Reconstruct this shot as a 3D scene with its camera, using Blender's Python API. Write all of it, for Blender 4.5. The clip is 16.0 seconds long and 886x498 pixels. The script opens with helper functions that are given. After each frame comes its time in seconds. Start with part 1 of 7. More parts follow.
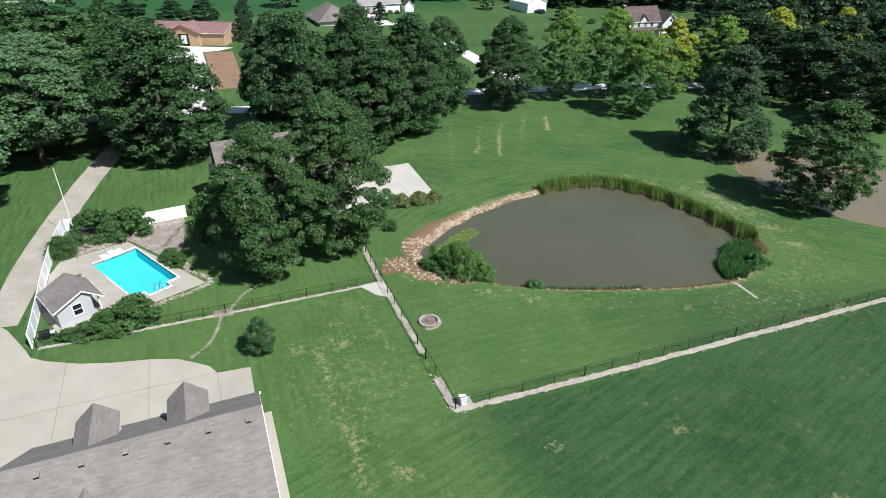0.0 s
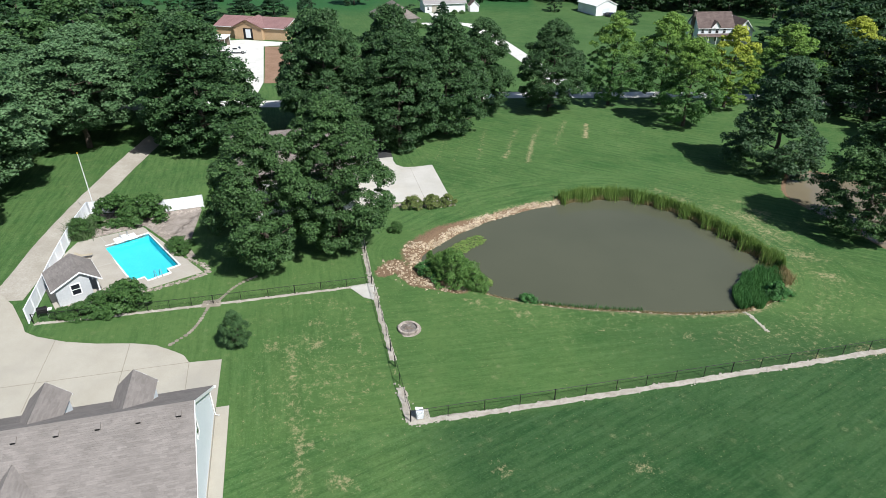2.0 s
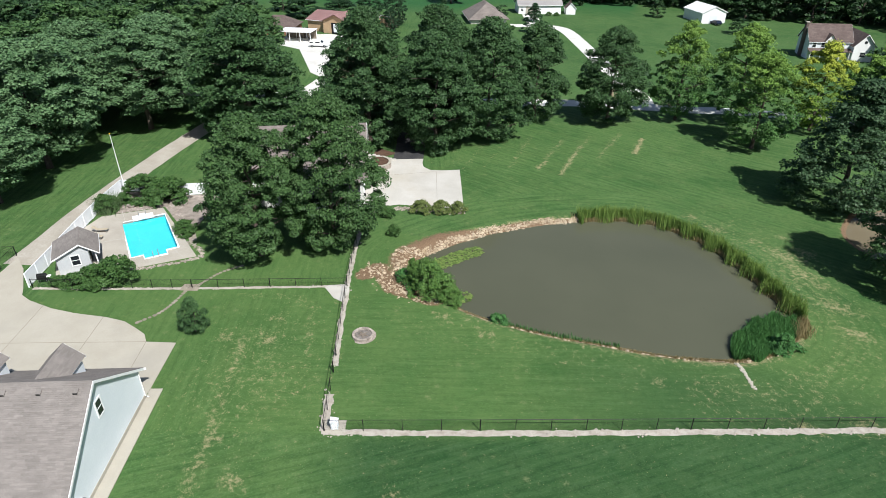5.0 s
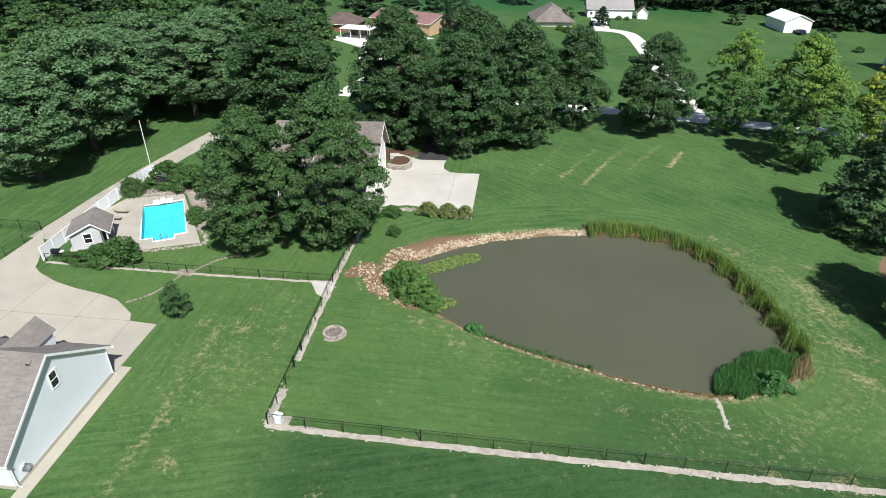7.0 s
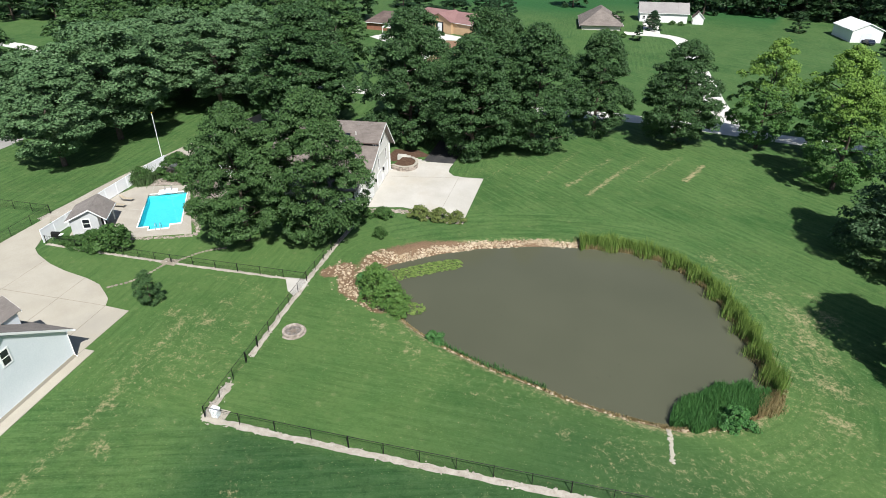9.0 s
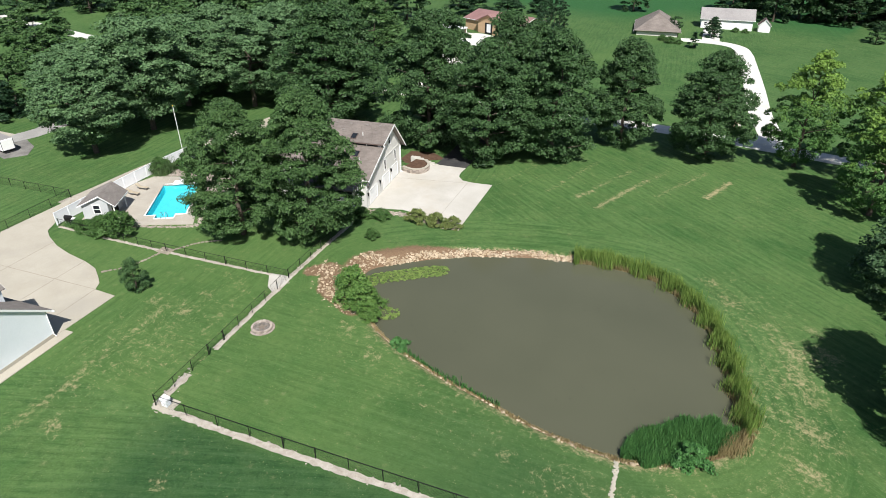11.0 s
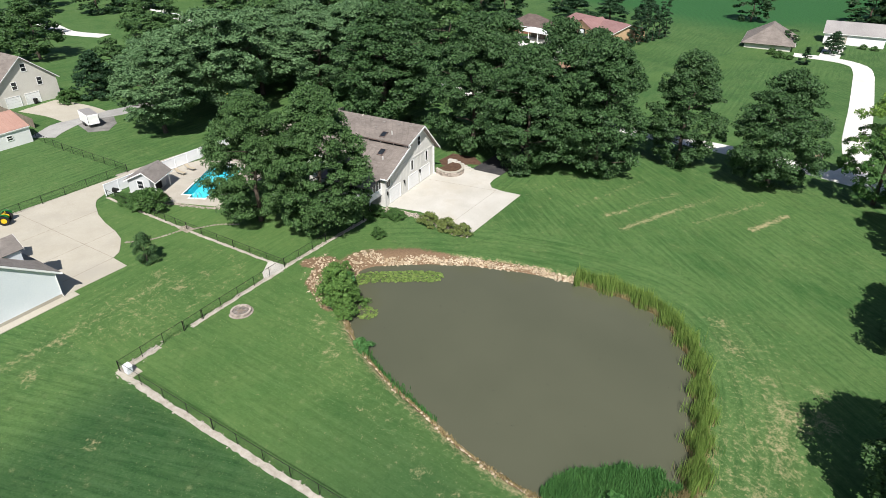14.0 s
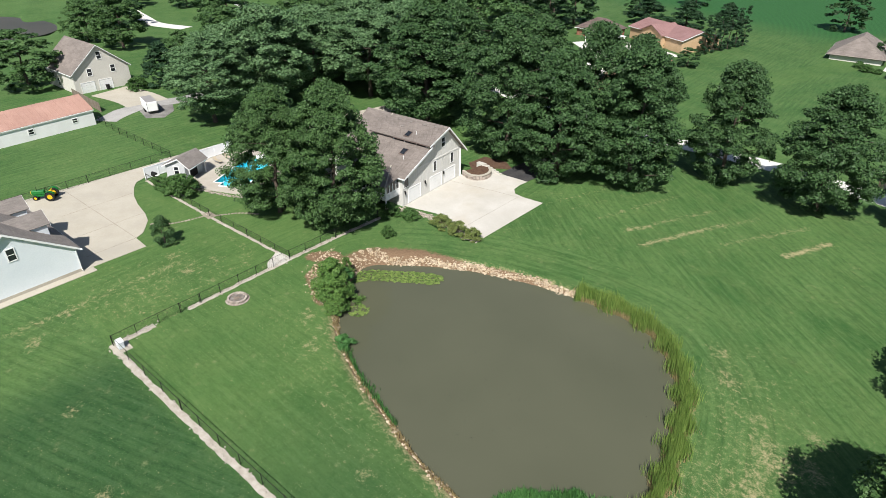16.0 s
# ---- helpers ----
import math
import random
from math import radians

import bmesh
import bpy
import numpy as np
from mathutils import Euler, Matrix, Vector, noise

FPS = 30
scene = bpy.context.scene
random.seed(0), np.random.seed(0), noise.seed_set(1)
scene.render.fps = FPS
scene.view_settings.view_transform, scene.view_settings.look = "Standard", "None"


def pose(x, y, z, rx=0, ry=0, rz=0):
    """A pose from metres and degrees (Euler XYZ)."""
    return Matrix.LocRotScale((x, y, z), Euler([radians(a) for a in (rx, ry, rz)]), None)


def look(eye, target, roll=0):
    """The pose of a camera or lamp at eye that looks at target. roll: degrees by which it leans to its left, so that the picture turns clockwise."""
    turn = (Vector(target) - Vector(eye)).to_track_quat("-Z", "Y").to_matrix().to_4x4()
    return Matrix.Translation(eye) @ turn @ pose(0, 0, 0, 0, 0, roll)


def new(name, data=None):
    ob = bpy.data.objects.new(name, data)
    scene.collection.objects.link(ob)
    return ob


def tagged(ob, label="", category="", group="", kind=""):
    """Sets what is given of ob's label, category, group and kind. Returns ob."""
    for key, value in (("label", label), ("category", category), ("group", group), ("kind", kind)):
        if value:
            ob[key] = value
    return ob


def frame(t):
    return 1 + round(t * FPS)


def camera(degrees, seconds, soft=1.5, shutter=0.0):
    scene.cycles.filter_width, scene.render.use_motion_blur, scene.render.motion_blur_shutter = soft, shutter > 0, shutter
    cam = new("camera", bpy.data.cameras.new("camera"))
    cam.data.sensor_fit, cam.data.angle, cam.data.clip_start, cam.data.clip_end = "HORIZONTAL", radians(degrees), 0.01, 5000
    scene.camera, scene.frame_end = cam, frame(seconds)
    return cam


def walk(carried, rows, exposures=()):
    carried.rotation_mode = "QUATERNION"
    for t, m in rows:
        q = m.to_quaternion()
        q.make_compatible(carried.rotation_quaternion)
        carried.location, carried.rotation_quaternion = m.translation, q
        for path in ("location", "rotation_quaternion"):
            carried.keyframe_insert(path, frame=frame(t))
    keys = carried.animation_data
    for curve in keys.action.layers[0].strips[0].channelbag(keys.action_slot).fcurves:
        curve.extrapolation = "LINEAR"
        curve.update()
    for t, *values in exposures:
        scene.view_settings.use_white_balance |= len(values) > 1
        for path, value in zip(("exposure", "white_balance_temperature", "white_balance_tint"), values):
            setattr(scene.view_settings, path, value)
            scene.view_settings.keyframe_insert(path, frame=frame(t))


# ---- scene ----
cam = camera(70.7, 16.0, soft=0.6)
METRES, EYE, TILT, LEAN, TURN = 78.0, 39.4, -30.1, 0.0, 0.0
ROWS = [
    (0.0, 0.0, 0.0, 0.0, 0.0, 0.0, -0.0),
    (0.5, 0.0282, 0.0055, 0.0025, 1.65, -0.02, -0.94),
    (1.0, 0.0567, 0.0118, 0.0057, 3.34, -0.07, -1.93),
    (1.5, 0.0855, 0.0187, 0.0095, 5.05, -0.16, -2.91),
    (2.0, 0.115, 0.0267, 0.0138, 6.73, -0.26, -3.86),
    (2.5, 0.1447, 0.0355, 0.0189, 8.34, -0.4, -4.78),
    (3.0, 0.1745, 0.0451, 0.0246, 9.9, -0.56, -5.65),
    (3.5, 0.204, 0.0558, 0.0305, 11.49, -0.73, -6.53),
    (4.0, 0.2332, 0.0671, 0.0369, 13.19, -0.95, -7.45),
    (6.5, 0.3785, 0.1318, 0.074, 22.66, -2.63, -12.49),
    (7.0, 0.4065, 0.1467, 0.0828, 24.36, -3.01, -13.35),
    (7.5, 0.4337, 0.1623, 0.0922, 25.96, -3.39, -14.14),
    (8.0, 0.4598, 0.1787, 0.1023, 27.48, -3.79, -14.88),
    (8.5, 0.4848, 0.1959, 0.1128, 28.96, -4.2, -15.59),
    (11.0, 0.5985, 0.2895, 0.17, 37.25, -6.71, -19.19),
    (11.5, 0.6193, 0.3091, 0.1824, 39.12, -7.36, -19.96),
    (12.0, 0.6397, 0.3292, 0.1944, 41.08, -8.04, -20.72),
    (12.5, 0.659, 0.3497, 0.2066, 43.11, -8.77, -21.46),
    (13.0, 0.6771, 0.3707, 0.219, 45.15, -9.53, -22.18),
    (13.5, 0.6941, 0.392, 0.2311, 47.2, -10.29, -22.9),
    (14.0, 0.7101, 0.414, 0.2438, 49.33, -11.14, -23.57),
    (14.5, 0.7259, 0.4359, 0.2566, 51.52, -12.02, -24.24),
    (15.0, 0.7404, 0.4586, 0.2698, 53.76, -12.95, -24.9),
    (15.5, 0.7531, 0.4808, 0.2829, 55.9, -13.88, -25.45),
    (16.0, 0.7656, 0.5051, 0.2968, 58.14, -14.85, -26.01),
]
walk(cam, [(t, pose(0, 0, EYE, TILT, LEAN, TURN) @ pose(METRES * x, METRES * y, METRES * z, 90 + pitch, roll, yaw)) for t, x, y, z, yaw, pitch, roll in ROWS],
     [(0.0, 0.70, 6050, 9), (4.0, 0.72, 6120, 9), (8.0, 0.77, 6250, 9), (12.0, 0.82, 6400, 10), (16.0, 0.83, 6420, 10)])

# ---- light ----
world = bpy.data.worlds.new("sky")
scene.world = world
world.use_nodes = True
wn = world.node_tree.nodes
sky = wn.new("ShaderNodeTexSky")
sky.sky_type, sky.sun_disc = "NISHITA", False
sky.sun_elevation, sky.sun_rotation = radians(50), radians(128)
world.node_tree.links.new(sky.outputs[0], wn["Background"].inputs[0])
wn["Background"].inputs[1].default_value = 0.05
sun = new("sun", bpy.data.lights.new("sun", "SUN"))
sun.data.energy, sun.data.angle, sun.data.color = 4.0, radians(0.53), (1.0, 0.96, 0.9)
sun.matrix_world = look((60, -60, 90), (60 - 0.506, -60 + 0.395, 90 - 0.766))

# ---- materials ----
def nodes_of(name):
    m = bpy.data.materials.new(name)
    m.use_nodes = True
    nt = m.node_tree
    return m, nt.nodes, nt.links, nt.nodes["Principled BSDF"]


def rgba(c):
    return (c[0], c[1], c[2], 1.0)


def noise_at(n, l, pos, scale, detail=4.0, rough=0.6):
    t = n.new("ShaderNodeTexNoise")
    t.inputs["Scale"].default_value, t.inputs["Detail"].default_value, t.inputs["Roughness"].default_value = scale, detail, rough
    l.new(pos, t.inputs["Vector"])
    return t.outputs["Fac"]


def ramp(n, l, fac, lo, hi):
    t = n.new("ShaderNodeMapRange")
    t.inputs["From Min"].default_value, t.inputs["From Max"].default_value = lo, hi
    l.new(fac, t.inputs["Value"])
    return t.outputs["Result"]


def mix(n, l, fac, a, b, kind="MIX"):
    t = n.new("ShaderNodeMix")
    t.data_type, t.blend_type = "RGBA", kind
    for sock, v in ((t.inputs["Factor"], fac), (t.inputs["A"], a), (t.inputs["B"], b)):
        if isinstance(v, (int, float)):
            sock.default_value = v
        elif isinstance(v, tuple):
            sock.default_value = rgba(v)
        else:
            l.new(v, sock)
    return t.outputs["Result"]


def math_node(n, l, op, a, b=0.0):
    t = n.new("ShaderNodeMath")
    t.operation = op
    for i, v in enumerate((a, b)):
        if isinstance(v, (int, float)):
            t.inputs[i].default_value = v
        else:
            l.new(v, t.inputs[i])
    return t.outputs[0]


def mat(name, c1, c2, big=0.6, fine=14.0, rough=0.8, metal=0.0, bump=0.25, spec=0.3, dirt=None, island=0.0):
    m, n, l, p = nodes_of(name)
    pos = n.new("ShaderNodeNewGeometry").outputs["Position"]
    f1, f2 = noise_at(n, l, pos, big), noise_at(n, l, pos, fine, 6.0, 0.7)
    col = mix(n, l, ramp(n, l, f1, 0.35, 0.65), c1, c2)
    col = mix(n, l, ramp(n, l, f2, 0.3, 0.7), col, mix(n, l, 0.5, col, c2, "MULTIPLY"))
    if dirt:
        f3 = noise_at(n, l, pos, big * 0.35, 8.0, 0.72)
        col = mix(n, l, ramp(n, l, f3, 0.5, 0.72), col, dirt)
    if island:
        r = n.new("ShaderNodeNewGeometry").outputs["Random Per Island"]
        o = n.new("ShaderNodeObjectInfo").outputs["Random"]
        r = math_node(n, l, "FRACT", math_node(n, l, "ADD", r, o))
        v = n.new("ShaderNodeHueSaturation")
        l.new(col, v.inputs["Color"])
        l.new(math_node(n, l, "ADD", math_node(n, l, "MULTIPLY", r, island), 1.0 - island / 2), v.inputs["Value"])
        col = v.outputs["Color"]
    l.new(col, p.inputs["Base Color"])
    p.inputs["Roughness"].default_value, p.inputs["Metallic"].default_value = rough, metal
    p.inputs["Specular IOR Level"].default_value = spec
    if bump:
        b = n.new("ShaderNodeBump")
        b.inputs["Strength"].default_value, b.inputs["Distance"].default_value = bump, 0.02
        l.new(f2, b.inputs["Height"])
        l.new(b.outputs["Normal"], p.inputs["Normal"])
    return m


def leaf_mat(name, dark, light, tip=None, glow=0.14, size=0.35):
    m, n, l, p = nodes_of(name)
    geo = n.new("ShaderNodeNewGeometry")
    f = noise_at(n, l, geo.outputs["Position"], size, 3.0)
    r = geo.outputs["Random Per Island"]
    col = mix(n, l, math_node(n, l, "ADD", math_node(n, l, "MULTIPLY", r, 0.7), math_node(n, l, "MULTIPLY", ramp(n, l, f, 0.3, 0.7), 0.3)), dark, light)
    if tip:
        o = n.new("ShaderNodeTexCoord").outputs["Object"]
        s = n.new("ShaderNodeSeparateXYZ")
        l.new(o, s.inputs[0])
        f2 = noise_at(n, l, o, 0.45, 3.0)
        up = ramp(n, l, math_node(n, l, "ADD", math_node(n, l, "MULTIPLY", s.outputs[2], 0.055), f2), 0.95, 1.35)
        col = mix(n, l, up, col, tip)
    l.new(col, p.inputs["Base Color"])
    p.inputs["Roughness"].default_value, p.inputs["Specular IOR Level"].default_value = 0.55, 0.25
    t = n.new("ShaderNodeBsdfTranslucent")
    l.new(mix(n, l, 0.3, col, (0.16, 0.36, 0.05)), t.inputs["Color"])
    s = n.new("ShaderNodeMixShader")
    s.inputs[0].default_value = glow
    l.new(p.outputs[0], s.inputs[1])
    l.new(t.outputs[0], s.inputs[2])
    l.new(s.outputs[0], n["Material Output"].inputs["Surface"])
    return m


def grass_mat():
    m, n, l, p = nodes_of("lawn")
    pos = n.new("ShaderNodeNewGeometry").outputs["Position"]

    def attr(name):
        a = n.new("ShaderNodeAttribute")
        a.attribute_name = name
        return a.outputs["Fac"]

    f_big, f_mid = noise_at(n, l, pos, 0.045, 3.0), noise_at(n, l, pos, 0.30, 6.0, 0.7)
    f_fine, f_tiny = noise_at(n, l, pos, 1.7, 7.0, 0.8), noise_at(n, l, pos, 7.0, 5.0, 0.85)
    grain = n.new("ShaderNodeCombineXYZ")
    l.new(math_node(n, l, "MULTIPLY", attr("mow"), 2.2), grain.inputs[0])
    l.new(math_node(n, l, "MULTIPLY", attr("pass_along"), 0.16), grain.inputs[1])
    f_pass = noise_at(n, l, grain.outputs[0], 1.0, 5.0, 0.7)
    col = mix(n, l, ramp(n, l, f_big, 0.35, 0.65), (0.032, 0.092, 0.022), (0.066, 0.132, 0.037))
    col = mix(n, l, math_node(n, l, "MULTIPLY", ramp(n, l, f_mid, 0.36, 0.70), 0.8), col, (0.084, 0.138, 0.042))
    # mower passes, their bearing held in the mow attribute
    wob = math_node(n, l, "MULTIPLY", f_mid, 0.35)
    ph = math_node(n, l, "SINE", math_node(n, l, "MULTIPLY", math_node(n, l, "ADD", attr("mow"), wob), 5.2))
    faint = math_node(n, l, "MULTIPLY", math_node(n, l, "MULTIPLY", ramp(n, l, ph, -0.6, 0.9), attr("stripe")), math_node(n, l, "MULTIPLY", ramp(n, l, noise_at(n, l, pos, 0.09, 2.0), 0.36, 0.66), 0.55))
    col = mix(n, l, faint, col, (0.092, 0.166, 0.050))
    col = mix(n, l, math_node(n, l, "MULTIPLY", ramp(n, l, f_pass, 0.50, 0.70), 0.72), col, (0.098, 0.168, 0.058))
    col = mix(n, l, math_node(n, l, "MULTIPLY", ramp(n, l, f_pass, 0.48, 0.28), 0.72), col, (0.020, 0.062, 0.016))
    col = mix(n, l, math_node(n, l, "MULTIPLY", ramp(n, l, f_fine, 0.52, 0.30), 0.62), col, (0.018, 0.054, 0.014))
    col = mix(n, l, math_node(n, l, "MULTIPLY", ramp(n, l, f_tiny, 0.52, 0.70), 0.6), col, (0.136, 0.210, 0.088))
    # softer, yellower turf inside the yard fences
    col = mix(n, l, math_node(n, l, "MULTIPLY", math_node(n, l, "SUBTRACT", 1.0, attr("stripe")), math_node(n, l, "MULTIPLY", f_big, 0.75)), col, (0.098, 0.168, 0.046))
    # the ranker field south of the fence
    col = mix(n, l, math_node(n, l, "MULTIPLY", attr("field"), 0.80), col, mix(n, l, 1.0, col, (0.45, 0.58, 0.66), "MULTIPLY"))
    # thin, dry turf
    d = math_node(n, l, "ADD", attr("dry"), math_node(n, l, "MULTIPLY", math_node(n, l, "SUBTRACT", f_fine, 0.5), 2.3))
    d = math_node(n, l, "ADD", d, math_node(n, l, "MULTIPLY", math_node(n, l, "SUBTRACT", f_tiny, 0.5), 1.25))
    col = mix(n, l, math_node(n, l, "MULTIPLY", ramp(n, l, d, 0.30, 0.74), 0.9), col, (0.35, 0.295, 0.165))
    # weeds and clover heads scattered in the turf
    w = n.new("ShaderNodeTexVoronoi")
    w.inputs["Scale"].default_value = 0.7
    l.new(pos, w.inputs["Vector"])
    spot = math_node(n, l, "MULTIPLY", ramp(n, l, w.outputs["Distance"], 0.25, 0.08), ramp(n, l, f_mid, 0.46, 0.58))
    col = mix(n, l, math_node(n, l, "MULTIPLY", math_node(n, l, "MULTIPLY", spot, ramp(n, l, f_tiny, 0.42, 0.6)), 0.6), col, (0.19, 0.215, 0.10))
    # bare soil and banks
    s = math_node(n, l, "ADD", attr("soil"), math_node(n, l, "MULTIPLY", math_node(n, l, "SUBTRACT", f_fine, 0.5), 0.9))
    soil = mix(n, l, ramp(n, l, f_tiny, 0.35, 0.65), (0.115, 0.070, 0.042), (0.225, 0.155, 0.096))
    col = mix(n, l, ramp(n, l, s, 0.4, 0.62), col, soil)
    # row crops beyond the farm track
    c = math_node(n, l, "SINE", math_node(n, l, "MULTIPLY", attr("row"), 6.28))
    crop = mix(n, l, ramp(n, l, c, -0.6, 0.6), (0.020, 0.072, 0.022), (0.035, 0.115, 0.034))
    col = mix(n, l, attr("crop"), col, crop)
    l.new(col, p.inputs["Base Color"])
    p.inputs["Roughness"].default_value, p.inputs["Specular IOR Level"].default_value = 0.85, 0.15
    b = n.new("ShaderNodeBump")
    b.inputs["Strength"].default_value, b.inputs["Distance"].default_value = 0.6, 0.06
    l.new(math_node(n, l, "ADD", f_fine, math_node(n, l, "MULTIPLY", f_tiny, 0.6)), b.inputs["Height"])
    l.new(b.outputs["Normal"], p.inputs["Normal"])
    return m


def water_mat(name, c1, c2, rough=0.06, ripple=0.06):
    m, n, l, p = nodes_of(name)
    pos = n.new("ShaderNodeNewGeometry").outputs["Position"]
    f, g2 = noise_at(n, l, pos, 0.06, 3.0), noise_at(n, l, pos, 3.0, 3.0)
    l.new(mix(n, l, ramp(n, l, f, 0.3, 0.7), c1, c2), p.inputs["Base Color"])
    p.inputs["Roughness"].default_value, p.inputs["IOR"].default_value = rough, 1.33
    b = n.new("ShaderNodeBump")
    b.inputs["Strength"].default_value, b.inputs["Distance"].default_value = ripple, 0.05
    l.new(g2, b.inputs["Height"])
    l.new(b.outputs["Normal"], p.inputs["Normal"])
    return m


def clear_water():
    m, n, l, p = nodes_of("pool_water")
    pos = n.new("ShaderNodeNewGeometry").outputs["Position"]
    t, g2, s, fr = n.new("ShaderNodeBsdfTransparent"), n.new("ShaderNodeBsdfGlossy"), n.new("ShaderNodeMixShader"), n.new("ShaderNodeFresnel")
    t.inputs["Color"].default_value = (0.80, 0.97, 0.98, 1)
    g2.inputs["Roughness"].default_value, fr.inputs["IOR"].default_value = 0.05, 1.33
    b = n.new("ShaderNodeBump")
    b.inputs["Strength"].default_value = 0.1
    l.new(noise_at(n, l, pos, 2.5), b.inputs["Height"])
    l.new(b.outputs["Normal"], g2.inputs["Normal"])
    l.new(fr.outputs[0], s.inputs[0])
    l.new(t.outputs[0], s.inputs[1])
    l.new(g2.outputs[0], s.inputs[2])
    l.new(s.outputs[0], n["Material Output"].inputs["Surface"])
    return m


LAWN = grass_mat()
CONCRETE = mat("concrete", (0.435, 0.402, 0.335), (0.49, 0.458, 0.388), 0.25, 34, 0.85, bump=0.1, dirt=(0.35, 0.325, 0.275))
CONCRETE_PALE = mat("pale_concrete", (0.48, 0.458, 0.412), (0.57, 0.55, 0.508), 0.16, 34, 0.85, bump=0.1, dirt=(0.41, 0.365, 0.29))
DECK = mat("pool_deck", (0.42, 0.385, 0.33), (0.48, 0.445, 0.385), 0.5, 12, 0.85, bump=0.1)
LANE = mat("worn_concrete_lane", (0.40, 0.365, 0.305), (0.48, 0.445, 0.385), 0.3, 5, 0.9, bump=0.25, dirt=(0.30, 0.27, 0.22))
GREYLANE = mat("grey_worn_concrete", (0.34, 0.335, 0.32), (0.43, 0.42, 0.40), 0.3, 20, 0.9, bump=0.2, dirt=(0.24, 0.235, 0.225))
PADGREY = mat("dark_gravel", (0.17, 0.165, 0.155), (0.27, 0.26, 0.245), 0.5, 12, 0.95, bump=0.5)
ROADM = mat("white_gravel_road", (0.62, 0.60, 0.56), (0.72, 0.71, 0.67), 0.4, 8, 0.95, bump=0.4, dirt=(0.50, 0.48, 0.43))
ASPHALT = mat("asphalt", (0.045, 0.045, 0.048), (0.075, 0.072, 0.07), 0.5, 20, 0.9, bump=0.3)
JOINT = mat("dark_joint", (0.27, 0.24, 0.19), (0.34, 0.305, 0.25), 2, 20, 0.95)
PATHM = mat("stepping_stones", (0.26, 0.23, 0.18), (0.36, 0.32, 0.26), 1, 8, 0.9, bump=0.5, island=0.3)
GRAVEL = mat("pale_gravel", (0.36, 0.325, 0.275), (0.50, 0.46, 0.405), 1.5, 16, 0.95, bump=0.8)
STONE = mat("limestone", (0.36, 0.285, 0.19), (0.52, 0.44, 0.33), 0.9, 6, 0.9, bump=0.6, island=0.6)
RIVER = mat("river_stones", (0.30, 0.255, 0.215), (0.43, 0.38, 0.335), 1.2, 8, 0.85, bump=0.5, island=0.6)
MULCH = mat("bark_mulch", (0.09, 0.05, 0.032), (0.14, 0.085, 0.055), 2, 18, 0.95, bump=0.8)
SOIL = mat("bare_red_soil", (0.26, 0.165, 0.105), (0.33, 0.215, 0.145), 0.3, 5, 0.95, bump=0.6)
SHINGLE = mat("grey_brown_shingles", (0.235, 0.212, 0.195), (0.285, 0.258, 0.238), 0.5, 16, 0.92, bump=0.35, island=0.22)
SHINGLE_HOUSE = mat("taupe_shingles", (0.205, 0.178, 0.160), (0.26, 0.226, 0.203), 0.4, 14, 0.92, bump=0.35, island=0.22)
SHINGLE_DARK = mat("brown_shingles", (0.135, 0.10, 0.09), (0.175, 0.135, 0.12), 0.5, 12, 0.92, bump=0.3, island=0.25)
ROOF_RED = mat("red_metal_roof", (0.33, 0.20, 0.185), (0.40, 0.25, 0.235), 0.2, 5, 0.5, metal=0.2, bump=0.05, island=0.12)
ROOF_PINK = mat("faded_red_roof", (0.38, 0.235, 0.19), (0.46, 0.295, 0.24), 0.3, 7, 0.6, bump=0.1, island=0.12)
ROOF_GREY = mat("grey_metal_roof", (0.36, 0.34, 0.33), (0.42, 0.40, 0.385), 0.2, 5, 0.5, metal=0.2, bump=0.05, island=0.1)
ROOF_WHITE = mat("white_metal_roof", (0.72, 0.72, 0.72), (0.80, 0.80, 0.79), 0.2, 5, 0.45, bump=0.05, island=0.08)
SIDING = mat("pale_grey_siding", (0.70, 0.735, 0.76), (0.75, 0.78, 0.80), 0.25, 8, 0.6, bump=0.06)
SIDING_HOUSE = mat("grey_board_siding", (0.60, 0.595, 0.565), (0.67, 0.66, 0.63), 0.3, 8, 0.65, bump=0.06)
SIDING_BEIGE = mat("beige_siding", (0.60, 0.58, 0.53), (0.66, 0.64, 0.59), 0.3, 8, 0.65, bump=0.06)
SIDING_POOL = mat("light_grey_siding", (0.50, 0.515, 0.52), (0.56, 0.57, 0.57), 0.3, 8, 0.65, bump=0.05)
TAN = mat("tan_metal_wall", (0.50, 0.36, 0.225), (0.56, 0.41, 0.265), 0.3, 6, 0.55, bump=0.05)
BRICK = mat("red_brick_wall", (0.26, 0.12, 0.08), (0.36, 0.18, 0.12), 1, 12, 0.9, bump=0.4)
WHITE = mat("white_paint", (0.78, 0.78, 0.77), (0.84, 0.84, 0.83), 0.4, 8, 0.5, bump=0.04)
VINYL = mat("white_vinyl", (0.80, 0.81, 0.83), (0.86, 0.87, 0.88), 0.4, 6, 0.4, bump=0.03)
GLASS = mat("dark_window_glass", (0.02, 0.023, 0.028), (0.035, 0.04, 0.045), 0.4, 4, 0.06, bump=0.0, spec=0.6)
# near-black: painted shade of openings and recesses; also truck bed and pond weed
DARK = mat("unlit_inside_and_dark_bits", (0.012, 0.012, 0.013), (0.02, 0.02, 0.02), 1, 8, 0.9)
IRON = mat("black_painted_metal", (0.012, 0.013, 0.013), (0.022, 0.022, 0.021), 2, 14, 0.5, metal=0.3, bump=0.1)
STEEL = mat("galvanised_steel", (0.42, 0.43, 0.44), (0.52, 0.53, 0.54), 2, 10, 0.4, metal=0.8, bump=0.1)
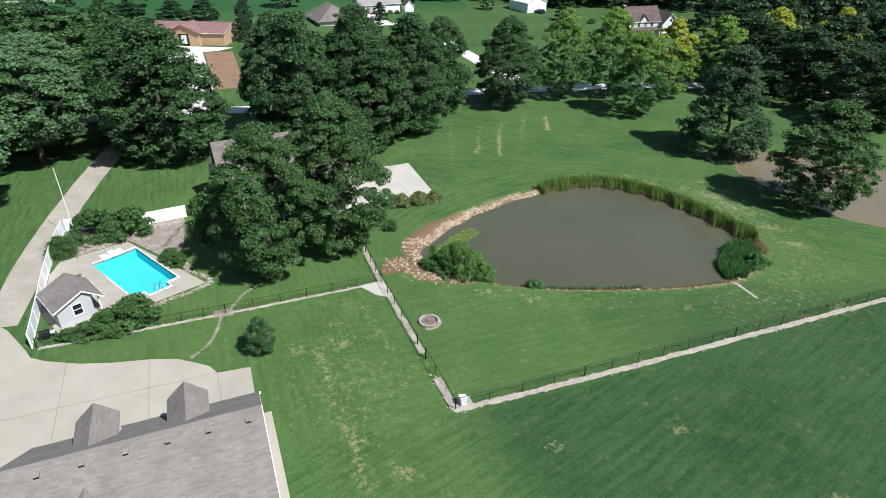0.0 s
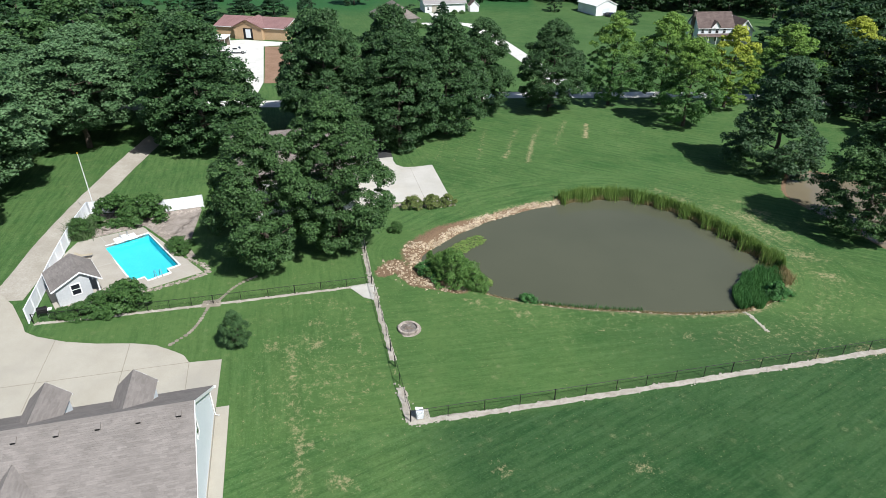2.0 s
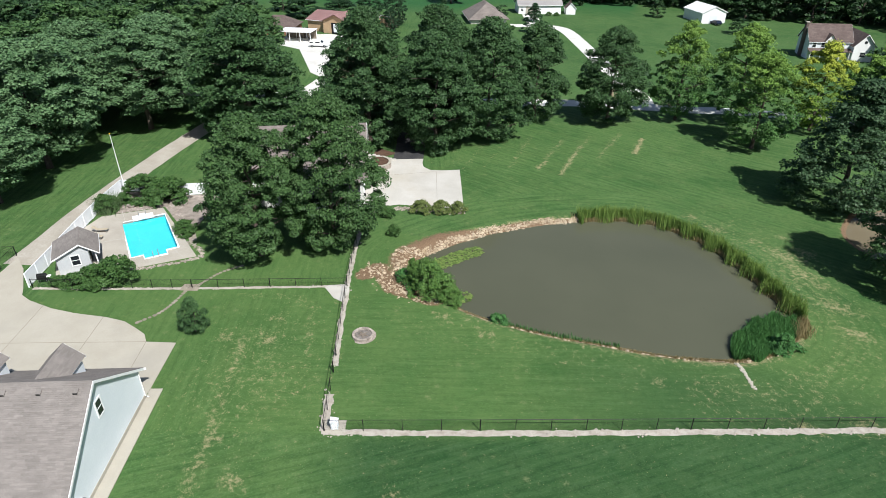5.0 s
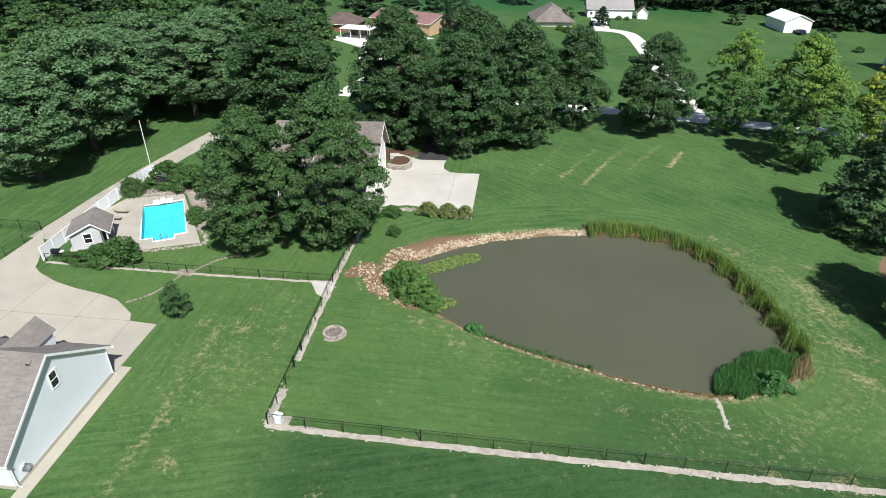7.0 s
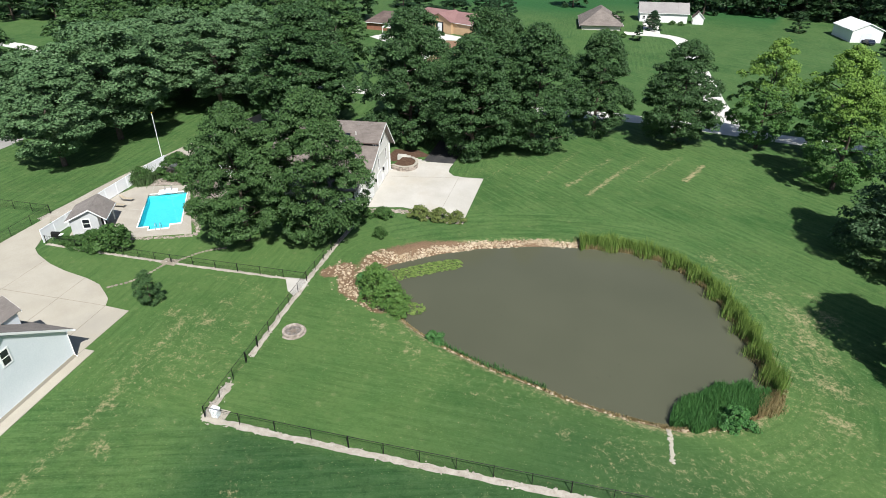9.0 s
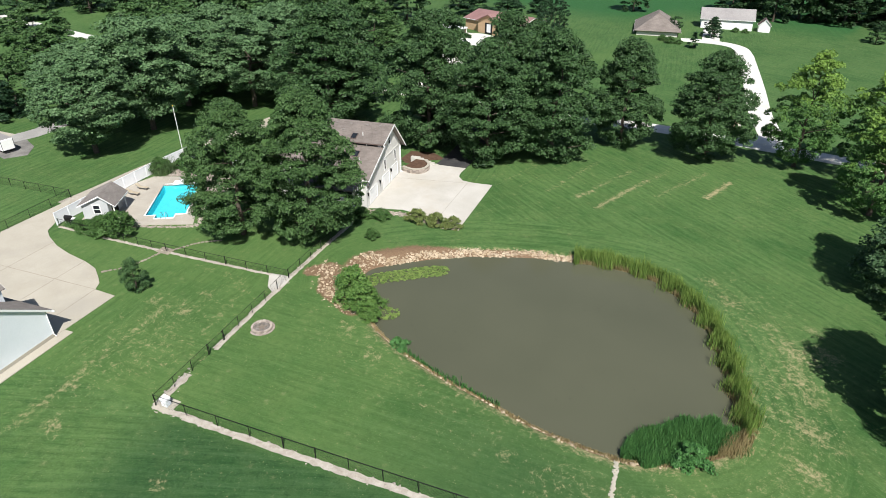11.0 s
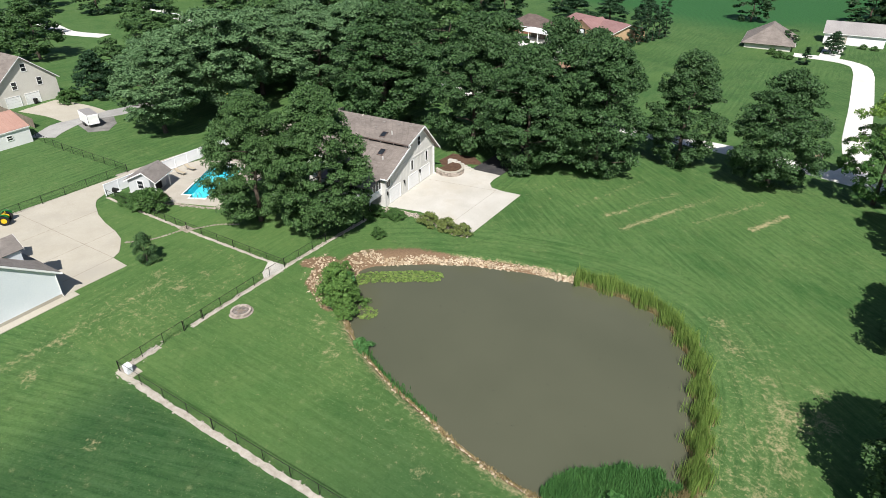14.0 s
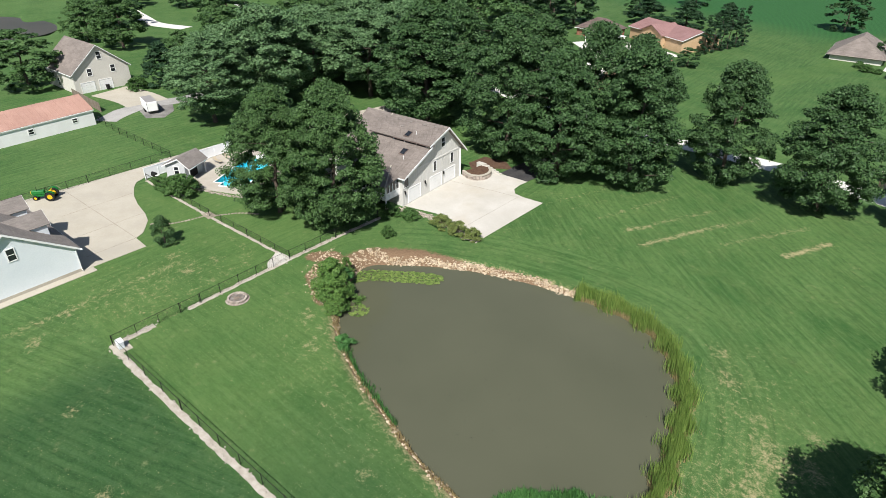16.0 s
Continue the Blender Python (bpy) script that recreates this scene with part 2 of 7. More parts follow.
ASH = mat("wood_ash", (0.13, 0.115, 0.10), (0.30, 0.275, 0.25), 3, 14, 0.95, bump=0.6)
BARK = mat("bark", (0.075, 0.058, 0.045), (0.125, 0.10, 0.08), 1.5, 9, 0.95, bump=0.8)
LINER = mat("blue_pool_liner", (0.10, 0.60, 0.68), (0.12, 0.64, 0.72), 0.5, 3, 0.5, bump=0.0)
PONDW = water_mat("murky_pond_water", (0.078, 0.082, 0.053), (0.092, 0.095, 0.062))
PONDB = water_mat("tan_pond_water", (0.165, 0.138, 0.088), (0.195, 0.165, 0.112))
PONDC = water_mat("dark_brown_pond_water", (0.045, 0.036, 0.020), (0.06, 0.048, 0.028), rough=0.35)
POOLW = clear_water()
GREENP = mat("green_tractor_paint", (0.012, 0.16, 0.03), (0.02, 0.20, 0.04), 2, 8, 0.35, bump=0.03)
YELLOWP = mat("yellow_wheel_paint", (0.72, 0.48, 0.02), (0.78, 0.54, 0.03), 2, 8, 0.35, bump=0.03)
RUBBER = mat("black_rubber", (0.015, 0.015, 0.015), (0.028, 0.027, 0.026), 3, 16, 0.85)
WOODG = mat("weathered_wood", (0.20, 0.165, 0.13), (0.28, 0.235, 0.19), 1, 12, 0.9, bump=0.4)
WOODR = mat("red_stained_wood", (0.20, 0.055, 0.035), (0.26, 0.08, 0.05), 1, 12, 0.8, bump=0.3)
CARBLUE = mat("dark_blue_car_paint", (0.02, 0.03, 0.055), (0.03, 0.04, 0.07), 2, 8, 0.25, metal=0.3, bump=0)
SLING = mat("tan_sling_fabric", (0.42, 0.36, 0.27), (0.5, 0.44, 0.34), 2, 30, 0.85)
BINGREEN = mat("green_bin_plastic", (0.01, 0.09, 0.05), (0.015, 0.12, 0.07), 2, 8, 0.5)
LEAF_MAPLE = leaf_mat("maple_leaves", (0.016, 0.046, 0.013), (0.098, 0.182, 0.058), glow=0.14)
LEAF_DARK = leaf_mat("dark_maple_leaves", (0.013, 0.039, 0.013), (0.080, 0.156, 0.054), glow=0.14)
LEAF_SILVER = leaf_mat("silver_maple_leaves", (0.032, 0.082, 0.029), (0.160, 0.265, 0.120))
LEAF_OAK = leaf_mat("pin_oak_leaves", (0.014, 0.040, 0.017), (0.088, 0.160, 0.068))
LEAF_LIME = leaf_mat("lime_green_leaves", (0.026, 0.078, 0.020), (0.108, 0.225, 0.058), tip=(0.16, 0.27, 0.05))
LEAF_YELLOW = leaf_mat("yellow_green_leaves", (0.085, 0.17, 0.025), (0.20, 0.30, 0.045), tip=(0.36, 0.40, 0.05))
LEAF_SHRUB = leaf_mat("shrub_leaves", (0.022, 0.066, 0.016), (0.09, 0.17, 0.045), size=1.2)
LEAF_GOLD = leaf_mat("golden_shrub_leaves", (0.060, 0.100, 0.024), (0.21, 0.245, 0.075), size=1.2)
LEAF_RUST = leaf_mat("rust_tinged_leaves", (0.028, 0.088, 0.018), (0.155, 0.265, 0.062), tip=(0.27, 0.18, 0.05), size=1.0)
LEAF_REED = leaf_mat("cattail_blades", (0.075, 0.155, 0.030), (0.25, 0.345, 0.085), size=0.7)
LEAF_DRY = leaf_mat("dry_grass_blades", (0.22, 0.17, 0.08), (0.36, 0.29, 0.15), size=0.7)
LEAF_LUSH = leaf_mat("lush_green_weeds", (0.028, 0.10, 0.026), (0.10, 0.24, 0.066), size=0.8)
LEAF_WOOD = leaf_mat("dark_woodland_leaves", (0.0075, 0.025, 0.009), (0.047, 0.100, 0.034), glow=0.1)
LEAF_CEDAR = leaf_mat("cedar_foliage", (0.012, 0.036, 0.016), (0.034, 0.078, 0.032), glow=0.15)
LILY = leaf_mat("lily_pads", (0.040, 0.085, 0.018), (0.21, 0.285, 0.075), glow=0.1, size=0.9)

# ---- lie of the land ----
def squash(v, lo, hi):
    return (lo + hi) / 2 + (hi - lo) / 2 * np.tanh((v - (lo + hi) / 2) / ((hi - lo) / 2))


def land(x, y):
    return -0.022 * squash(x, -60, 60) - 0.015 * (squash(y, -20, 150) - 55)


WATER, WATER_B = -1.2, -1.75
POND = [(-2.9, 68.4), (-1.4, 72.0), (1.1, 75.7), (3.4, 78.4), (6.4, 81.2), (10.9, 84.6), (14.3, 86.5), (17.6, 88.2), (21, 89.3), (24.5, 89.5), (27.5, 88.4), (30, 87),
        (32.5, 84.9), (34.5, 82.3), (36, 80.2), (37.6, 77.6), (39, 75), (40.6, 72), (40.2, 69), (39, 66.6), (37.2, 64.6), (34.5, 62.6), (31.5, 61.7), (27, 60.8),
        (22, 60.5), (16, 60.2), (10.8, 60.5), (7, 61.2), (3.5, 62.8), (0, 65)]
POND_B = [(49.8, 96.5), (51.3, 101.2), (53.3, 104.4), (57, 105.5), (61, 103), (70, 97.8), (80, 95), (95, 92), (98, 80), (85, 73), (70, 74), (60, 77.8), (57, 80), (54.5, 86), (50.6, 92.5)]
POND_C = [(-172, 15), (-168, 24), (-171, 32), (-182, 36), (-200, 30), (-215, 15), (-200, 5), (-180, 6)]
POOL_C, POOL_L, POOL_S = Vector((-36.05, 61.75)), Vector((0.755, -0.655)), Vector((0.655, 0.755))
POOL = [tuple(POOL_C + POOL_L * a + POOL_S * b) for a, b in ((-5.1, -2.65), (-5.1, 2.65), (5.1, 2.65), (5.1, 1.25), (6.1, 1.25), (6.1, -1.25), (5.1, -1.25), (5.1, -2.65))]


def smooth_loop(pts, k=6):
    out, n = [], len(pts)
    for i in range(n):
        p0, p1, p2, p3 = (np.array(pts[(i + j - 1) % n], float) for j in range(4))
        for s in range(k):
            t = s / k
            out.append(tuple(0.5 * (2 * p1 + (p2 - p0) * t + (2 * p0 - 5 * p1 + 4 * p2 - p3) * t * t + (3 * p1 - p0 - 3 * p2 + p3) * t ** 3)))
    return out


def smooth_line(pts, step=2.0):
    out = []
    for i in range(len(pts) - 1):
        p0, p1, p2, p3 = (np.array(pts[min(max(i + j - 1, 0), len(pts) - 1)], float) for j in range(4))
        k = max(1, int(np.linalg.norm(p2 - p1) / step))
        for s in range(k):
            t = s / k
            out.append(0.5 * (2 * p1 + (p2 - p0) * t + (2 * p0 - 5 * p1 + 4 * p2 - p3) * t * t + (3 * p1 - p0 - 3 * p2 + p3) * t ** 3))
    return out + [np.array(pts[-1], float)]


def inside_distance(x, y, poly):
    """Distance to a polygon's edge, negative within it."""
    best, odd = np.full(x.shape, 1e9), np.zeros(x.shape, bool)
    for (ax, ay), (bx, by) in zip(poly, poly[1:] + poly[:1]):
        ex, ey = bx - ax, by - ay
        k = np.clip(((x - ax) * ex + (y - ay) * ey) / (ex * ex + ey * ey + 1e-12), 0, 1)
        best = np.minimum(best, np.hypot(x - ax - k * ex, y - ay - k * ey))
        cut = (ay > y) != (by > y)
        odd ^= cut & (x < ax + (y - ay) * ex / (ey if abs(ey) > 1e-12 else 1e-12))
    return np.where(odd, -best, best)


def line_distance(x, y, pts):
    best = np.full(np.shape(x), 1e9)
    for a, b in zip(pts, pts[1:]):
        ex, ey = b[0] - a[0], b[1] - a[1]
        k = np.clip(((x - a[0]) * ex + (y - a[1]) * ey) / (ex * ex + ey * ey + 1e-12), 0, 1)
        best = np.minimum(best, np.hypot(x - a[0] - k * ex, y - a[1] - k * ey))
    return best


SHORE, SHORE_B, SHORE_C = smooth_loop(POND), smooth_loop(POND_B), smooth_loop(POND_C, 3)


def height(x, y):
    """The ground's height, with the ponds' basins and the pit for the pool."""
    z = land(x, y)
    for shore, level, rim in ((SHORE, WATER, 1.6), (SHORE_B, WATER_B, 1.4), (SHORE_C, 0.9, 2.0)):
        near = (np.abs(x - shore[0][0]) < 110) & (np.abs(y - shore[0][1]) < 90)
        d = np.where(near, 99.0, 99.0)
        if near.any():
            d[near] = inside_distance(x[near], y[near], shore)
        k = np.clip(d / rim, 0, 1)
        bank = level + 0.02 + (z - level) * (k * (2 - k))
        z = np.where(d < 0, level - 0.05 + np.maximum(d * 0.45, -1.2), np.where(d < rim, bank, z))
    near = (np.abs(x + 36) < 12) & (np.abs(y - 62) < 12)
    if near.any():
        d = np.full(x.shape, 9.0)
        d[near] = inside_distance(x[near], y[near], POOL)
        z = np.where(d < 0.3, z - 2.4, z)
    return z


GRID = {}


def z_at(x, y):
    """The ground's height, read off its own grid."""
    xs, ys, z = GRID["x"], GRID["y"], GRID["z"]
    i, j = min(max(int(np.searchsorted(xs, x)) - 1, 0), len(xs) - 2), min(max(int(np.searchsorted(ys, y)) - 1, 0), len(ys) - 2)
    u, v = (x - xs[i]) / (xs[i + 1] - xs[i]), (y - ys[j]) / (ys[j + 1] - ys[j])
    return float(z[j, i] * (1 - u) * (1 - v) + z[j, i + 1] * u * (1 - v) + z[j + 1, i] * (1 - u) * v + z[j + 1, i + 1] * u * v)


# ---- mesh helpers ----
def mesh_of(name, verts, faces, material):
    me = bpy.data.meshes.new(name)
    me.from_pydata([tuple(v) for v in verts], [], faces)
    me.materials.append(material)
    me.update()
    return me


def part(name, bm, material, parent, label=""):
    if isinstance(bm, bmesh.types.BMesh):
        bmesh.ops.recalc_face_normals(bm, faces=bm.faces)
        if all(abs(f.normal.z) > 0.999 for f in bm.faces) and sum(f.normal.z for f in bm.faces) < 0:
            bmesh.ops.reverse_faces(bm, faces=bm.faces)
        me = bpy.data.meshes.new(name)
        bm.to_mesh(me)
        bm.free()
        me.materials.append(material)
    else:
        me = bm
    ob = new(name, me)
    ob.parent = parent
    return tagged(ob, label)


def single(name, bm, material, label, category, group="", kind="", m=None):
    ob = part(name, bm, material, None)
    if m is not None:
        ob.matrix_world = m
    return tagged(ob, label, category, group, kind)


def thing(name, m, label, category, group="", kind=""):
    e = new(name)
    e.empty_display_size = 0.3
    e.matrix_world = m
    return tagged(e, label, category, group, kind)


def box(bm, x0, x1, y0, y1, z0, z1, bevel=0.0):
    r = bmesh.ops.create_cube(bm, size=1.0, matrix=Matrix.LocRotScale(((x0 + x1) / 2, (y0 + y1) / 2, (z0 + z1) / 2), None, (abs(x1 - x0), abs(y1 - y0), abs(z1 - z0))))
    if bevel:
        es = list({e for v in r["verts"] for e in v.link_edges})
        bmesh.ops.bevel(bm, geom=es, offset=bevel, segments=1, affect="EDGES")
    return bm


def a_box(*a, **k):
    return box(bmesh.new(), *a, **k)


def prism(bm, loop, vec):
    """A closed solid: a flat loop of points pushed along vec."""
    vec = Vector(vec)
    a = [bm.verts.new(p) for p in loop]
    b = [bm.verts.new(Vector(p) + vec) for p in loop]
    bm.faces.new(a)
    bm.faces.new(b[::-1])
    for i in range(len(loop)):
        j = (i + 1) % len(loop)
        bm.faces.new((a[j], a[i], b[i], b[j]))
    return bm


def tube(bm, pts, radii, n=8, cap=True):
    rings = []
    for i, p in enumerate(pts):
        p = Vector(p)
        d = (Vector(pts[min(i + 1, len(pts) - 1)]) - Vector(pts[max(i - 1, 0)])).normalized()
        s = d.orthogonal().normalized()
        t = d.cross(s)
        r = radii[i] if isinstance(radii, (list, tuple)) else radii
        rings.append([bm.verts.new(p + (s * math.cos(2 * math.pi * k / n) + t * math.sin(2 * math.pi * k / n)) * r) for k in range(n)])
    for a, b in zip(rings, rings[1:]):
        for k in range(n):
            bm.faces.new((a[k], a[(k + 1) % n], b[(k + 1) % n], b[k]))
    if cap:
        bm.faces.new(rings[0][::-1])
        bm.faces.new(rings[-1])
    return bm


def draped(outline, top=0.05, thick=0.25, cell=2.5, hole=None):
    """A slab that follows the ground, optionally with a convex-cornered hole cut clean through it."""
    bm = bmesh.new()
    f = bm.faces.new([bm.verts.new((p[0], p[1], 0)) for p in outline])
    bmesh.ops.triangulate(bm, faces=[f])
    xs, ys = [p[0] for p in outline], [p[1] for p in outline]

    def cut(co, no):
        bmesh.ops.bisect_plane(bm, geom=bm.verts[:] + bm.edges[:] + bm.faces[:], dist=1e-4, plane_co=co, plane_no=no)

    for k in range(int(min(xs) / cell), int(max(xs) / cell) + 1):
        cut((k * cell, 0, 0), (1, 0, 0))
    for k in range(int(min(ys) / cell), int(max(ys) / cell) + 1):
        cut((0, k * cell, 0), (0, 1, 0))
    if hole:
        for a, b in zip(hole, hole[1:] + hole[:1]):
            cut((a[0], a[1], 0), (b[1] - a[1], a[0] - b[0], 0))
        gone = [f for f in bm.faces if inside_distance(np.array([f.calc_center_median().x]), np.array([f.calc_center_median().y]), hole)[0] < 0]
        bmesh.ops.delete(bm, geom=gone, context="FACES")
    edge = [e for e in bm.edges if e.is_boundary]
    low = bmesh.ops.extrude_edge_only(bm, edges=edge)["geom"]
    low = {v for v in low if isinstance(v, bmesh.types.BMVert)}
    for v in bm.verts:
        v.co.z = float(land(v.co.x, v.co.y)) + top - (thick if v in low else 0)
    return bm


def ribbon_outline(pts, width, step=2.0, wobble=0.0, seed=0):
    rng = np.random.RandomState(seed)
    line = smooth_line(pts, step)
    left, right = [], []
    for i, p in enumerate(line):
        d = line[min(i + 1, len(line) - 1)] - line[max(i - 1, 0)]
        d = d / (np.linalg.norm(d) + 1e-9)
        nrm = np.array((-d[1], d[0]))
        left.append(tuple(p + nrm * (width / 2 + rng.uniform(-wobble, wobble))))
        right.append(tuple(p - nrm * (width / 2 + rng.uniform(-wobble, wobble))))
    return left, right


def ribbon(pts, width, top=0.05, thick=0.25, step=2.0, wobble=0.0, seed=0):
    """A strip of paving along a line."""
    left, right = ribbon_outline(pts, width, step, wobble, seed)
    bm = bmesh.new()
    rows = []
    for a, b in zip(left, right):
        za, zb = float(land(*a)) + top, float(land(*b)) + top
        rows.append([bm.verts.new(q) for q in ((*a, za - thick), (*a, za), (*b, zb), (*b, zb - thick))])
    for r, s in zip(rows, rows[1:]):
        for k in range(3):
            bm.faces.new((r[k], r[k + 1], s[k + 1], s[k]))
    bm.faces.new(rows[0])
    bm.faces.new(rows[-1][::-1])
    return bm


# ---- ground ----
def grown(lo, hi, step, far):
    mid = list(np.arange(lo, hi + 0.01, step))
    out, s, v = [], step, hi
    while v < far:
        s *= 1.22
        v += s
        out.append(v)
    low, s, v = [], step, lo
    while v > -far:
        s *= 1.22
        v -= s
        low.append(v)
    return np.array(low[::-1] + mid + out)


STREAKS = [((5.8, 102.9), (6.5, 106.5), 0.55), ((9.8, 101.5), (10.9, 116.2), 0.6), ((20.3, 116.0), (20.9, 124.4), 0.75), ((14.6, 111.5), (16.2, 123.0), 0.4), ((1.5, 101.5), (1.4, 117.0), 0.35),
           ((-2.5, 100.0), (-2.0, 113.0), 0.25), ((6.2, 107.0), (7.3, 118.0), 0.4), ((-5.5, 97.0), (-5.2, 110.0), 0.3), ((11.2, 116.0), (11.9, 122.0), 0.35), ((16.0, 119.0), (16.8, 126.0), 0.4)]
PATCHES = [(-10.0, 48.8, 1.3), (-14.0, 47.6, 1.0), (41.0, 86.5, 2.6), (42.5, 82.0, 2.0), (45.0, 76.0, 2.2), (39.0, 54.6, 1.2), (44.5, 56.5, 1.6), (20.0, 38.0, 1.0),
           (30.0, 31.0, 0.9), (-3.0, 33.0, 0.9), (-7.0, 36.0, 0.8), (-11.0, 52.0, 0.9), (10.0, 57.5, 1.0), (27.0, 56.0, 0.7), (46.0, 71.0, 1.8), (9.0, 36.0, 0.7), (40.8, 87.1, 1.7), (32.7, 91.0, 1.3), (41.6, 91.4, 0.9), (41.7, 83.7, 1.6), (29.7, 93.5, 1.1), (43.4, 88.2, 1.2), (37.6, 89.0, 0.9), (44.0, 80.0, 1.2), (5.0, 58.6, 1.0), (8.0, 59.0, 0.7)]


WEST_BANK = [(-6.3, 63.1), (-5.5, 65.1), (-2.1, 61.7), (2.9, 61.1)]


def build_ground():
    xs, ys = grown(-62, 62, 0.5, 2500), grown(18, 128, 0.5, 2500)
    gx, gy = np.meshgrid(xs, ys)
    z = height(gx, gy)
    GRID.update(x=xs, y=ys, z=z)
    nx, ny = len(xs), len(ys)
    idx = np.arange(nx * ny).reshape(ny, nx)
    quads = np.stack([idx[:-1, :-1], idx[:-1, 1:], idx[1:, 1:], idx[1:, :-1]], -1).reshape(-1, 4)
    me = bpy.data.meshes.new("ground")
    me.vertices.add(nx * ny)
    me.vertices.foreach_set("co", np.stack([gx, gy, z], -1).astype(np.float32).ravel())
    me.loops.add(quads.size)
    me.loops.foreach_set("vertex_index", quads.ravel().astype(np.int32))
    me.polygons.add(len(quads))
    me.polygons.foreach_set("loop_start", np.arange(0, quads.size, 4).astype(np.int32))
    me.update()
    dry, soil = np.zeros(gx.shape), np.zeros(gx.shape)
    for a, b, s in STREAKS:
        dry = np.maximum(dry, 0.98 * s * np.clip(1.0 - line_distance(gx, gy, (a, b)) / 0.85, 0, 1))
    for px_, py_, r in PATCHES:
        dry = np.maximum(dry, 0.44 * np.clip(1.15 - np.hypot((gx - px_) * 0.8 + (gy - py_) * 0.3, (gy - py_) * 1.1) / (1.5 * r), 0, 1))
    near = (np.abs(gx - 19) < 45) & (np.abs(gy - 75) < 40)
    d = np.full(gx.shape, 99.0)
    d[near] = inside_distance(gx[near], gy[near], SHORE)
    # the stony north-west bank is bare, the other banks are thin dry turf
    west = np.clip((13.5 - gx) / 3, 0, 1) * np.clip((gy - 61.5 + 0.0 * gx) / 1.5, 0, 1)
    bare = np.clip(1.3 - d / (1.05 + 1.9 * np.clip((3 - gx) / 5, 0, 1)), 0, 1) * west
    rim = np.clip(1.25 - d / 0.7, 0, 1)
    bare = np.maximum(bare, np.clip(1.25 - line_distance(gx, gy, WEST_BANK) / 1.5, 0, 1) * (d > -0.5))
    soil = np.where(d < 30, np.maximum(bare, rim), 0)
    dry = np.maximum(dry, np.where((d > 0) & (d < 6), 0.55 * np.clip(1.5 - d / 1.3, 0, 1), 0))
    dry = np.maximum(dry, 0.27 * np.clip(1.3 - np.hypot((gx - 41) / 6, (gy - 78) / 13), 0, 1))
    dry = np.maximum(dry, 0.20 * np.clip(1 - np.hypot((gx + 8) / 10, (gy - 44) / 15), 0, 1) * 1.3)
    track = line_distance(gx, gy, ((-12.5, 48.5), (-9.0, 40.0), (-5.5, 31.0), (-3.0, 22.0)))
    dry = np.maximum(dry, 0.36 * np.clip(1.2 - track / 0.9, 0, 1))
    bend = line_distance(gx, gy, ((-17.0, 54.4), (-11.5, 56.3), (-8.6, 55.2), (-6.3, 50.5), (-3.2, 43.0)))
    dry = np.maximum(dry, 0.26 * np.clip(1.2 - bend / 0.8, 0, 1))
    dry = np.maximum(dry, 0.12 * np.clip(1 - np.hypot((gx - 14) / 26, (gy - 57) / 4.5), 0, 1) * 1.5)
    dry = np.maximum(dry, 0.22 * np.clip((14 - d) / 9, 0, 1) * np.clip((d - 1.5) / 2, 0, 1) * np.clip((gx - 27) / 4, 0, 1))
    db = np.full(gx.shape, 99.0)
    nb = (np.abs(gx - 72) < 45) & (np.abs(gy - 90) < 35)
    db[nb] = inside_distance(gx[nb], gy[nb], SHORE_B)
    soil = np.maximum(soil, np.where(db < 30, np.clip(1.2 - db / 1.1, 0, 1), 0))
    # mower passes: one bearing to each lawn
    north = gx * 0.35 + gy * 0.94
    south = gx * -0.62 + gy * 0.78
    inner = d * 0.9
    mow = np.where(gy - 0.36 * gx < 39.0, south, np.where((gy < 62) & (gx > -8), gx * -0.34 + gy * 0.94, np.where(gx < -8, gx * 0.93 + gy * 0.37, north)))
    mow = np.where((d < 9) & (d > 0) & (gy > 60), inner, mow)
    run = np.where(gy - 0.36 * gx < 39.0, gx * 0.78 + gy * 0.62, np.where((gy < 62) & (gx > -8), gx * 0.94 + gy * 0.34, np.where(gx < -8, gx * -0.37 + gy * 0.93, gx * 0.94 - gy * 0.35)))
    run = np.where((d < 9) & (d > 0) & (gy > 60), np.arctan2(gy - 75, gx - 19) * 18, run)
    crop = np.clip((gy - (252 + 0.12 * gx)) / 1.0, 0, 1) * np.clip((10 - gx) / 3, 0, 1)
    for name, v in (("dry", dry), ("soil", soil), ("mow", mow), ("pass_along", run), ("field", np.clip((39.6 - (gy - 0.37 * gx)) / 1.5, 0, 1) * np.clip((gx + 0.39 * (gy - 40) + 1.0) / 6, 0, 1) + 0.95 * np.clip((gx - 14) / 14, 0, 1) * np.clip((64 - gy) / 8, 0, 1) * np.clip((gy - 0.37 * gx - 38.1) / 1.5, 0, 1) + 0.25 * np.clip((gy - 148) / 6, 0, 1)), ("crop", crop), ("stripe", np.where(((gy > 74) & (gx > -30)) | (gx < -38) | (gy - 0.37 * gx < 39.3), 1.0, 0.3)), ("row", (gx * 0.12 - gy) / 1.5)):
        me.attributes.new(name, "FLOAT", "POINT").data.foreach_set("value", v.astype(np.float32).ravel())
    me.materials.append(LAWN)
    return tagged(new("ground", me), "mown green lawn with dry streaks and mower passes", "lawn", kind="structure")


build_ground()


def water_sheet(name, shore, level, material, label):
    bm = bmesh.new()
    c = np.mean(np.array(shore), axis=0)
    pts = [tuple(np.array(p) + (np.array(p) - c) / np.linalg.norm(np.array(p) - c) * 0.25) for p in shore]
    bmesh.ops.triangulate(bm, faces=[bm.faces.new([bm.verts.new((*p, level)) for p in pts])])
    return single(name, bm, material, label, "pond", kind="structure")


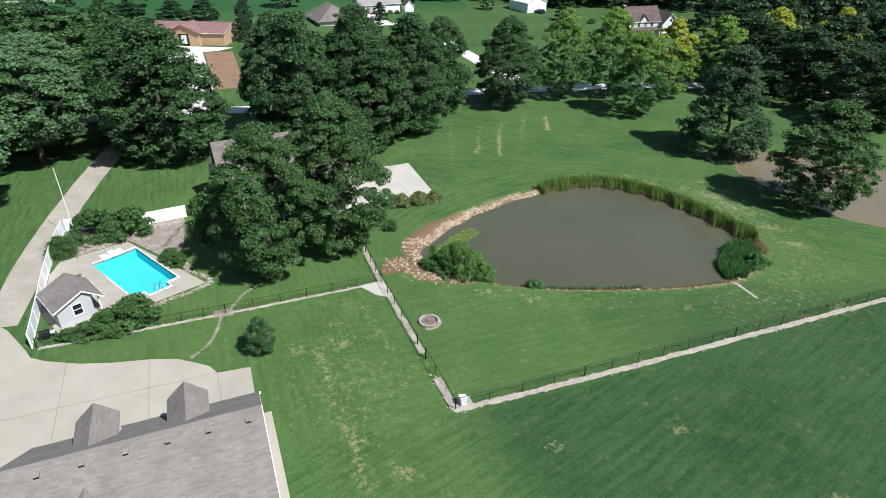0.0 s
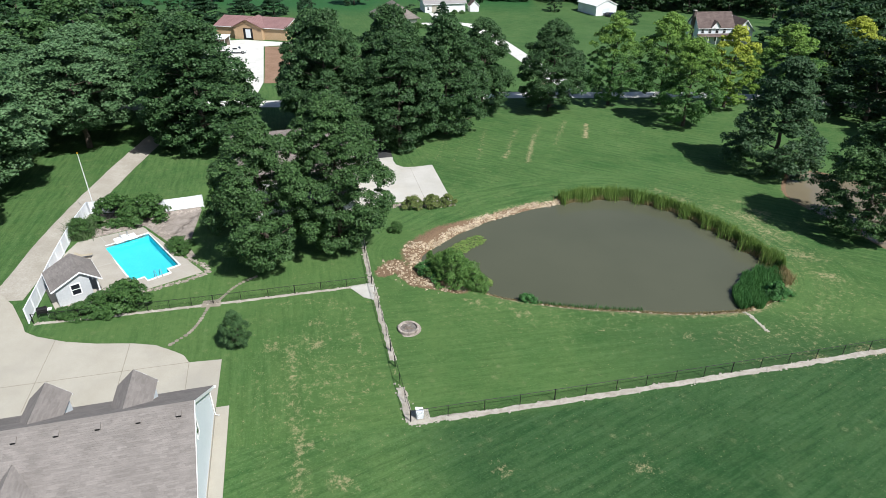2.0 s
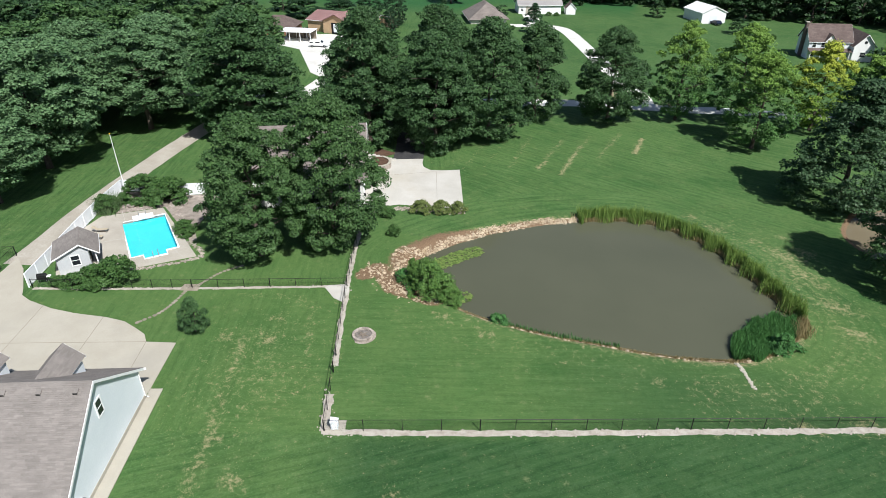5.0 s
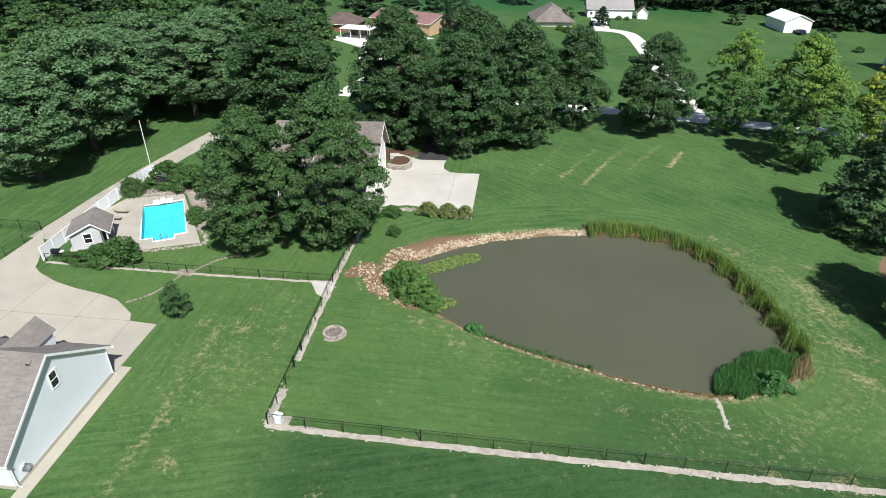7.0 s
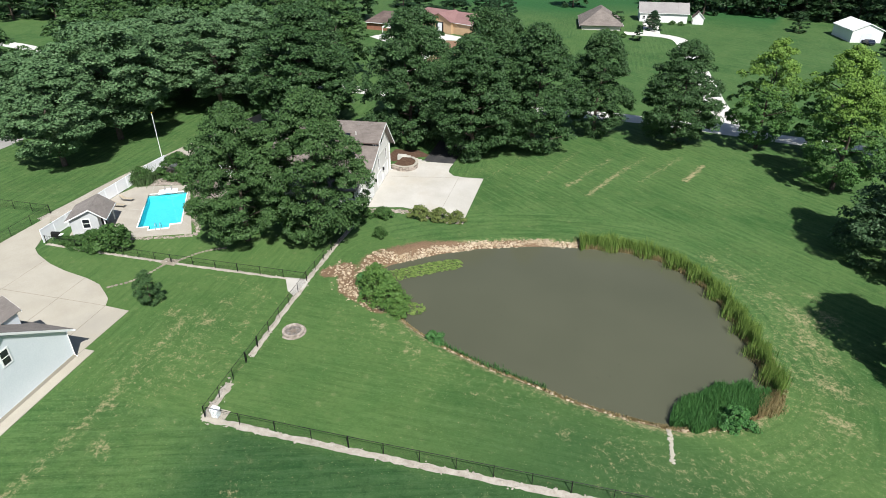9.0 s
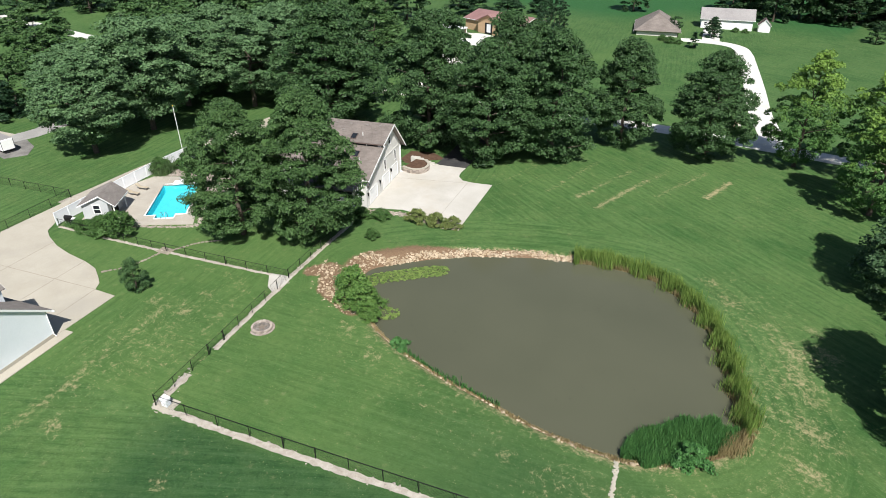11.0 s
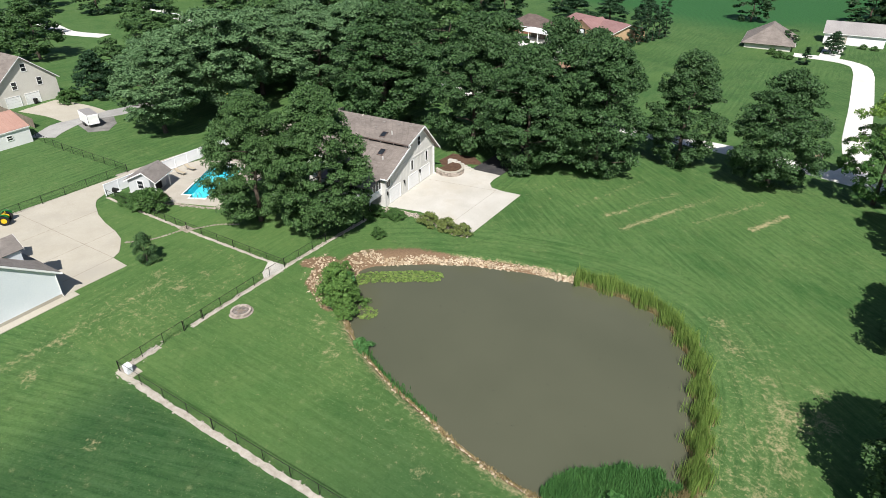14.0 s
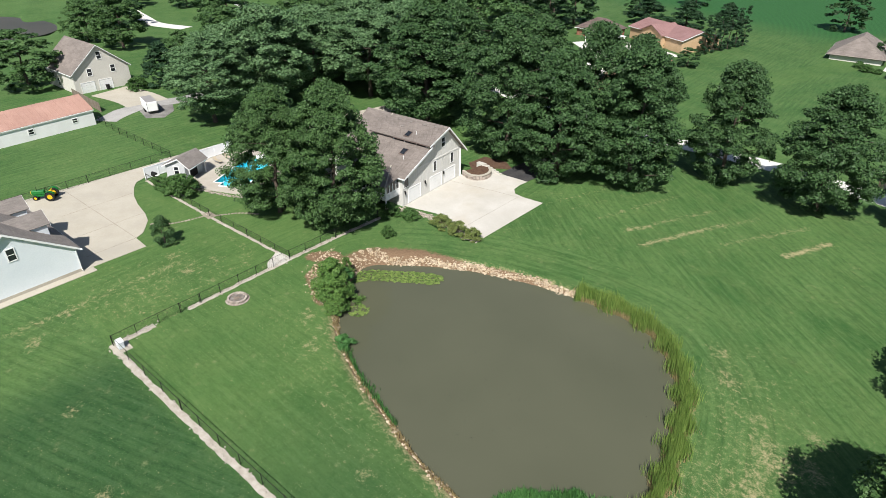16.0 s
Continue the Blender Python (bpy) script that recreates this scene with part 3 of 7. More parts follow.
water_sheet("water", SHORE, WATER, PONDW, "still murky grey-green pond water")
water_sheet("water", SHORE_B, WATER_B, PONDB, "muddy tan pond water between grassy banks")
water_sheet("water", SHORE_C, 0.9, PONDC, "far farm pond with dark brown water")

# ---- paving ----
GAR_A, GAR_U, GAR_V = Vector((-12.62, 32.05)), Vector((-0.930, -0.367)), Vector((-0.367, 0.930))
DRIVE = [(-46.4, 51.6), (-43.6, 50.0), (-40.0, 46.9), (-39.0, 45.9), (-37.3, 45.4), (-34, 45.1), (-31, 45.3), (-27.5, 45.9), (-25.2, 46.0), (-23, 45.4), (-21.8, 45), (-20.8, 44.1), (-18.0, 45.0),
         (-15.9, 39.4), (-14.9, 36.5), (-26, 31), (-37.5, 26), (-39.5, 31.5), (-42.3, 40)]
single("driveway", draped(DRIVE), CONCRETE, "wide pale concrete driveway apron before the garage", "driveway", kind="structure")
for a, b in (((-20.8, 44.1), (-43.0, 35.2)), ((-27.8, 45.9), (-23.6, 35.5)), ((-35.2, 45.2), (-31.5, 35.8)), ((-18.3, 45.0), (-18.0, 45.0)), ((-20.8, 44.1), (-18.4, 38.2))):
    if (Vector(a) - Vector(b)).length > 1:
        single("joint", ribbon([a, b], 0.05, 0.056, 0.03), JOINT, "dark expansion joint in a concrete driveway", "joint", kind="structure")
LANE_LINE = [(-45.0, 50.5), (-46.5, 56.0), (-49.0, 64.0), (-51.2, 73.0), (-53.4, 83.5), (-55.6, 96.0), (-56.6, 104.0), (-56.5, 113.0), (-54.0, 122.0)]
single("lane", ribbon(LANE_LINE, 3.7, 0.045, wobble=0.06, seed=1), LANE, "worn concrete lane running to the road", "lane", kind="structure")
PATIO = [(-13.9, 78.9), (-9.9, 81.9), (-5.0, 83.1), (-0.9, 84.2), (-5.8, 97.4), (-8.4, 96.0), (-10.2, 95.5), (-11.6, 96.3), (-12.4, 97.8), (-12.9, 99.6), (-17.6, 97.3), (-19.9, 91.6)]
single("parking_pad", draped(PATIO), CONCRETE_PALE, "bright concrete parking pad before three garage doors", "parking pad", kind="structure")
for a, b in (((-9.1, 95.4), (-4.6, 83.4)), ((-9.1, 95.2), (-18.6, 89.0))):
    single("joint", ribbon([a, b], 0.04, 0.056, 0.03), JOINT, "thin joint in the concrete parking pad", "joint", kind="structure")
single("driveway", ribbon([(-15.2, 98.4), (-17.0, 104), (-20.5, 113), (-25, 122), (-27, 129)], 5.0, 0.045), ASPHALT, "dark asphalt driveway under the trees", "driveway", kind="structure")
ROAD = [(-220, 96), (-150, 102), (-100, 110), (-62, 120.5), (-49, 123.6), (-25, 129.2), (-10, 135.7), (3, 140.8), (16, 144), (28, 146.3), (40, 149), (60, 150.5), (90, 146), (130, 138), (220, 120)]
single("road", ribbon(ROAD, 4.6, 0.045, wobble=0.12, seed=2), ROADM, "white gravel road across the lawns", "road", kind="structure")
single("driveway", ribbon([(19.4, 146.5), (18.8, 151.5), (13.0, 164), (5.2, 184), (-4.2, 207), (-7.2, 214), (-11.5, 221), (-18, 222.5), (-27.5, 219)], 4.6, 0.06), ROADM, "long pale concrete driveway to a grey house", "driveway", kind="structure")
single("driveway", ribbon([(-19.5, 221.5), (-26.4, 241)], 5.0, 0.065), ROADM, "pale concrete drive up to a white garage", "driveway", kind="structure")
single("driveway", draped([(-52.6, 125.5), (-54.4, 139.3), (-58.6, 142), (-74, 163), (-88, 168), (-86, 180), (-76, 184.5), (-60, 183), (-62.5, 179), (-66.5, 177), (-52, 140.5), (-48.5, 126.0)], 0.05, cell=6), ROADM, "white gravel yard before a red-roofed barn", "driveway", kind="structure")
single("soil_bed", draped([(-51.5, 139.8), (-66.0, 176.8), (-58.5, 178.0), (-46.0, 144.5), (-47.5, 141)], 0.06, cell=6), SOIL, "bare reddish soil plot beside the gravel yard", "soil", kind="structure")
single("driveway", ribbon([(-93.0, 45.5), (-86.0, 49.8), (-80.0, 52.0)], 8.5, 0.05), CONCRETE, "concrete driveway before a neighbouring double garage", "driveway", kind="structure")
single("driveway", ribbon([(-71.5, 43.5), (-76.0, 47.0), (-79.0, 52.0), (-79.5, 58.0), (-82.0, 64.0)], 4.4, 0.045, wobble=0.2, seed=3), GREYLANE, "worn grey concrete lane past a parked trailer", "lane", kind="structure")
single("driveway", ribbon([(-200.7, 59.2), (-184.6, 61.4), (-170.8, 63.9), (-159.6, 71.8)], 5.0, 0.05), ROADM, "far pale driveway on a neighbouring lawn", "driveway", kind="structure")
single("walkway", ribbon([tuple(GAR_A - GAR_U * 0.2 + GAR_V * 7.5), tuple(GAR_A - GAR_U * 0.2 - GAR_V * 8.5)], 1.08, 0.06), CONCRETE, "narrow concrete walk along the garage wall", "walkway", kind="structure")
single("trailer_pad", draped([(-78.5, 49.5), (-70.0, 50.6), (-69.0, 53.8), (-72.5, 56.0), (-78.5, 56.5)], 0.04), PADGREY, "worn gravel pad under a parked trailer", "parking pad", kind="structure")
DECK_LINE = [(-45.6, 63.6), (-39.9, 68.8), (-33.9, 64.5), (-27.0, 59.5), (-31.6, 54.9), (-34.8, 52.5), (-38.3, 49.6), (-42.0, 53.0), (-45.2, 60.5)]
single("pool_deck", draped(DECK_LINE, 0.06, hole=POOL), DECK, "tan concrete deck round a swimming pool", "pool deck", kind="structure")
for a, b in (((-41.6, 63.6), (-44.4, 66.0)), ((-37.9, 67.0), (-39.3, 68.4)), ((-30.6, 60.9), (-28.3, 60.5)), ((-30.2, 59.6), (-28.0, 58.6)), ((-34.5, 56.6), (-35.9, 53.4)), ((-38.3, 59.8), (-42.5, 55.6))):
    single("joint", ribbon([a, b], 0.05, 0.066, 0.02), CONCRETE_PALE, "pale joint in the pool deck", "joint", kind="structure")


# ---- swimming pool ----
def pool():
    base = float(land(-36, 61.7))
    e = thing("swimming_pool", pose(0, 0, base), "blue swimming pool with white coping and steps", "swimming pool")
    bm = bmesh.new()
    bm.faces.new([bm.verts.new((*p, -1.15)) for p in POOL])
    for a, b in zip(POOL, POOL[1:] + POOL[:1]):
        bm.faces.new([bm.verts.new(q) for q in ((*a, -1.15), (*b, -1.15), (*b, 0.05), (*a, 0.05))])
    part("basin", bm, LINER, e, "pale blue vinyl pool liner")
    bm = bmesh.new()
    bm.faces.new([bm.verts.new((*p, -0.14)) for p in POOL])
    w = part("water", bm, POOLW, e, "clear still pool water")
    w.visible_shadow = False
    bm = bmesh.new()
    c = Vector(np.mean(np.array(POOL), axis=0))
    out = [Vector(p) + (Vector(p) - c).normalized() * 0.28 for p in POOL]
    for i in range(len(POOL)):
        j = (i + 1) % len(POOL)
        q = [Vector((*POOL[i], 0.03)), Vector((*POOL[j], 0.03)), Vector((*out[j], 0.03)), Vector((*out[i], 0.03))]
        prism(bm, q, (0, 0, 0.09))
    part("coping", bm, WHITE, e, "white pool coping")
    for k in range(3):
        bm = bmesh.new()
        a0, a1 = 5.1 + 0.3 * k, 6.1
        q = [POOL_C + POOL_L * a + POOL_S * b for a, b in ((a0, -1.25), (a1, -1.25), (a1, 1.25), (a0, 1.25))]
        prism(bm, [(p.x, p.y, -1.15) for p in q], (0, 0, 0.3 + 0.25 * k))
        part("step", bm, LINER, e)
    for s in (-0.3, 0.3):
        bm = bmesh.new()
        p = [POOL_C + POOL_L * a + POOL_S * s for a in (6.5, 6.45, 6.2, 5.8, 5.5, 5.4)]
        tube(bm, [(q.x, q.y, h) for q, h in zip(p, (0.05, 0.6, 0.85, 0.8, 0.45, -0.4))], 0.035, 6)
        part("handrail", bm, STEEL, e, "bent stainless handrail")
    slide = POOL_C - POOL_L * 5.6
    bm = bmesh.new()
    for a, b, h in ((-6.4, -4.7, 0.34),):
        q = [POOL_C + POOL_L * x + POOL_S * y for x, y in ((a, -1.25 if h < 0.3 else -0.35), (b, -1.25 if h < 0.3 else -0.35), (b, 1.25 if h < 0.3 else 0.35), (a, 1.25 if h < 0.3 else 0.35))]
        prism(bm, [(p.x, p.y, h - 0.1) for p in q], (0, 0, 0.1))
    q = [POOL_C + POOL_L * x + POOL_S * y for x, y in ((-6.3, -1.3), (-4.9, -1.3), (-4.9, 1.3), (-6.3, 1.3))]
    prism(bm, [(p.x, p.y, 0.06) for p in q], (0, 0, 0.16))
    part("diving_board", bm, WHITE, e, "white diving board on a moulded stand")
    bm = bmesh.new()
    for s in (-0.45, 0.45):
        q = POOL_C - POOL_L * 6.2 + POOL_S * s
        tube(bm, [(q.x, q.y, 0.05), (q.x, q.y, 0.8), (*(q + POOL_L * 0.5), 0.85), (*(q + POOL_L * 0.6), 0.3)], 0.03, 6)
    part("board_rail", bm, STEEL, e)


pool()


# ---- roofs and walls ----
def lerp3(a, b, t):
    return Vector(a).lerp(Vector(b), t)


def roof_slope(parent, el, er, rr, rl, material, course=0.3, tab=0.9, thick=0.16, name="roof_slope", seed=0, label=""):
    """One roof plane: a slab, and overlapping courses on it from the eave up to the ridge."""
    el, er, rr, rl = map(Vector, (el, er, rr, rl))
    nrm = (er - el).cross(rl - el)
    if nrm.length < 1e-6:
        nrm = (er - el).cross(rr - el)
    nrm.normalize()
    if nrm.z < 0:
        nrm = -nrm
    loop = [el, er, rr] + ([rl] if (rl - rr).length > 0.02 else [])
    bm = prism(bmesh.new(), [p - nrm * thick for p in loop], nrm * thick)
    rng = random.Random(seed)
    rise = max((rl - el).length, (rr - er).length)
    rows = max(2, int(rise / course))
    for i in range(rows):
        t0, t1 = i / rows, (i + 1) / rows
        a0, b0, a1, b1 = el.lerp(rl, t0), er.lerp(rr, t0), el.lerp(rl, t1), er.lerp(rr, t1)
        length = (b0 - a0).length
        s = 0.0
        while s < 0.999:
            e = min(1.0, s + tab * rng.uniform(0.6, 1.5) / max(length, 0.05))
            if 1 - e < 0.3 * tab / max(length, 0.05):
                e = 1.0
            lift = nrm * (0.022 + rng.uniform(0, 0.006))
            q = [a0.lerp(b0, s) + lift, a0.lerp(b0, e) + lift, a1.lerp(b1, e) + nrm * 0.006, a1.lerp(b1, s) + nrm * 0.006]
            v = [bm.verts.new(p) for p in q] + [bm.verts.new(p) for p in (a0.lerp(b0, s), a0.lerp(b0, e))]
            bm.faces.new(v[:4])
            bm.faces.new((v[1], v[0], v[4], v[5]))
            s = e
    return part(name, bm, material, parent, label)


def ribs_roof(parent, el, er, rr, rl, material, pitch=0.9, name="roof_slope"):
    """A metal roof plane with standing ribs."""
    el, er, rr, rl = map(Vector, (el, er, rr, rl))
    nrm = (er - el).cross(rl - el).normalized()
    nrm = -nrm if nrm.z < 0 else nrm
    slope = part(name, prism(bmesh.new(), [p - nrm * 0.12 for p in (el, er, rr, rl)], nrm * 0.12), material, parent)
    n = max(2, int((er - el).length / pitch))
    side = (er - el).normalized() * 0.03
    for i in range(n + 1):
        a, b = el.lerp(er, i / n), rl.lerp(rr, i / n)
        part("rib", prism(bmesh.new(), [a - side, a + side, b + side, b - side], nrm * 0.04), material, slope)
    return slope


def window(parent, org, right, up, out, w, h, pane=GLASS, frame_mat=WHITE, bars=1, name="window"):
    """A window on a wall: org is the middle of its sill; right, up and out are unit vectors."""
    org, right, up, out = map(Vector, (org, right, up, out))

    def slab(bm, a0, a1, b0, b1, d0, d1):
        return prism(bm, [org + right * a + up * b + out * d0 for a, b in ((a0, b0), (a1, b0), (a1, b1), (a0, b1))], out * (d1 - d0))

    f = 0.11
    bm = bmesh.new()
    slab(bm, -w / 2 - f, w / 2 + f, -f, 0, -0.02, 0.06)
    slab(bm, -w / 2 - f, w / 2 + f, h, h + f, -0.02, 0.06)
    slab(bm, -w / 2 - f, -w / 2, 0, h, -0.02, 0.06)
    slab(bm, w / 2, w / 2 + f, 0, h, -0.02, 0.06)
    for i in range(bars):
        b = h * (i + 1) / (bars + 1)
        slab(bm, -w / 2, w / 2, b - 0.035, b + 0.035, -0.02, 0.045)
    win = part(name, bm, frame_mat, parent, "white window frame")
    for i in range(bars + 1):
        b0, b1 = h * i / (bars + 1) + (0.035 if i else 0), h * (i + 1) / (bars + 1) - (0.035 if i < bars else 0)
        part("pane", slab(bmesh.new(), -w / 2, w / 2, b0, b1, -0.02, 0.02), pane, win, "dark glass pane")
    return win


def panel_door(parent, org, right, up, out, w, h, material=WHITE, rows=4, name="garage_door"):
    org, right, up, out = map(Vector, (org, right, up, out))

    def slab(bm, a0, a1, b0, b1, d0, d1):
        return prism(bm, [org + right * a + up * b + out * d0 for a, b in ((a0, b0), (a1, b0), (a1, b1), (a0, b1))], out * (d1 - d0))

    f = 0.1
    bm = bmesh.new()
    slab(bm, -w / 2 - f, -w / 2, 0, h + f, -0.02, 0.07)
    slab(bm, w / 2, w / 2 + f, 0, h + f, -0.02, 0.07)
    slab(bm, -w / 2, w / 2, h, h + f, -0.02, 0.07)
    d = part(name, bm, WHITE, parent, "white door frame")
    for i in range(rows):
        b0, b1 = h * i / rows + 0.012, h * (i + 1) / rows - 0.012
        part("panel", slab(bmesh.new(), -w / 2, w / 2, b0, b1, -0.02, 0.025), material, d)
    return d


UP = Vector((0, 0, 1))


def gable_house(name, corner, along, length, width, base, eave, ridge, wall_mat, roof_mat, label, category, over=0.4, course=0.35, ribs=False, hip=0.0, windows=(), doors=(), group=""):
    """A simple building. Local x runs along the ridge from its corner, local y across it. windows: (side, s, z, w, h), doors: (side, s, w, h, material);
    sides: s (y = 0), n (y = width), w (x = 0), e (x = length)."""
    ang = math.degrees(math.atan2(along[1], along[0]))
    e = thing(name, pose(corner[0], corner[1], base, 0, 0, ang), label, category, group)
    t = 0.18
    for nm, y0, y1 in (("wall", 0, t), ("wall", width - t, width)):
        part(nm, a_box(0, length, y0, y1, -0.4, eave), wall_mat, e)
    top = eave + (0 if hip else ridge - eave)
    for x0 in (0.0, length - t):
        loop = [(x0, t, -0.4), (x0, width - t, -0.4), (x0, width - t, eave)] + ([] if hip else [(x0, width / 2, ridge - 0.2)]) + [(x0, t, eave)]
        part("wall", prism(bmesh.new(), loop, (t, 0, 0)), wall_mat, e)
    k = (ridge - eave) / (width / 2)
    lo = eave - k * over
    for sgn in (0, 1):
        ye = -over if sgn == 0 else width + over
        h0, h1 = hip, length - hip
        a, b = (-over, ye, lo), (length + over, ye, lo)
        c, d = (h1 + (0 if hip else over), width / 2, ridge), (h0 - (0 if hip else over), width / 2, ridge)
        if ribs:
            ribs_roof(e, a, b, c, d, roof_mat)
        else:
            roof_slope(e, a, b, c, d, roof_mat, course, seed=sgn)
    if hip:
        for x0, xr in ((-over, hip), (length + over, length - hip)):
            roof_slope(e, (x0, -over, lo), (x0, width + over, lo), (xr, width / 2, ridge), (xr, width / 2, ridge), roof_mat, course, seed=3)
    else:
        for x0 in (-over - 0.03, length + over - 0.03):
            for ye in (-over, width + over):
                bm = prism(bmesh.new(), [(x0, ye, lo - 0.22), (x0, ye, lo - 0.02), (x0, width / 2, ridge - 0.02), (x0, width / 2, ridge - 0.22)], (0.06, 0, 0))
                part("fascia", bm, WHITE, e, "white fascia board")
    for ye in (-over - 0.06, width + over):
        part("gutter", a_box(-over, length + over, ye, ye + 0.08, lo - 0.18, lo - 0.04), WHITE, e, "white gutter")
    axes = {"s": ((0, 0), (1, 0), (0, -1)), "n": ((length, width), (-1, 0), (0, 1)), "w": ((0, width), (0, -1), (-1, 0)), "e": ((length, 0), (0, 1), (1, 0))}
    for side, s, z, w, h in windows:
        o, r, n = axes[side]
        window(e, (o[0] + r[0] * s, o[1] + r[1] * s, z), (*r, 0), UP, (*n, 0), w, h)
    for side, s, w, h, m in doors:
        o, r, n = axes[side]
        panel_door(e, (o[0] + r[0] * s, o[1] + r[1] * s, 0.02), (*r, 0), UP, (*n, 0), w, h, m)
    return e


# ---- detached garage by the driveway ----
def garage():
    base = 0.85
    ang = math.degrees(math.atan2(GAR_V.x * -1, GAR_V.y)) + 90
    # local x runs west along the ridge, local y to the south
    m = Matrix.Translation((GAR_A.x, GAR_A.y, base)) @ Matrix(((GAR_U.x, -GAR_V.x, 0, 0), (GAR_U.y, -GAR_V.y, 0, 0), (0, 0, 1, 0), (0, 0, 0, 1)))
    e = thing("garage", m, "long pale grey garage with a shingled gable roof and dormers", "garage")
    L, hw, eave, ridge, ov = 15.9, 6.35, 3.1, 7.45, 0.45
    k = (ridge - eave) / hw
    lo = eave - k * ov
    x0 = 0.35
    for y in (-hw, hw - 0.2):
        part("wall", a_box(x0, L, y, y + 0.2, -0.5, eave), SIDING, e, "pale grey siding wall")
    for x in (x0, L - 0.2):
        part("gable_wall", prism(bmesh.new(), [(x, -hw + 0.2, -0.5), (x, hw - 0.2, -0.5), (x, hw - 0.2, eave), (x, 0, ridge - 0.25), (x, -hw + 0.2, eave)], (0.2, 0, 0)), SIDING, e, "pale grey gable wall")
    part("foundation", a_box(x0 - 0.04, L, -hw - 0.04, hw + 0.04, -0.5, 0.16), CONCRETE, e, "concrete foundation")
    for y, s in ((-1, 1), (1, 2)):
        roof_slope(e, (-0.02, y * (hw + ov), lo), (L + 0.4, y * (hw + ov), lo), (L + 0.4, 0, ridge), (-0.02, 0, ridge), SHINGLE, 0.15, 0.5, seed=s)
        part("fascia", prism(bmesh.new(), [(-0.07, y * (hw + ov), lo - 0.26), (-0.07, y * (hw + ov), lo), (-0.07, 0, ridge), (-0.07, 0, ridge - 0.26)], (0.06, 0, 0)), WHITE, e, "white rake board")
        part("gutter", a_box(-0.2, L + 0.4, y * (hw + ov) - 0.06, y * (hw + ov) + 0.06, lo - 0.2, lo - 0.04), WHITE, e, "white gutter")
        # raised band in wall colour, added where the rake's shadow crosses the gable
        part("shade_band", prism(bmesh.new(), [(x0 - 0.04, y * (hw - 0.0), eave - 0.55), (x0 - 0.04, y * (hw - 0.0), eave - 0.2), (x0 - 0.04, 0, ridge - 0.45), (x0 - 0.04, 0, ridge - 0.8)], (0.05, 0, 0)), SIDING, e)
        part("downpipe", tube(bmesh.new(), [(x0 - 0.1, y * (hw - 0.1), eave - 0.3), (x0 - 0.1, y * (hw - 0.1), 0.1), (x0 - 0.4, y * (hw - 0.1), -0.02)], 0.05, 6), WHITE, e, "white downpipe")
    part("ridge_cap", prism(bmesh.new(), [(-0.02, -0.16, ridge - 0.09), (-0.02, 0, ridge + 0.05), (-0.02, 0.16, ridge - 0.09)], (L + 0.42, 0, 0)), SHINGLE, e)
    window(e, (x0, -0.2, 4.05), (0, -1, 0), UP, (-1, 0, 0), 0.75, 1.35)
    # siding laps on the lit gable
    bm = bmesh.new()
    for i in range(36):
        z = 0.2 + i * 0.18
        half = hw - 0.25 if z < eave else (ridge - 0.5 - z) / k
        if half > 0.3:
            prism(bm, [(x0, -half, z), (x0 - 0.007, -half, z), (x0, -half, z + 0.17)], (0, 2 * half, 0))
    tagged(part("siding", bm, SIDING, e), kind="stuff")
    # dormers on the north slope
    for x in (5.05, 11.15):
        zr, hwid, yf = 6.6, 1.45, -5.6
        ze = 5.3
        yb = -(ridge - zr) / k
        ye = -(ridge - ze) / k
        d = part("dormer", prism(bmesh.new(), [(x - hwid + 0.2, yf + 0.35, 3.4), (x + hwid - 0.2, yf + 0.35, 3.4), (x + hwid - 0.2, yf + 0.35, ze), (x, yf + 0.35, zr - 0.2), (x - hwid + 0.2, yf + 0.35, ze)], (0, 0.2, 0)), SIDING, e, "grey-sided dormer with a gable roof")
        for s in (-1, 1):
            part("cheek", prism(bmesh.new(), [(x + s * (hwid - 0.3), yf + 0.55, 3.4), (x + s * (hwid - 0.3), ye, ze), (x + s * (hwid - 0.3), yf + 0.55, ze)], (s * 0.1, 0, 0)), SIDING, d)
            roof_slope(d, (x + s * hwid, yf, ze - 0.05), (x + s * hwid, ye + 0.1, ze - 0.05), (x, yb + 0.1, zr), (x, yf, zr), SHINGLE, 0.15, 0.5, 0.1, seed=7)
            part("dormer_fascia", prism(bmesh.new(), [(x + s * hwid, yf - 0.03, ze - 0.25), (x + s * hwid, yf - 0.03, ze - 0.05), (x, yf - 0.03, zr), (x, yf - 0.03, zr - 0.2)], (0, 0.05, 0)), WHITE, d, "white trim")
        window(d, (x, yf + 0.35, 4.1), (-1, 0, 0), UP, (0, -1, 0), 0.9, 1.1)
    # a wider gable breaking the south eave
    x, zr, hwid, yf, ze = 11.2, 6.2, 2.3, 7.2, 4.2
    yb, ye = (ridge - zr) / k, (ridge - ze) / k
    d = part("dormer", prism(bmesh.new(), [(x - hwid + 0.3, yf - 0.4, 0), (x + hwid - 0.3, yf - 0.4, 0), (x + hwid - 0.3, yf - 0.4, ze), (x, yf - 0.4, zr - 0.2), (x - hwid + 0.3, yf - 0.4, ze)], (0, 0.2, 0)), SIDING, e, "pale gable over the south eave")
    for s in (-1, 1):
        roof_slope(d, (x + s * hwid, yf, ze - 0.05), (x + s * hwid, ye, ze - 0.05), (x, yb, zr), (x, yf, zr), SHINGLE, 0.15, 0.5, 0.1, seed=8)
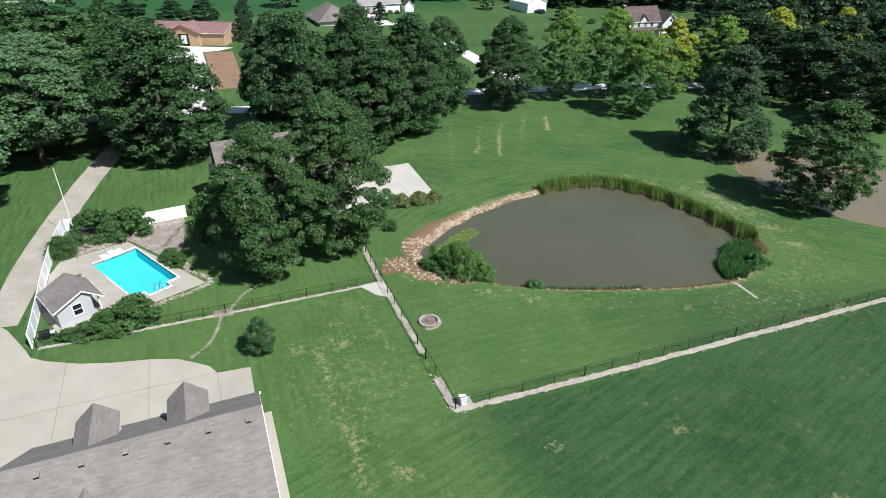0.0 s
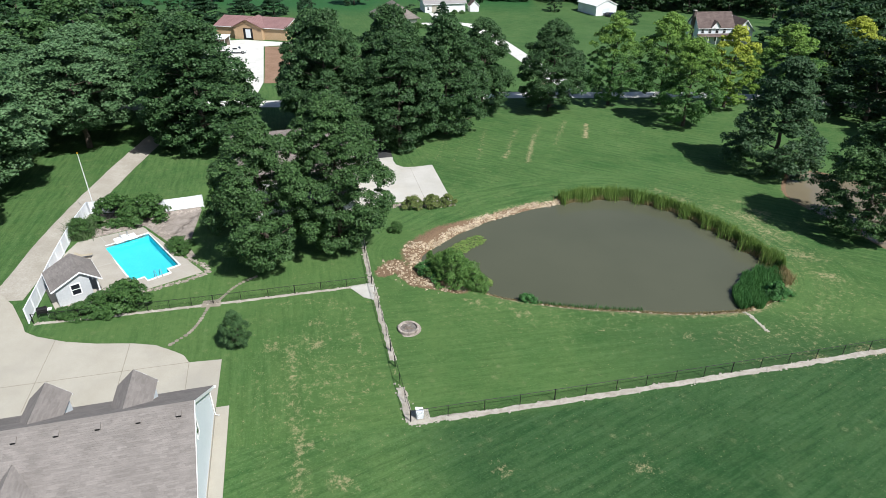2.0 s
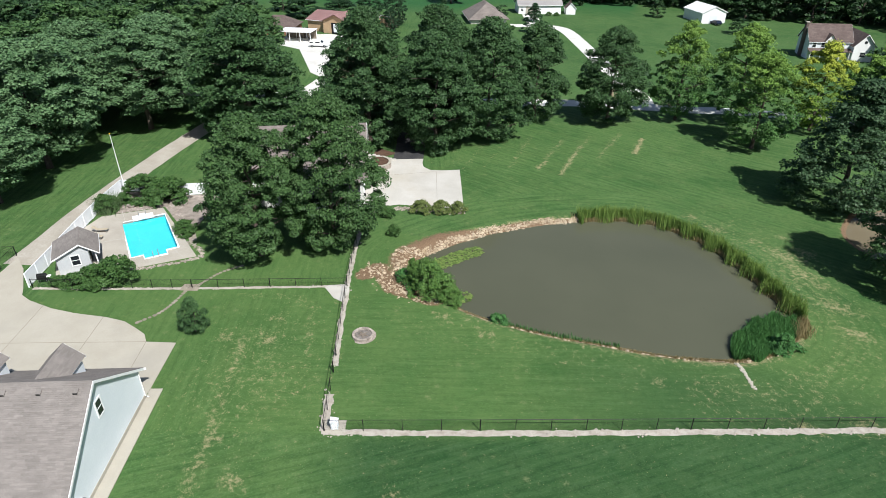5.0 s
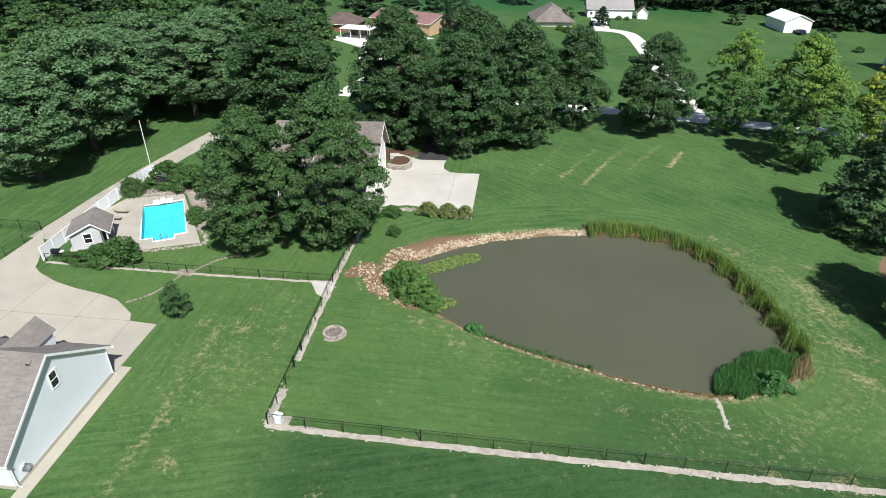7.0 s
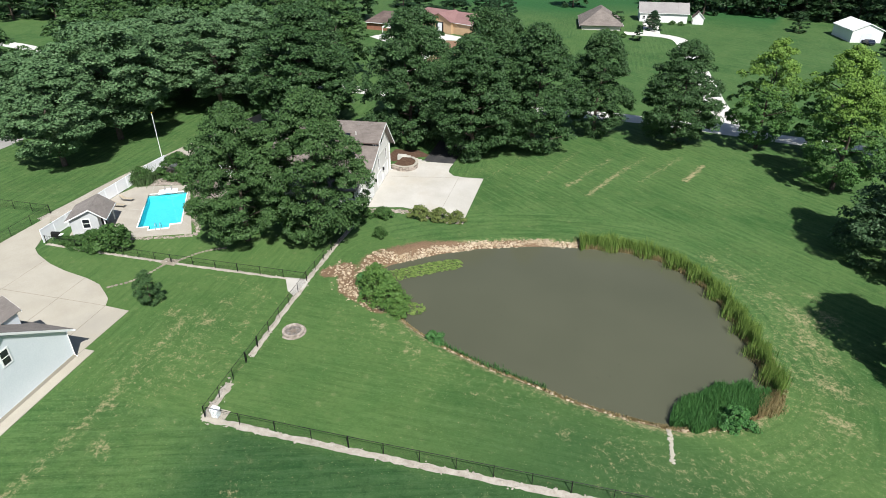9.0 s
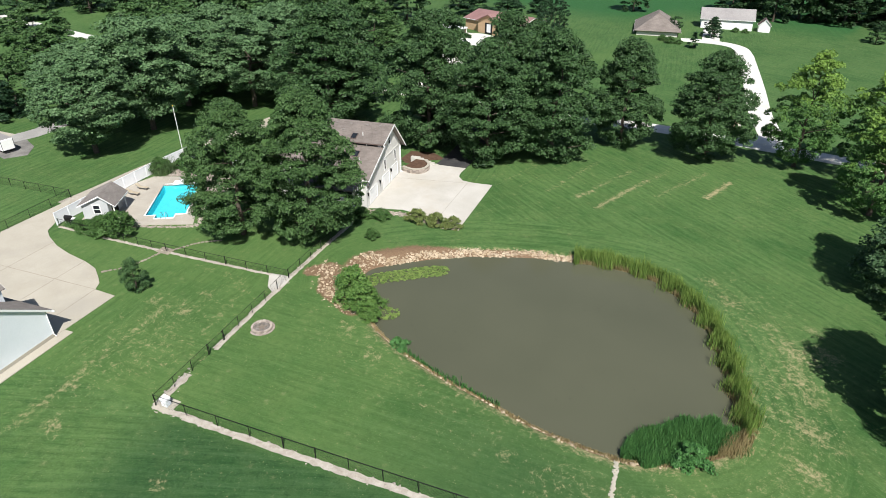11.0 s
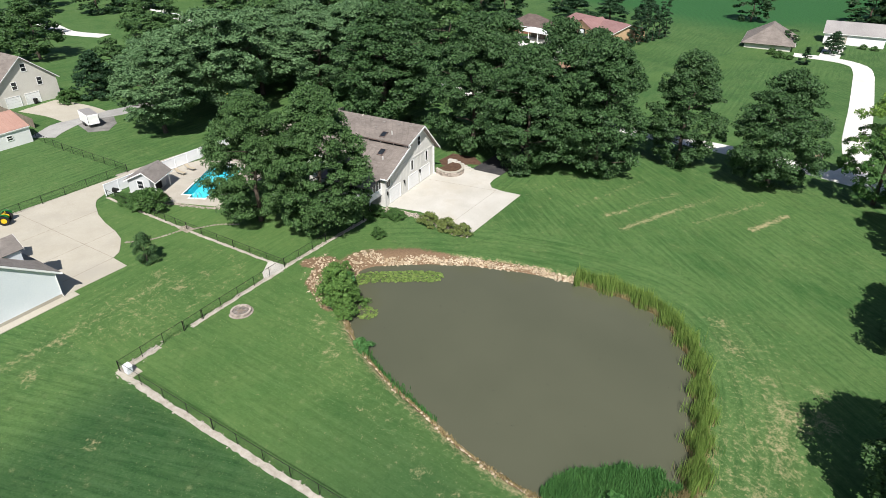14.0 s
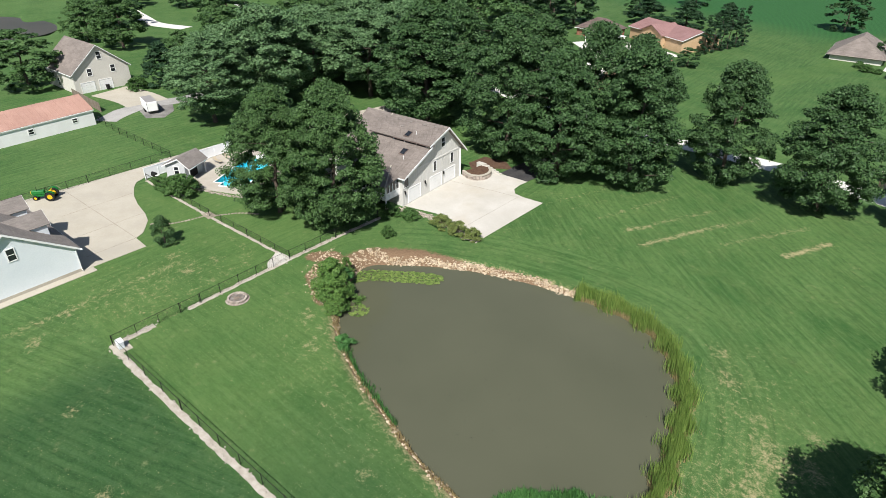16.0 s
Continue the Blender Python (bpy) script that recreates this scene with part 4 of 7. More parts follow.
        part("dormer_fascia", prism(bmesh.new(), [(x + s * hwid, yf + 0.03, ze - 0.25), (x + s * hwid, yf + 0.03, ze - 0.05), (x, yf + 0.03, zr), (x, yf + 0.03, zr - 0.2)], (0, -0.05, 0)), WHITE, d, "white trim")
    for x in (1.0, 3.6, 6.15, 8.7, 11.25, 13.75):
        y = 0.62
        z = ridge - k * y
        v = part("roof_vent", prism(bmesh.new(), [(x - 0.19, y + 0.2, z - 0.13), (x - 0.19, y + 0.2, z + 0.03), (x - 0.19, y - 0.14, z + 0.2), (x - 0.19, y - 0.2, z + 0.1)], (0.38, 0, 0)), SHINGLE, e, "dark box vent near the ridge")
        # the shade in the vent's mouth is a near-black slab
        part("vent_mouth", a_box(x - 0.15, x + 0.15, y + 0.2, y + 0.215, z - 0.1, z + 0.02), DARK, v)
    # hose reel on the gable wall
    h = part("hose_reel", a_box(x0 - 0.16, x0 - 0.02, 5.0, 5.5, 0.75, 1.2, bevel=0.03), WHITE, e, "white hose reel on the wall")
    bm = bmesh.new()
    for i in range(4):
        tube(bm, [(x0 - 0.2 - 0.03 * i, 5.25 + 0.3 * math.cos(a), 0.95 + 0.3 * math.sin(a)) for a in np.linspace(0, 6.28, 14)], 0.03, 5, cap=False)
    part("hose", bm, STEEL, h, "coiled grey hose")


garage()


# ---- main house ----
HOUSE_R, HOUSE_G, HOUSE_D = Vector((-19.6, 91.3)), Vector((0.42, -0.908)), Vector((-0.908, -0.42))


def house():
    base = 0.0
    m = Matrix.Translation((HOUSE_R.x, HOUSE_R.y, base)) @ Matrix(((HOUSE_D.x, HOUSE_G.x, 0, 0), (HOUSE_D.y, HOUSE_G.y, 0, 0), (0, 0, 1, 0), (0, 0, 0, 1)))
    # local x runs back along the ridge, local y along the gable wall from its north corner
    e = thing("house", m, "grey board-and-batten house with taupe shingle roof and garage doors", "house")
    W = 13.9

    def under(y):
        pts = [(-0.0, 5.2), (3.75, 9.1), (8.2, 7.65), (8.21, 7.1), (W, 4.75)]
        return float(np.interp(y, [p[0] for p in pts], [p[1] for p in pts])) - 0.22

    wall = part("gable_wall", prism(bmesh.new(), [(0, 0, -0.5), (0, W, -0.5), (0, W, under(W)), (0, 8.22, under(8.22)), (0, 8.2, under(8.19)), (0, 3.75, under(3.75)), (0, 0, under(0))], (0.22, 0, 0)), SIDING_HOUSE, e, "grey board-and-batten gable wall")
    for i in range(34):
        y = 0.25 + i * 0.41
        part("batten", a_box(-0.02, 0, y - 0.025, y + 0.025, 0.0, 4.62), SIDING_HOUSE, wall)
        if under(y) > 5.0:
            part("batten", a_box(-0.02, 0, y - 0.025, y + 0.025, 4.84, under(y)), SIDING_HOUSE, wall)
    part("belt_board", a_box(-0.06, 0, 0, 13.2, 4.62, 4.84), SIDING_HOUSE, wall, "horizontal grey belt board")
    for y in (0.0, W - 0.22):
        part("wall", a_box(0.22, 16, y, y + 0.22, -0.5, 4.6), SIDING_HOUSE, e)
    part("corner_board", a_box(-0.05, 0.0, -0.02, 0.16, -0.3, 5.0), WHITE, e, "white corner board")
    part("downpipe", tube(bmesh.new(), [(-0.1, -0.06, 4.6), (-0.1, -0.06, 0.0), (-0.4, -0.06, -0.05)], 0.05, 6), WHITE, e)
    # roof planes
    X0, X1 = -0.75, 11.0
    roof_slope(e, (X0, -0.9, 4.25), (X1, -0.9, 4.25), (X1, 3.75, 9.1), (X0, 3.75, 9.1), SHINGLE_HOUSE, 0.22, 0.6, seed=11)
    roof_slope(e, (X0, 8.45, 7.57), (6.3, 8.45, 7.57), (6.3, 3.75, 9.1), (X0, 3.75, 9.1), SHINGLE_HOUSE, 0.22, 0.6, seed=12)
    roof_slope(e, (6.3, 8.45, 7.57), (X1, 8.45, 7.57), (X1, 3.75, 9.1), (6.3, 3.75, 9.1), SHINGLE_HOUSE, 0.22, 0.6, seed=12)
    roof_slope(e, (X0, W + 0.5, 4.55), (9.5, W + 0.5, 4.55), (9.5, 7.4, 7.42), (X0, 7.4, 7.42), SHINGLE_HOUSE, 0.22, 0.6, seed=13)
    # near-black strip: the recess's shade is put into its colour
    part("clerestory", a_box(0.3, 6.2, 8.12, 8.2, 6.9, 7.6), DARK, e, "dark strip for the shaded clerestory recess under the upper roof")
    for x in (-0.3, 1.9, 4.1, 6.2):
        part("mullion", a_box(x, x + 0.12, 8.2, 8.26, 6.95, 7.5), WHITE, e)
    for a, b in (((-0.9, 4.25), (3.75, 9.1)), ((8.45, 7.57), (3.75, 9.1)), ((W + 0.5, 4.55), (7.9, 7.3))):
        part("rake_board", prism(bmesh.new(), [(X0 - 0.04, a[0], a[1] - 0.3), (X0 - 0.04, a[0], a[1] - 0.01), (X0 - 0.04, b[0], b[1] - 0.01), (X0 - 0.04, b[0], b[1] - 0.3)], (0.05, 0, 0)), WHITE, e, "white rake board")
    # shingle brown darkens this gutter to pass for the shaded gap
    part("gutter", a_box(X0, 6.3, 8.42, 8.54, 7.42, 7.55), SHINGLE_DARK, e, "upper gutter coloured dark like the shaded gap below it")
    part("gutter", a_box(X0, 9.5, W + 0.48, W + 0.6, 4.38, 4.52), WHITE, e, "white gutter")
    # west end of the roof and its hips over the sunroom
    roof_slope(e, (X1, -0.9, 4.25), (15.4, -0.9, 4.25), (15.4, 3.75, 9.1), (X1, 3.75, 9.1), SHINGLE_HOUSE, 0.22, 0.6, seed=14)
    roof_slope(e, (8.6, 11.0, 4.6), (15.4, 11.0, 4.6), (15.4, 3.75, 9.1), (10.2, 3.75, 9.1), SHINGLE_HOUSE, 0.22, 0.6, seed=15)
    roof_slope(e, (0.3, 17.2, 4.0), (9.0, 17.2, 4.0), (8.4, 12.4, 5.75), (2.6, 13.2, 5.35), SHINGLE_HOUSE, 0.22, 0.6, seed=16)
    roof_slope(e, (0.3, 17.2, 4.0), (0.3, 14.2, 4.62), (2.6, 13.2, 5.35), (2.6, 13.2, 5.35), SHINGLE_HOUSE, 0.22, 0.6, seed=17)
    part("hip_cap", tube(bmesh.new(), [(10.2, 3.75, 9.12), (8.6, 9.0, 6.35), (8.5, 12.0, 5.9)], 0.1, 5), CONCRETE, e, "pale hip cap")
    part("hip_cap", tube(bmesh.new(), [(0.3, 17.2, 4.03), (2.6, 13.2, 5.4)], 0.1, 5), CONCRETE, e, "pale hip cap")
    part("wing_wall", a_box(14.8, 15.0, 0.2, 10.6, -0.5, 4.5), SIDING_HOUSE, e)
    part("wing_wall", a_box(9.0, 14.8, 10.4, 10.6, -0.5, 4.6), SIDING_HOUSE, e)
    part("gable_wall", prism(bmesh.new(), [(14.9, -0.0, 4.5), (14.9, 10.6, 4.5), (14.9, 3.75, 8.85)], (0.12, 0, 0)), SIDING_HOUSE, e)
    # sunroom on posts at the south corner
    part("sunroom_floor", a_box(0.6, 8.0, W - 0.1, W + 3.0, 1.75, 2.05), WHITE, e, "white sunroom floor edge")
    part("sunroom_wall", a_box(0.6, 0.75, W, W + 2.9, 2.05, 2.75), WHITE, e)
    part("sunroom_wall", a_box(0.75, 8.0, W + 2.75, W + 2.9, 2.05, 2.75), WHITE, e)
    part("sunroom_glass", a_box(0.66, 0.7, W, W + 2.9, 2.75, 3.95), GLASS, e, "dark sunroom glazing")
    part("sunroom_glass", a_box(0.75, 8.0, W + 2.8, W + 2.84, 2.75, 3.95), GLASS, e, "dark sunroom glazing")
    for i in range(5):
        y = W + i * 0.7
        part("post", a_box(0.58, 0.76, y - 0.06, y + 0.06, 2.05, 4.05), WHITE, e, "white sunroom post")
    for i in range(7):
        x = 0.7 + i * 1.2
        part("post", a_box(x - 0.06, x + 0.06, W + 2.74, W + 2.92, 2.05, 4.05), WHITE, e, "white sunroom post")
    for x, y in ((0.75, W + 2.75), (4.2, W + 2.75), (7.8, W + 2.75)):
        part("pier", a_box(x - 0.1, x + 0.1, y - 0.1, y + 0.1, -0.5, 1.75), WHITE, e, "white support post")
    # near-black wall that paints the shade beneath the sunroom
    part("under_wall", a_box(3.6, 3.75, W, W + 2.7, -0.5, 1.75), DARK, e)
    # openings of the gable wall
    S, OUT = (0, 1, 0), (-1, 0, 0)
    for y in (11.3, 6.25, 2.75):
        panel_door(e, (0, y, 0.1), S, UP, OUT, 2.7, 2.1)
    for y, z, w, h in ((4.35, 6.15, 0.75, 1.35), (6.45, 2.95, 0.6, 1.5), (2.2, 3.0, 0.6, 1.5), (13.1, 2.75, 0.95, 1.35)):
        window(e, (0, y, z), S, UP, OUT, w, h, bars=1 if z > 6 else 0)
    for y in (13.55, 9.0, 4.5):
        lamp = part("wall_lantern", tube(bmesh.new(), [(-0.2, y, 1.75), (-0.2, y, 1.85), (-0.2, y, 2.2), (-0.2, y, 2.35)], [0.05, 0.11, 0.14, 0.03], 8), IRON, e, "black wall lantern")
        part("bracket", a_box(-0.2, 0, y - 0.03, y + 0.03, 2.2, 2.26), IRON, lamp)
    # skylights, vents and pipes
    for x, y, w in ((4.2, 7.3, 0.75), (2.9, 10.0, 0.8)):
        z = np.interp(y, [3.75, 8.45], [9.1, 7.57]) if y < 8 else np.interp(y, [7.4, W + 0.5], [7.42, 4.55])
        sl = -0.325 if y < 8 else -0.41
        fr = part("skylight", prism(bmesh.new(), [(x - w / 2 - 0.08, y - 0.6, z - sl * 0.6), (x + w / 2 + 0.08, y - 0.6, z - sl * 0.6), (x + w / 2 + 0.08, y + 0.6, z + sl * 0.6), (x - w / 2 - 0.08, y + 0.6, z + sl * 0.6)], (0, 0, 0.13)), SHINGLE_DARK, e, "skylight in a brown metal frame")
        part("skylight_pane", prism(bmesh.new(), [(x - w / 2, y - 0.5, z - sl * 0.5 + 0.13), (x + w / 2, y - 0.5, z - sl * 0.5 + 0.13), (x + w / 2, y + 0.5, z + sl * 0.5 + 0.13), (x - w / 2, y + 0.5, z + sl * 0.5 + 0.13)], (0, 0, 0.02)), GLASS, fr)
    for x, y in ((1.2, 4.5), (3.2, 4.6), (5.8, 4.6), (8.0, 4.6), (6.4, 6.0)):
        z = float(np.interp(y, [3.75, 8.45], [9.1, 7.57]))
        part("roof_vent", a_box(x - 0.2, x + 0.2, y - 0.2, y + 0.2, z - 0.1, z + 0.12, bevel=0.04), SHINGLE, e, "small grey roof vent")
    for x, y, z in ((3.0, 6.9, 8.1), (1.9, 11.2, 5.9), (12.0, 2.0, 7.3)):
        part("vent_pipe", tube(bmesh.new(), [(x, y, z - 0.2), (x, y, z + 0.5)], 0.06, 6), WHITE, e, "white vent pipe")
    return e


house()


def planter():
    pts = [(-19.6, 91.9), (-17.6, 92.1), (-16.6, 93.6), (-17.2, 95.4), (-18.8, 96.3)]
    z = float(land(-18, 94))
    e = thing("planter", pose(0, 0, z), "curved stone retaining wall holding a mulched bed", "planter", kind="structure")
    line = smooth_line(pts, 0.42)
    rng = random.Random(4)
    for row in range(3):
        for a, b in zip(line, line[1:]):
            a3, b3 = Vector((*a, 0)), Vector((*b, 0))
            d = (b3 - a3).normalized()
            nrm = Vector((d.y, -d.x, 0)) * (0.16 + rng.uniform(-0.02, 0.04))
            o = d * 0.012
            h = 0.26
            part("stone", prism(bmesh.new(), [a3 + o - nrm + UP * (row * h + 0.008), b3 - o - nrm + UP * (row * h + 0.008), b3 - o + nrm + UP * (row * h + 0.008), a3 + o + nrm + UP * (row * h + 0.008)], (0, 0, h - 0.016)), RIVER, e)
    part("coping", ribbon([(p[0], p[1]) for p in pts], 0.45, 0.86, 0.08, 0.5), CONCRETE, e).location.z = -z
    bm = bmesh.new()
    bm.faces.new([bm.verts.new((p[0], p[1], 0.68)) for p in line] + [bm.verts.new((-20.4, 96.0, 0.68))])
    part("mulch", bm, MULCH, e, "dark bark mulch")
    for i in range(6):
        x, y = -17.6 - 0.62 * i, 97.0 + 0.1 * i - 0.3 * i
        single("garden_step", a_box(-0.75, 0.75, -0.35, 0.35, -0.4, 0.12 + 0.16 * i, bevel=0.02), CONCRETE_PALE, "pale concrete garden step beside a bed", "step", "garden steps", m=pose(x, y, z, 0, 0, 25))


planter()
single("mulch_bed", draped([(-19.2, 98.4), (-21.4, 94.4), (-23.4, 95.2), (-24.5, 99.0), (-21, 101.0), (-17.8, 100.2)], 0.04), MULCH, "dark mulch bed under the trees", "mulch", kind="structure")


# ---- pool house ----
def pool_house():
    ang = math.degrees(math.atan2(0.69, -0.72))
    e = thing("pool_house", pose(-35.5, 53.3, 0.86, 0, 0, ang), "small pale grey pool house with a porch and shingled roof", "pool house")
    L, W, ym, eave, ridge, ov = 4.1, 4.1, 1.45, 2.4, 3.6, 0.38
    near, far = eave - 0.28, eave - 0.16
    porch = 0.75
    part("wall", a_box(0, L, W - 0.15, W, -0.4, eave), SIDING_POOL, e)
    part("wall", a_box(0.15, L - 0.15, porch, porch + 0.12, -0.4, eave), SIDING_POOL, e)
    for x in (0.0, L - 0.15):
        part("gable_wall", prism(bmesh.new(), [(x, porch, -0.4), (x, W - 0.15, -0.4), (x, W - 0.15, eave), (x, ym, ridge - 0.15), (x, 0.1, eave), (x, porch, eave)], (0.15, 0, 0)), SIDING_POOL, e)
    roof_slope(e, (-ov, -ov, near), (L + ov, -ov, near), (L + ov, ym, ridge), (-ov, ym, ridge), SHINGLE, 0.16, 0.5, seed=21)
    roof_slope(e, (-ov, W + ov, far), (L + ov, W + ov, far), (L + ov, ym, ridge), (-ov, ym, ridge), SHINGLE, 0.16, 0.5, seed=22)
    for x in (-ov - 0.03, L + ov - 0.03):
        for y, z in ((-ov, near), (W + ov, far)):
            part("fascia", prism(bmesh.new(), [(x, y, z - 0.2), (x, y, z - 0.02), (x, ym, ridge - 0.02), (x, ym, ridge - 0.2)], (0.06, 0, 0)), WHITE, e, "white fascia board")
    for y, z in ((-ov - 0.06, near), (W + ov - 0.02, far)):
        part("gutter", a_box(-ov, L + ov, y, y + 0.08, z - 0.16, z - 0.04), WHITE, e, "white gutter")
    for x in (0.12, L - 0.12):
        part("porch_post", a_box(x - 0.07, x + 0.07, 0.0, 0.14, -0.1, eave - 0.1), WHITE, e, "white porch post")
    window(e, (0, 2.2, 0.95), (0, -1, 0), UP, (-1, 0, 0), 0.8, 1.15)
    # flat panel on the wall, the porch front's shade put into its colour
    part("doorway", a_box(1.0, 2.9, porch - 0.02, porch, 0.02, 2.05), DARK, e, "doorway panel under the porch, coloured dark as its shade")


pool_house()


# ---- neighbouring buildings ----
def perp(d):
    return Vector((-d[1], d[0]))


N_ = Vector((-0.93, -0.37))
gable_house("house", (-97.2, 50.6), N_, 14.0, 12.0, 1.3, 4.7, 9.6, SIDING_BEIGE, SHINGLE_HOUSE, "beige two-storey house with white garage doors", "house", over=0.5,
            windows=(("w", 6.3, 6.6, 0.9, 1.4), ("w", 8.6, 3.5, 0.9, 1.4), ("w", 3.6, 3.5, 0.9, 1.4), ("n", 3.0, 3.3, 0.9, 1.4), ("n", 6.0, 0.8, 0.9, 1.6)), doors=(("w", 2.6, 2.7, 2.2, WHITE), ("w", 6.4, 2.7, 2.2, WHITE)))
gable_house("barn", (-78.6, 38.4), (0.40, -0.916), 24.0, 9.0, 1.28, 2.9, 4.9, WHITE, ROOF_PINK, "long low barn with a faded red metal roof", "barn", over=0.12, ribs=True,
            windows=(("n", 20.5, 1.3, 0.8, 0.7), ("n", 13.0, 1.2, 0.8, 0.8)))
gable_house("house", (-47.3, 230.6), (0.42, -0.9), 16.0, 12.0, -0.6, 2.0, 5.9, SIDING_BEIGE, SHINGLE_HOUSE, "low beige house under a broad grey hip roof", "house", over=0.9, hip=5.0, course=0.5)
gable_house("garage", (-30.2, 240.8), (0.92, 0.39), 15.4, 8.0, -0.85, 3.3, 5.8, WHITE, ROOF_GREY, "long white garage with a grey metal roof", "garage", over=0.5, ribs=True,
            windows=(("s", 1.3, 1.0, 0.8, 0.9),), doors=(("s", 4.2, 3.4, 2.5, CONCRETE),))
gable_house("shed", (-11.0, 248.2), (-0.34, 0.94), 3.6, 3.4, -1.0, 2.2, 3.9, WHITE, SHINGLE_DARK, "small white garden shed with a dark roof", "shed", over=0.25, doors=(("w", 1.7, 1.8, 1.8, WHITE),))
gable_house("barn", (39.7, 254.3), (-0.51, 0.86), 11.8, 9.0, -2.1, 3.7, 5.6, WHITE, ROOF_WHITE, "white metal barn with a white roof", "barn", over=0.3, ribs=True, doors=(("w", 4.4, 3.0, 2.5, SIDING),))
H5 = gable_house("house", (59.0, 207.5), (0.975, 0.22), 12.6, 9.0, -2.3, 5.4, 9.6, SIDING, SHINGLE_DARK, "two-storey grey house with a brown roof and chimney", "house", over=0.4, course=0.5,
                 windows=tuple(("s", s, z, 1.0, 1.4) for s in (1.6, 4.2, 6.8, 9.4) for z in (0.8, 3.4)))
H5.matrix_world = H5.matrix_world @ Matrix.Diagonal((0.87, 0.87, 0.9, 1))
stack = part("chimney", a_box(-0.85, -0.02, 3.6, 4.9, -0.3, 9.9, bevel=0.05), SHINGLE_DARK, H5, "dark brick chimney on the end wall")
part("chimney_cap", a_box(-0.93, 0.06, 3.52, 4.98, 9.9, 10.15, bevel=0.03), CONCRETE, stack)
d = part("dormer", prism(bmesh.new(), [(4.6, -0.35, 4.7), (7.4, -0.35, 4.7), (7.4, -0.35, 5.7), (6.0, -0.35, 7.3), (4.6, -0.35, 5.7)], (0, 0.2, 0)), WHITE, H5, "white-fronted gable over the porch")
for s in (-1, 1):
    roof_slope(d, (6.0 + s * 1.7, -0.7, 5.35), (6.0 + s * 1.7, 1.2, 5.35), (6.0, 2.7, 7.35), (6.0, -0.7, 7.35), SHINGLE_DARK, 0.5, thick=0.1)
# the lower wing, its gable turned to the front
for x in (12.6, 18.4):
    part("wing_wall", a_box(x, x + 0.2, -2.0, 8.0, -0.4, 4.6), SIDING, H5)
part("wing_wall", a_box(12.8, 18.4, 7.8, 8.0, -0.4, 4.6), SIDING, H5)
part("wing_gable", prism(bmesh.new(), [(12.6, -2.2, -0.4), (18.6, -2.2, -0.4), (18.6, -2.2, 4.6), (15.6, -2.2, 7.6), (12.6, -2.2, 4.6)], (0, 0.2, 0)), WHITE, H5, "white gable front of the wing")
for s in (-1, 1):
    roof_slope(H5, (15.6 + s * 3.5, -2.7, 4.2), (15.6 + s * 3.5, 8.4, 4.2), (15.6, 8.4, 7.9), (15.6, -2.7, 7.9), SHINGLE_DARK, 0.5)
    part("fascia", prism(bmesh.new(), [(15.6 + s * 3.5, -2.75, 3.95), (15.6 + s * 3.5, -2.75, 4.2), (15.6, -2.75, 7.9), (15.6, -2.75, 7.65)], (0, 0.06, 0)), WHITE, H5, "white fascia board")
part("round_window", tube(bmesh.new(), [(15.6, -2.26, 5.5), (15.6, -2.2, 5.5)], 0.45, 14), GLASS, H5, "round dark window")
window(H5, (15.6, -2.2, 1.2), (1, 0, 0), UP, (0, -1, 0), 1.6, 1.4)
part("porch_roof", prism(bmesh.new(), [(-0.3, -2.2, 2.5), (12.5, -2.2, 2.5), (12.5, 0, 3.1), (-0.3, 0, 3.1)], (0, 0, 0.12)), SHINGLE_DARK, H5)
for i in range(5):
    part("porch_post", a_box(0.2 + i * 2.9, 0.4 + i * 2.9, -2.0, -1.8, -0.3, 2.5), WHITE, H5, "white porch post")
# red-roofed barn with its open front door
RB = gable_house("barn", (-85.2, 187.4), (0.995, -0.10), 22.5, 13.0, -0.2, 3.6, 5.4, TAN, ROOF_RED, "tan barn with a red metal roof and open door", "barn", over=0.5, ribs=True)
part("front_gable", prism(bmesh.new(), [(6.6, -1.2, -0.3), (15.6, -1.2, -0.3), (15.6, -1.2, 3.7), (11.1, -1.2, 5.6), (6.6, -1.2, 3.7)], (0, 1.3, 0)), TAN, RB, "tan gabled front bay")
for s in (-1, 1):
    ribs_roof(RB, (11.1 + s * 5.0, -1.8, 3.6), (11.1 + s * 5.0, 6.5, 3.6), (11.1, 6.5, 5.85), (11.1, -1.8, 5.85), ROOF_RED)
# flat near-black panel on the closed bay, painted as the barn's unlit inside
part("doorway", a_box(9.6, 12.6, -1.24, -1.2, -0.1, 3.3), DARK, RB, "barn doorway panel coloured dark as its unlit inside")
part("door_leaf", a_box(10.4, 12.0, -1.32, -1.26, 0.6, 3.0), SIDING, RB, "pale inner door panel")
part("door_leaf", a_box(17.0, 21.0, -0.05, 0, 0, 2.6), TAN, RB)
CP = gable_house("house", (-96.0, 176.0), (0.97, 0.24), 11.0, 9.0, -0.1, 2.7, 5.2, BRICK, SHINGLE_DARK, "brown-roofed brick house beside a gravel yard", "house", over=0.6, hip=4.0, course=0.5)


def carport():
    e = thing("carport", pose(-80.5, 173.5, -0.15, 0, 0, 10), "white flat-roofed carport on slim posts", "carport")
    part("roof", a_box(-5, 5, -3, 3, 2.8, 3.05, bevel=0.04), ROOF_WHITE, e)
    for x in (-4.7, -1.6, 1.6, 4.7):
        for y in (-2.7, 2.7):
            part("post", a_box(x - 0.08, x + 0.08, y - 0.08, y + 0.08, -0.2, 2.8), WHITE, e)
    part("back_wall", a_box(-4.6, 4.6, 2.75, 2.85, -0.2, 2.8), WOODG, e)


carport()

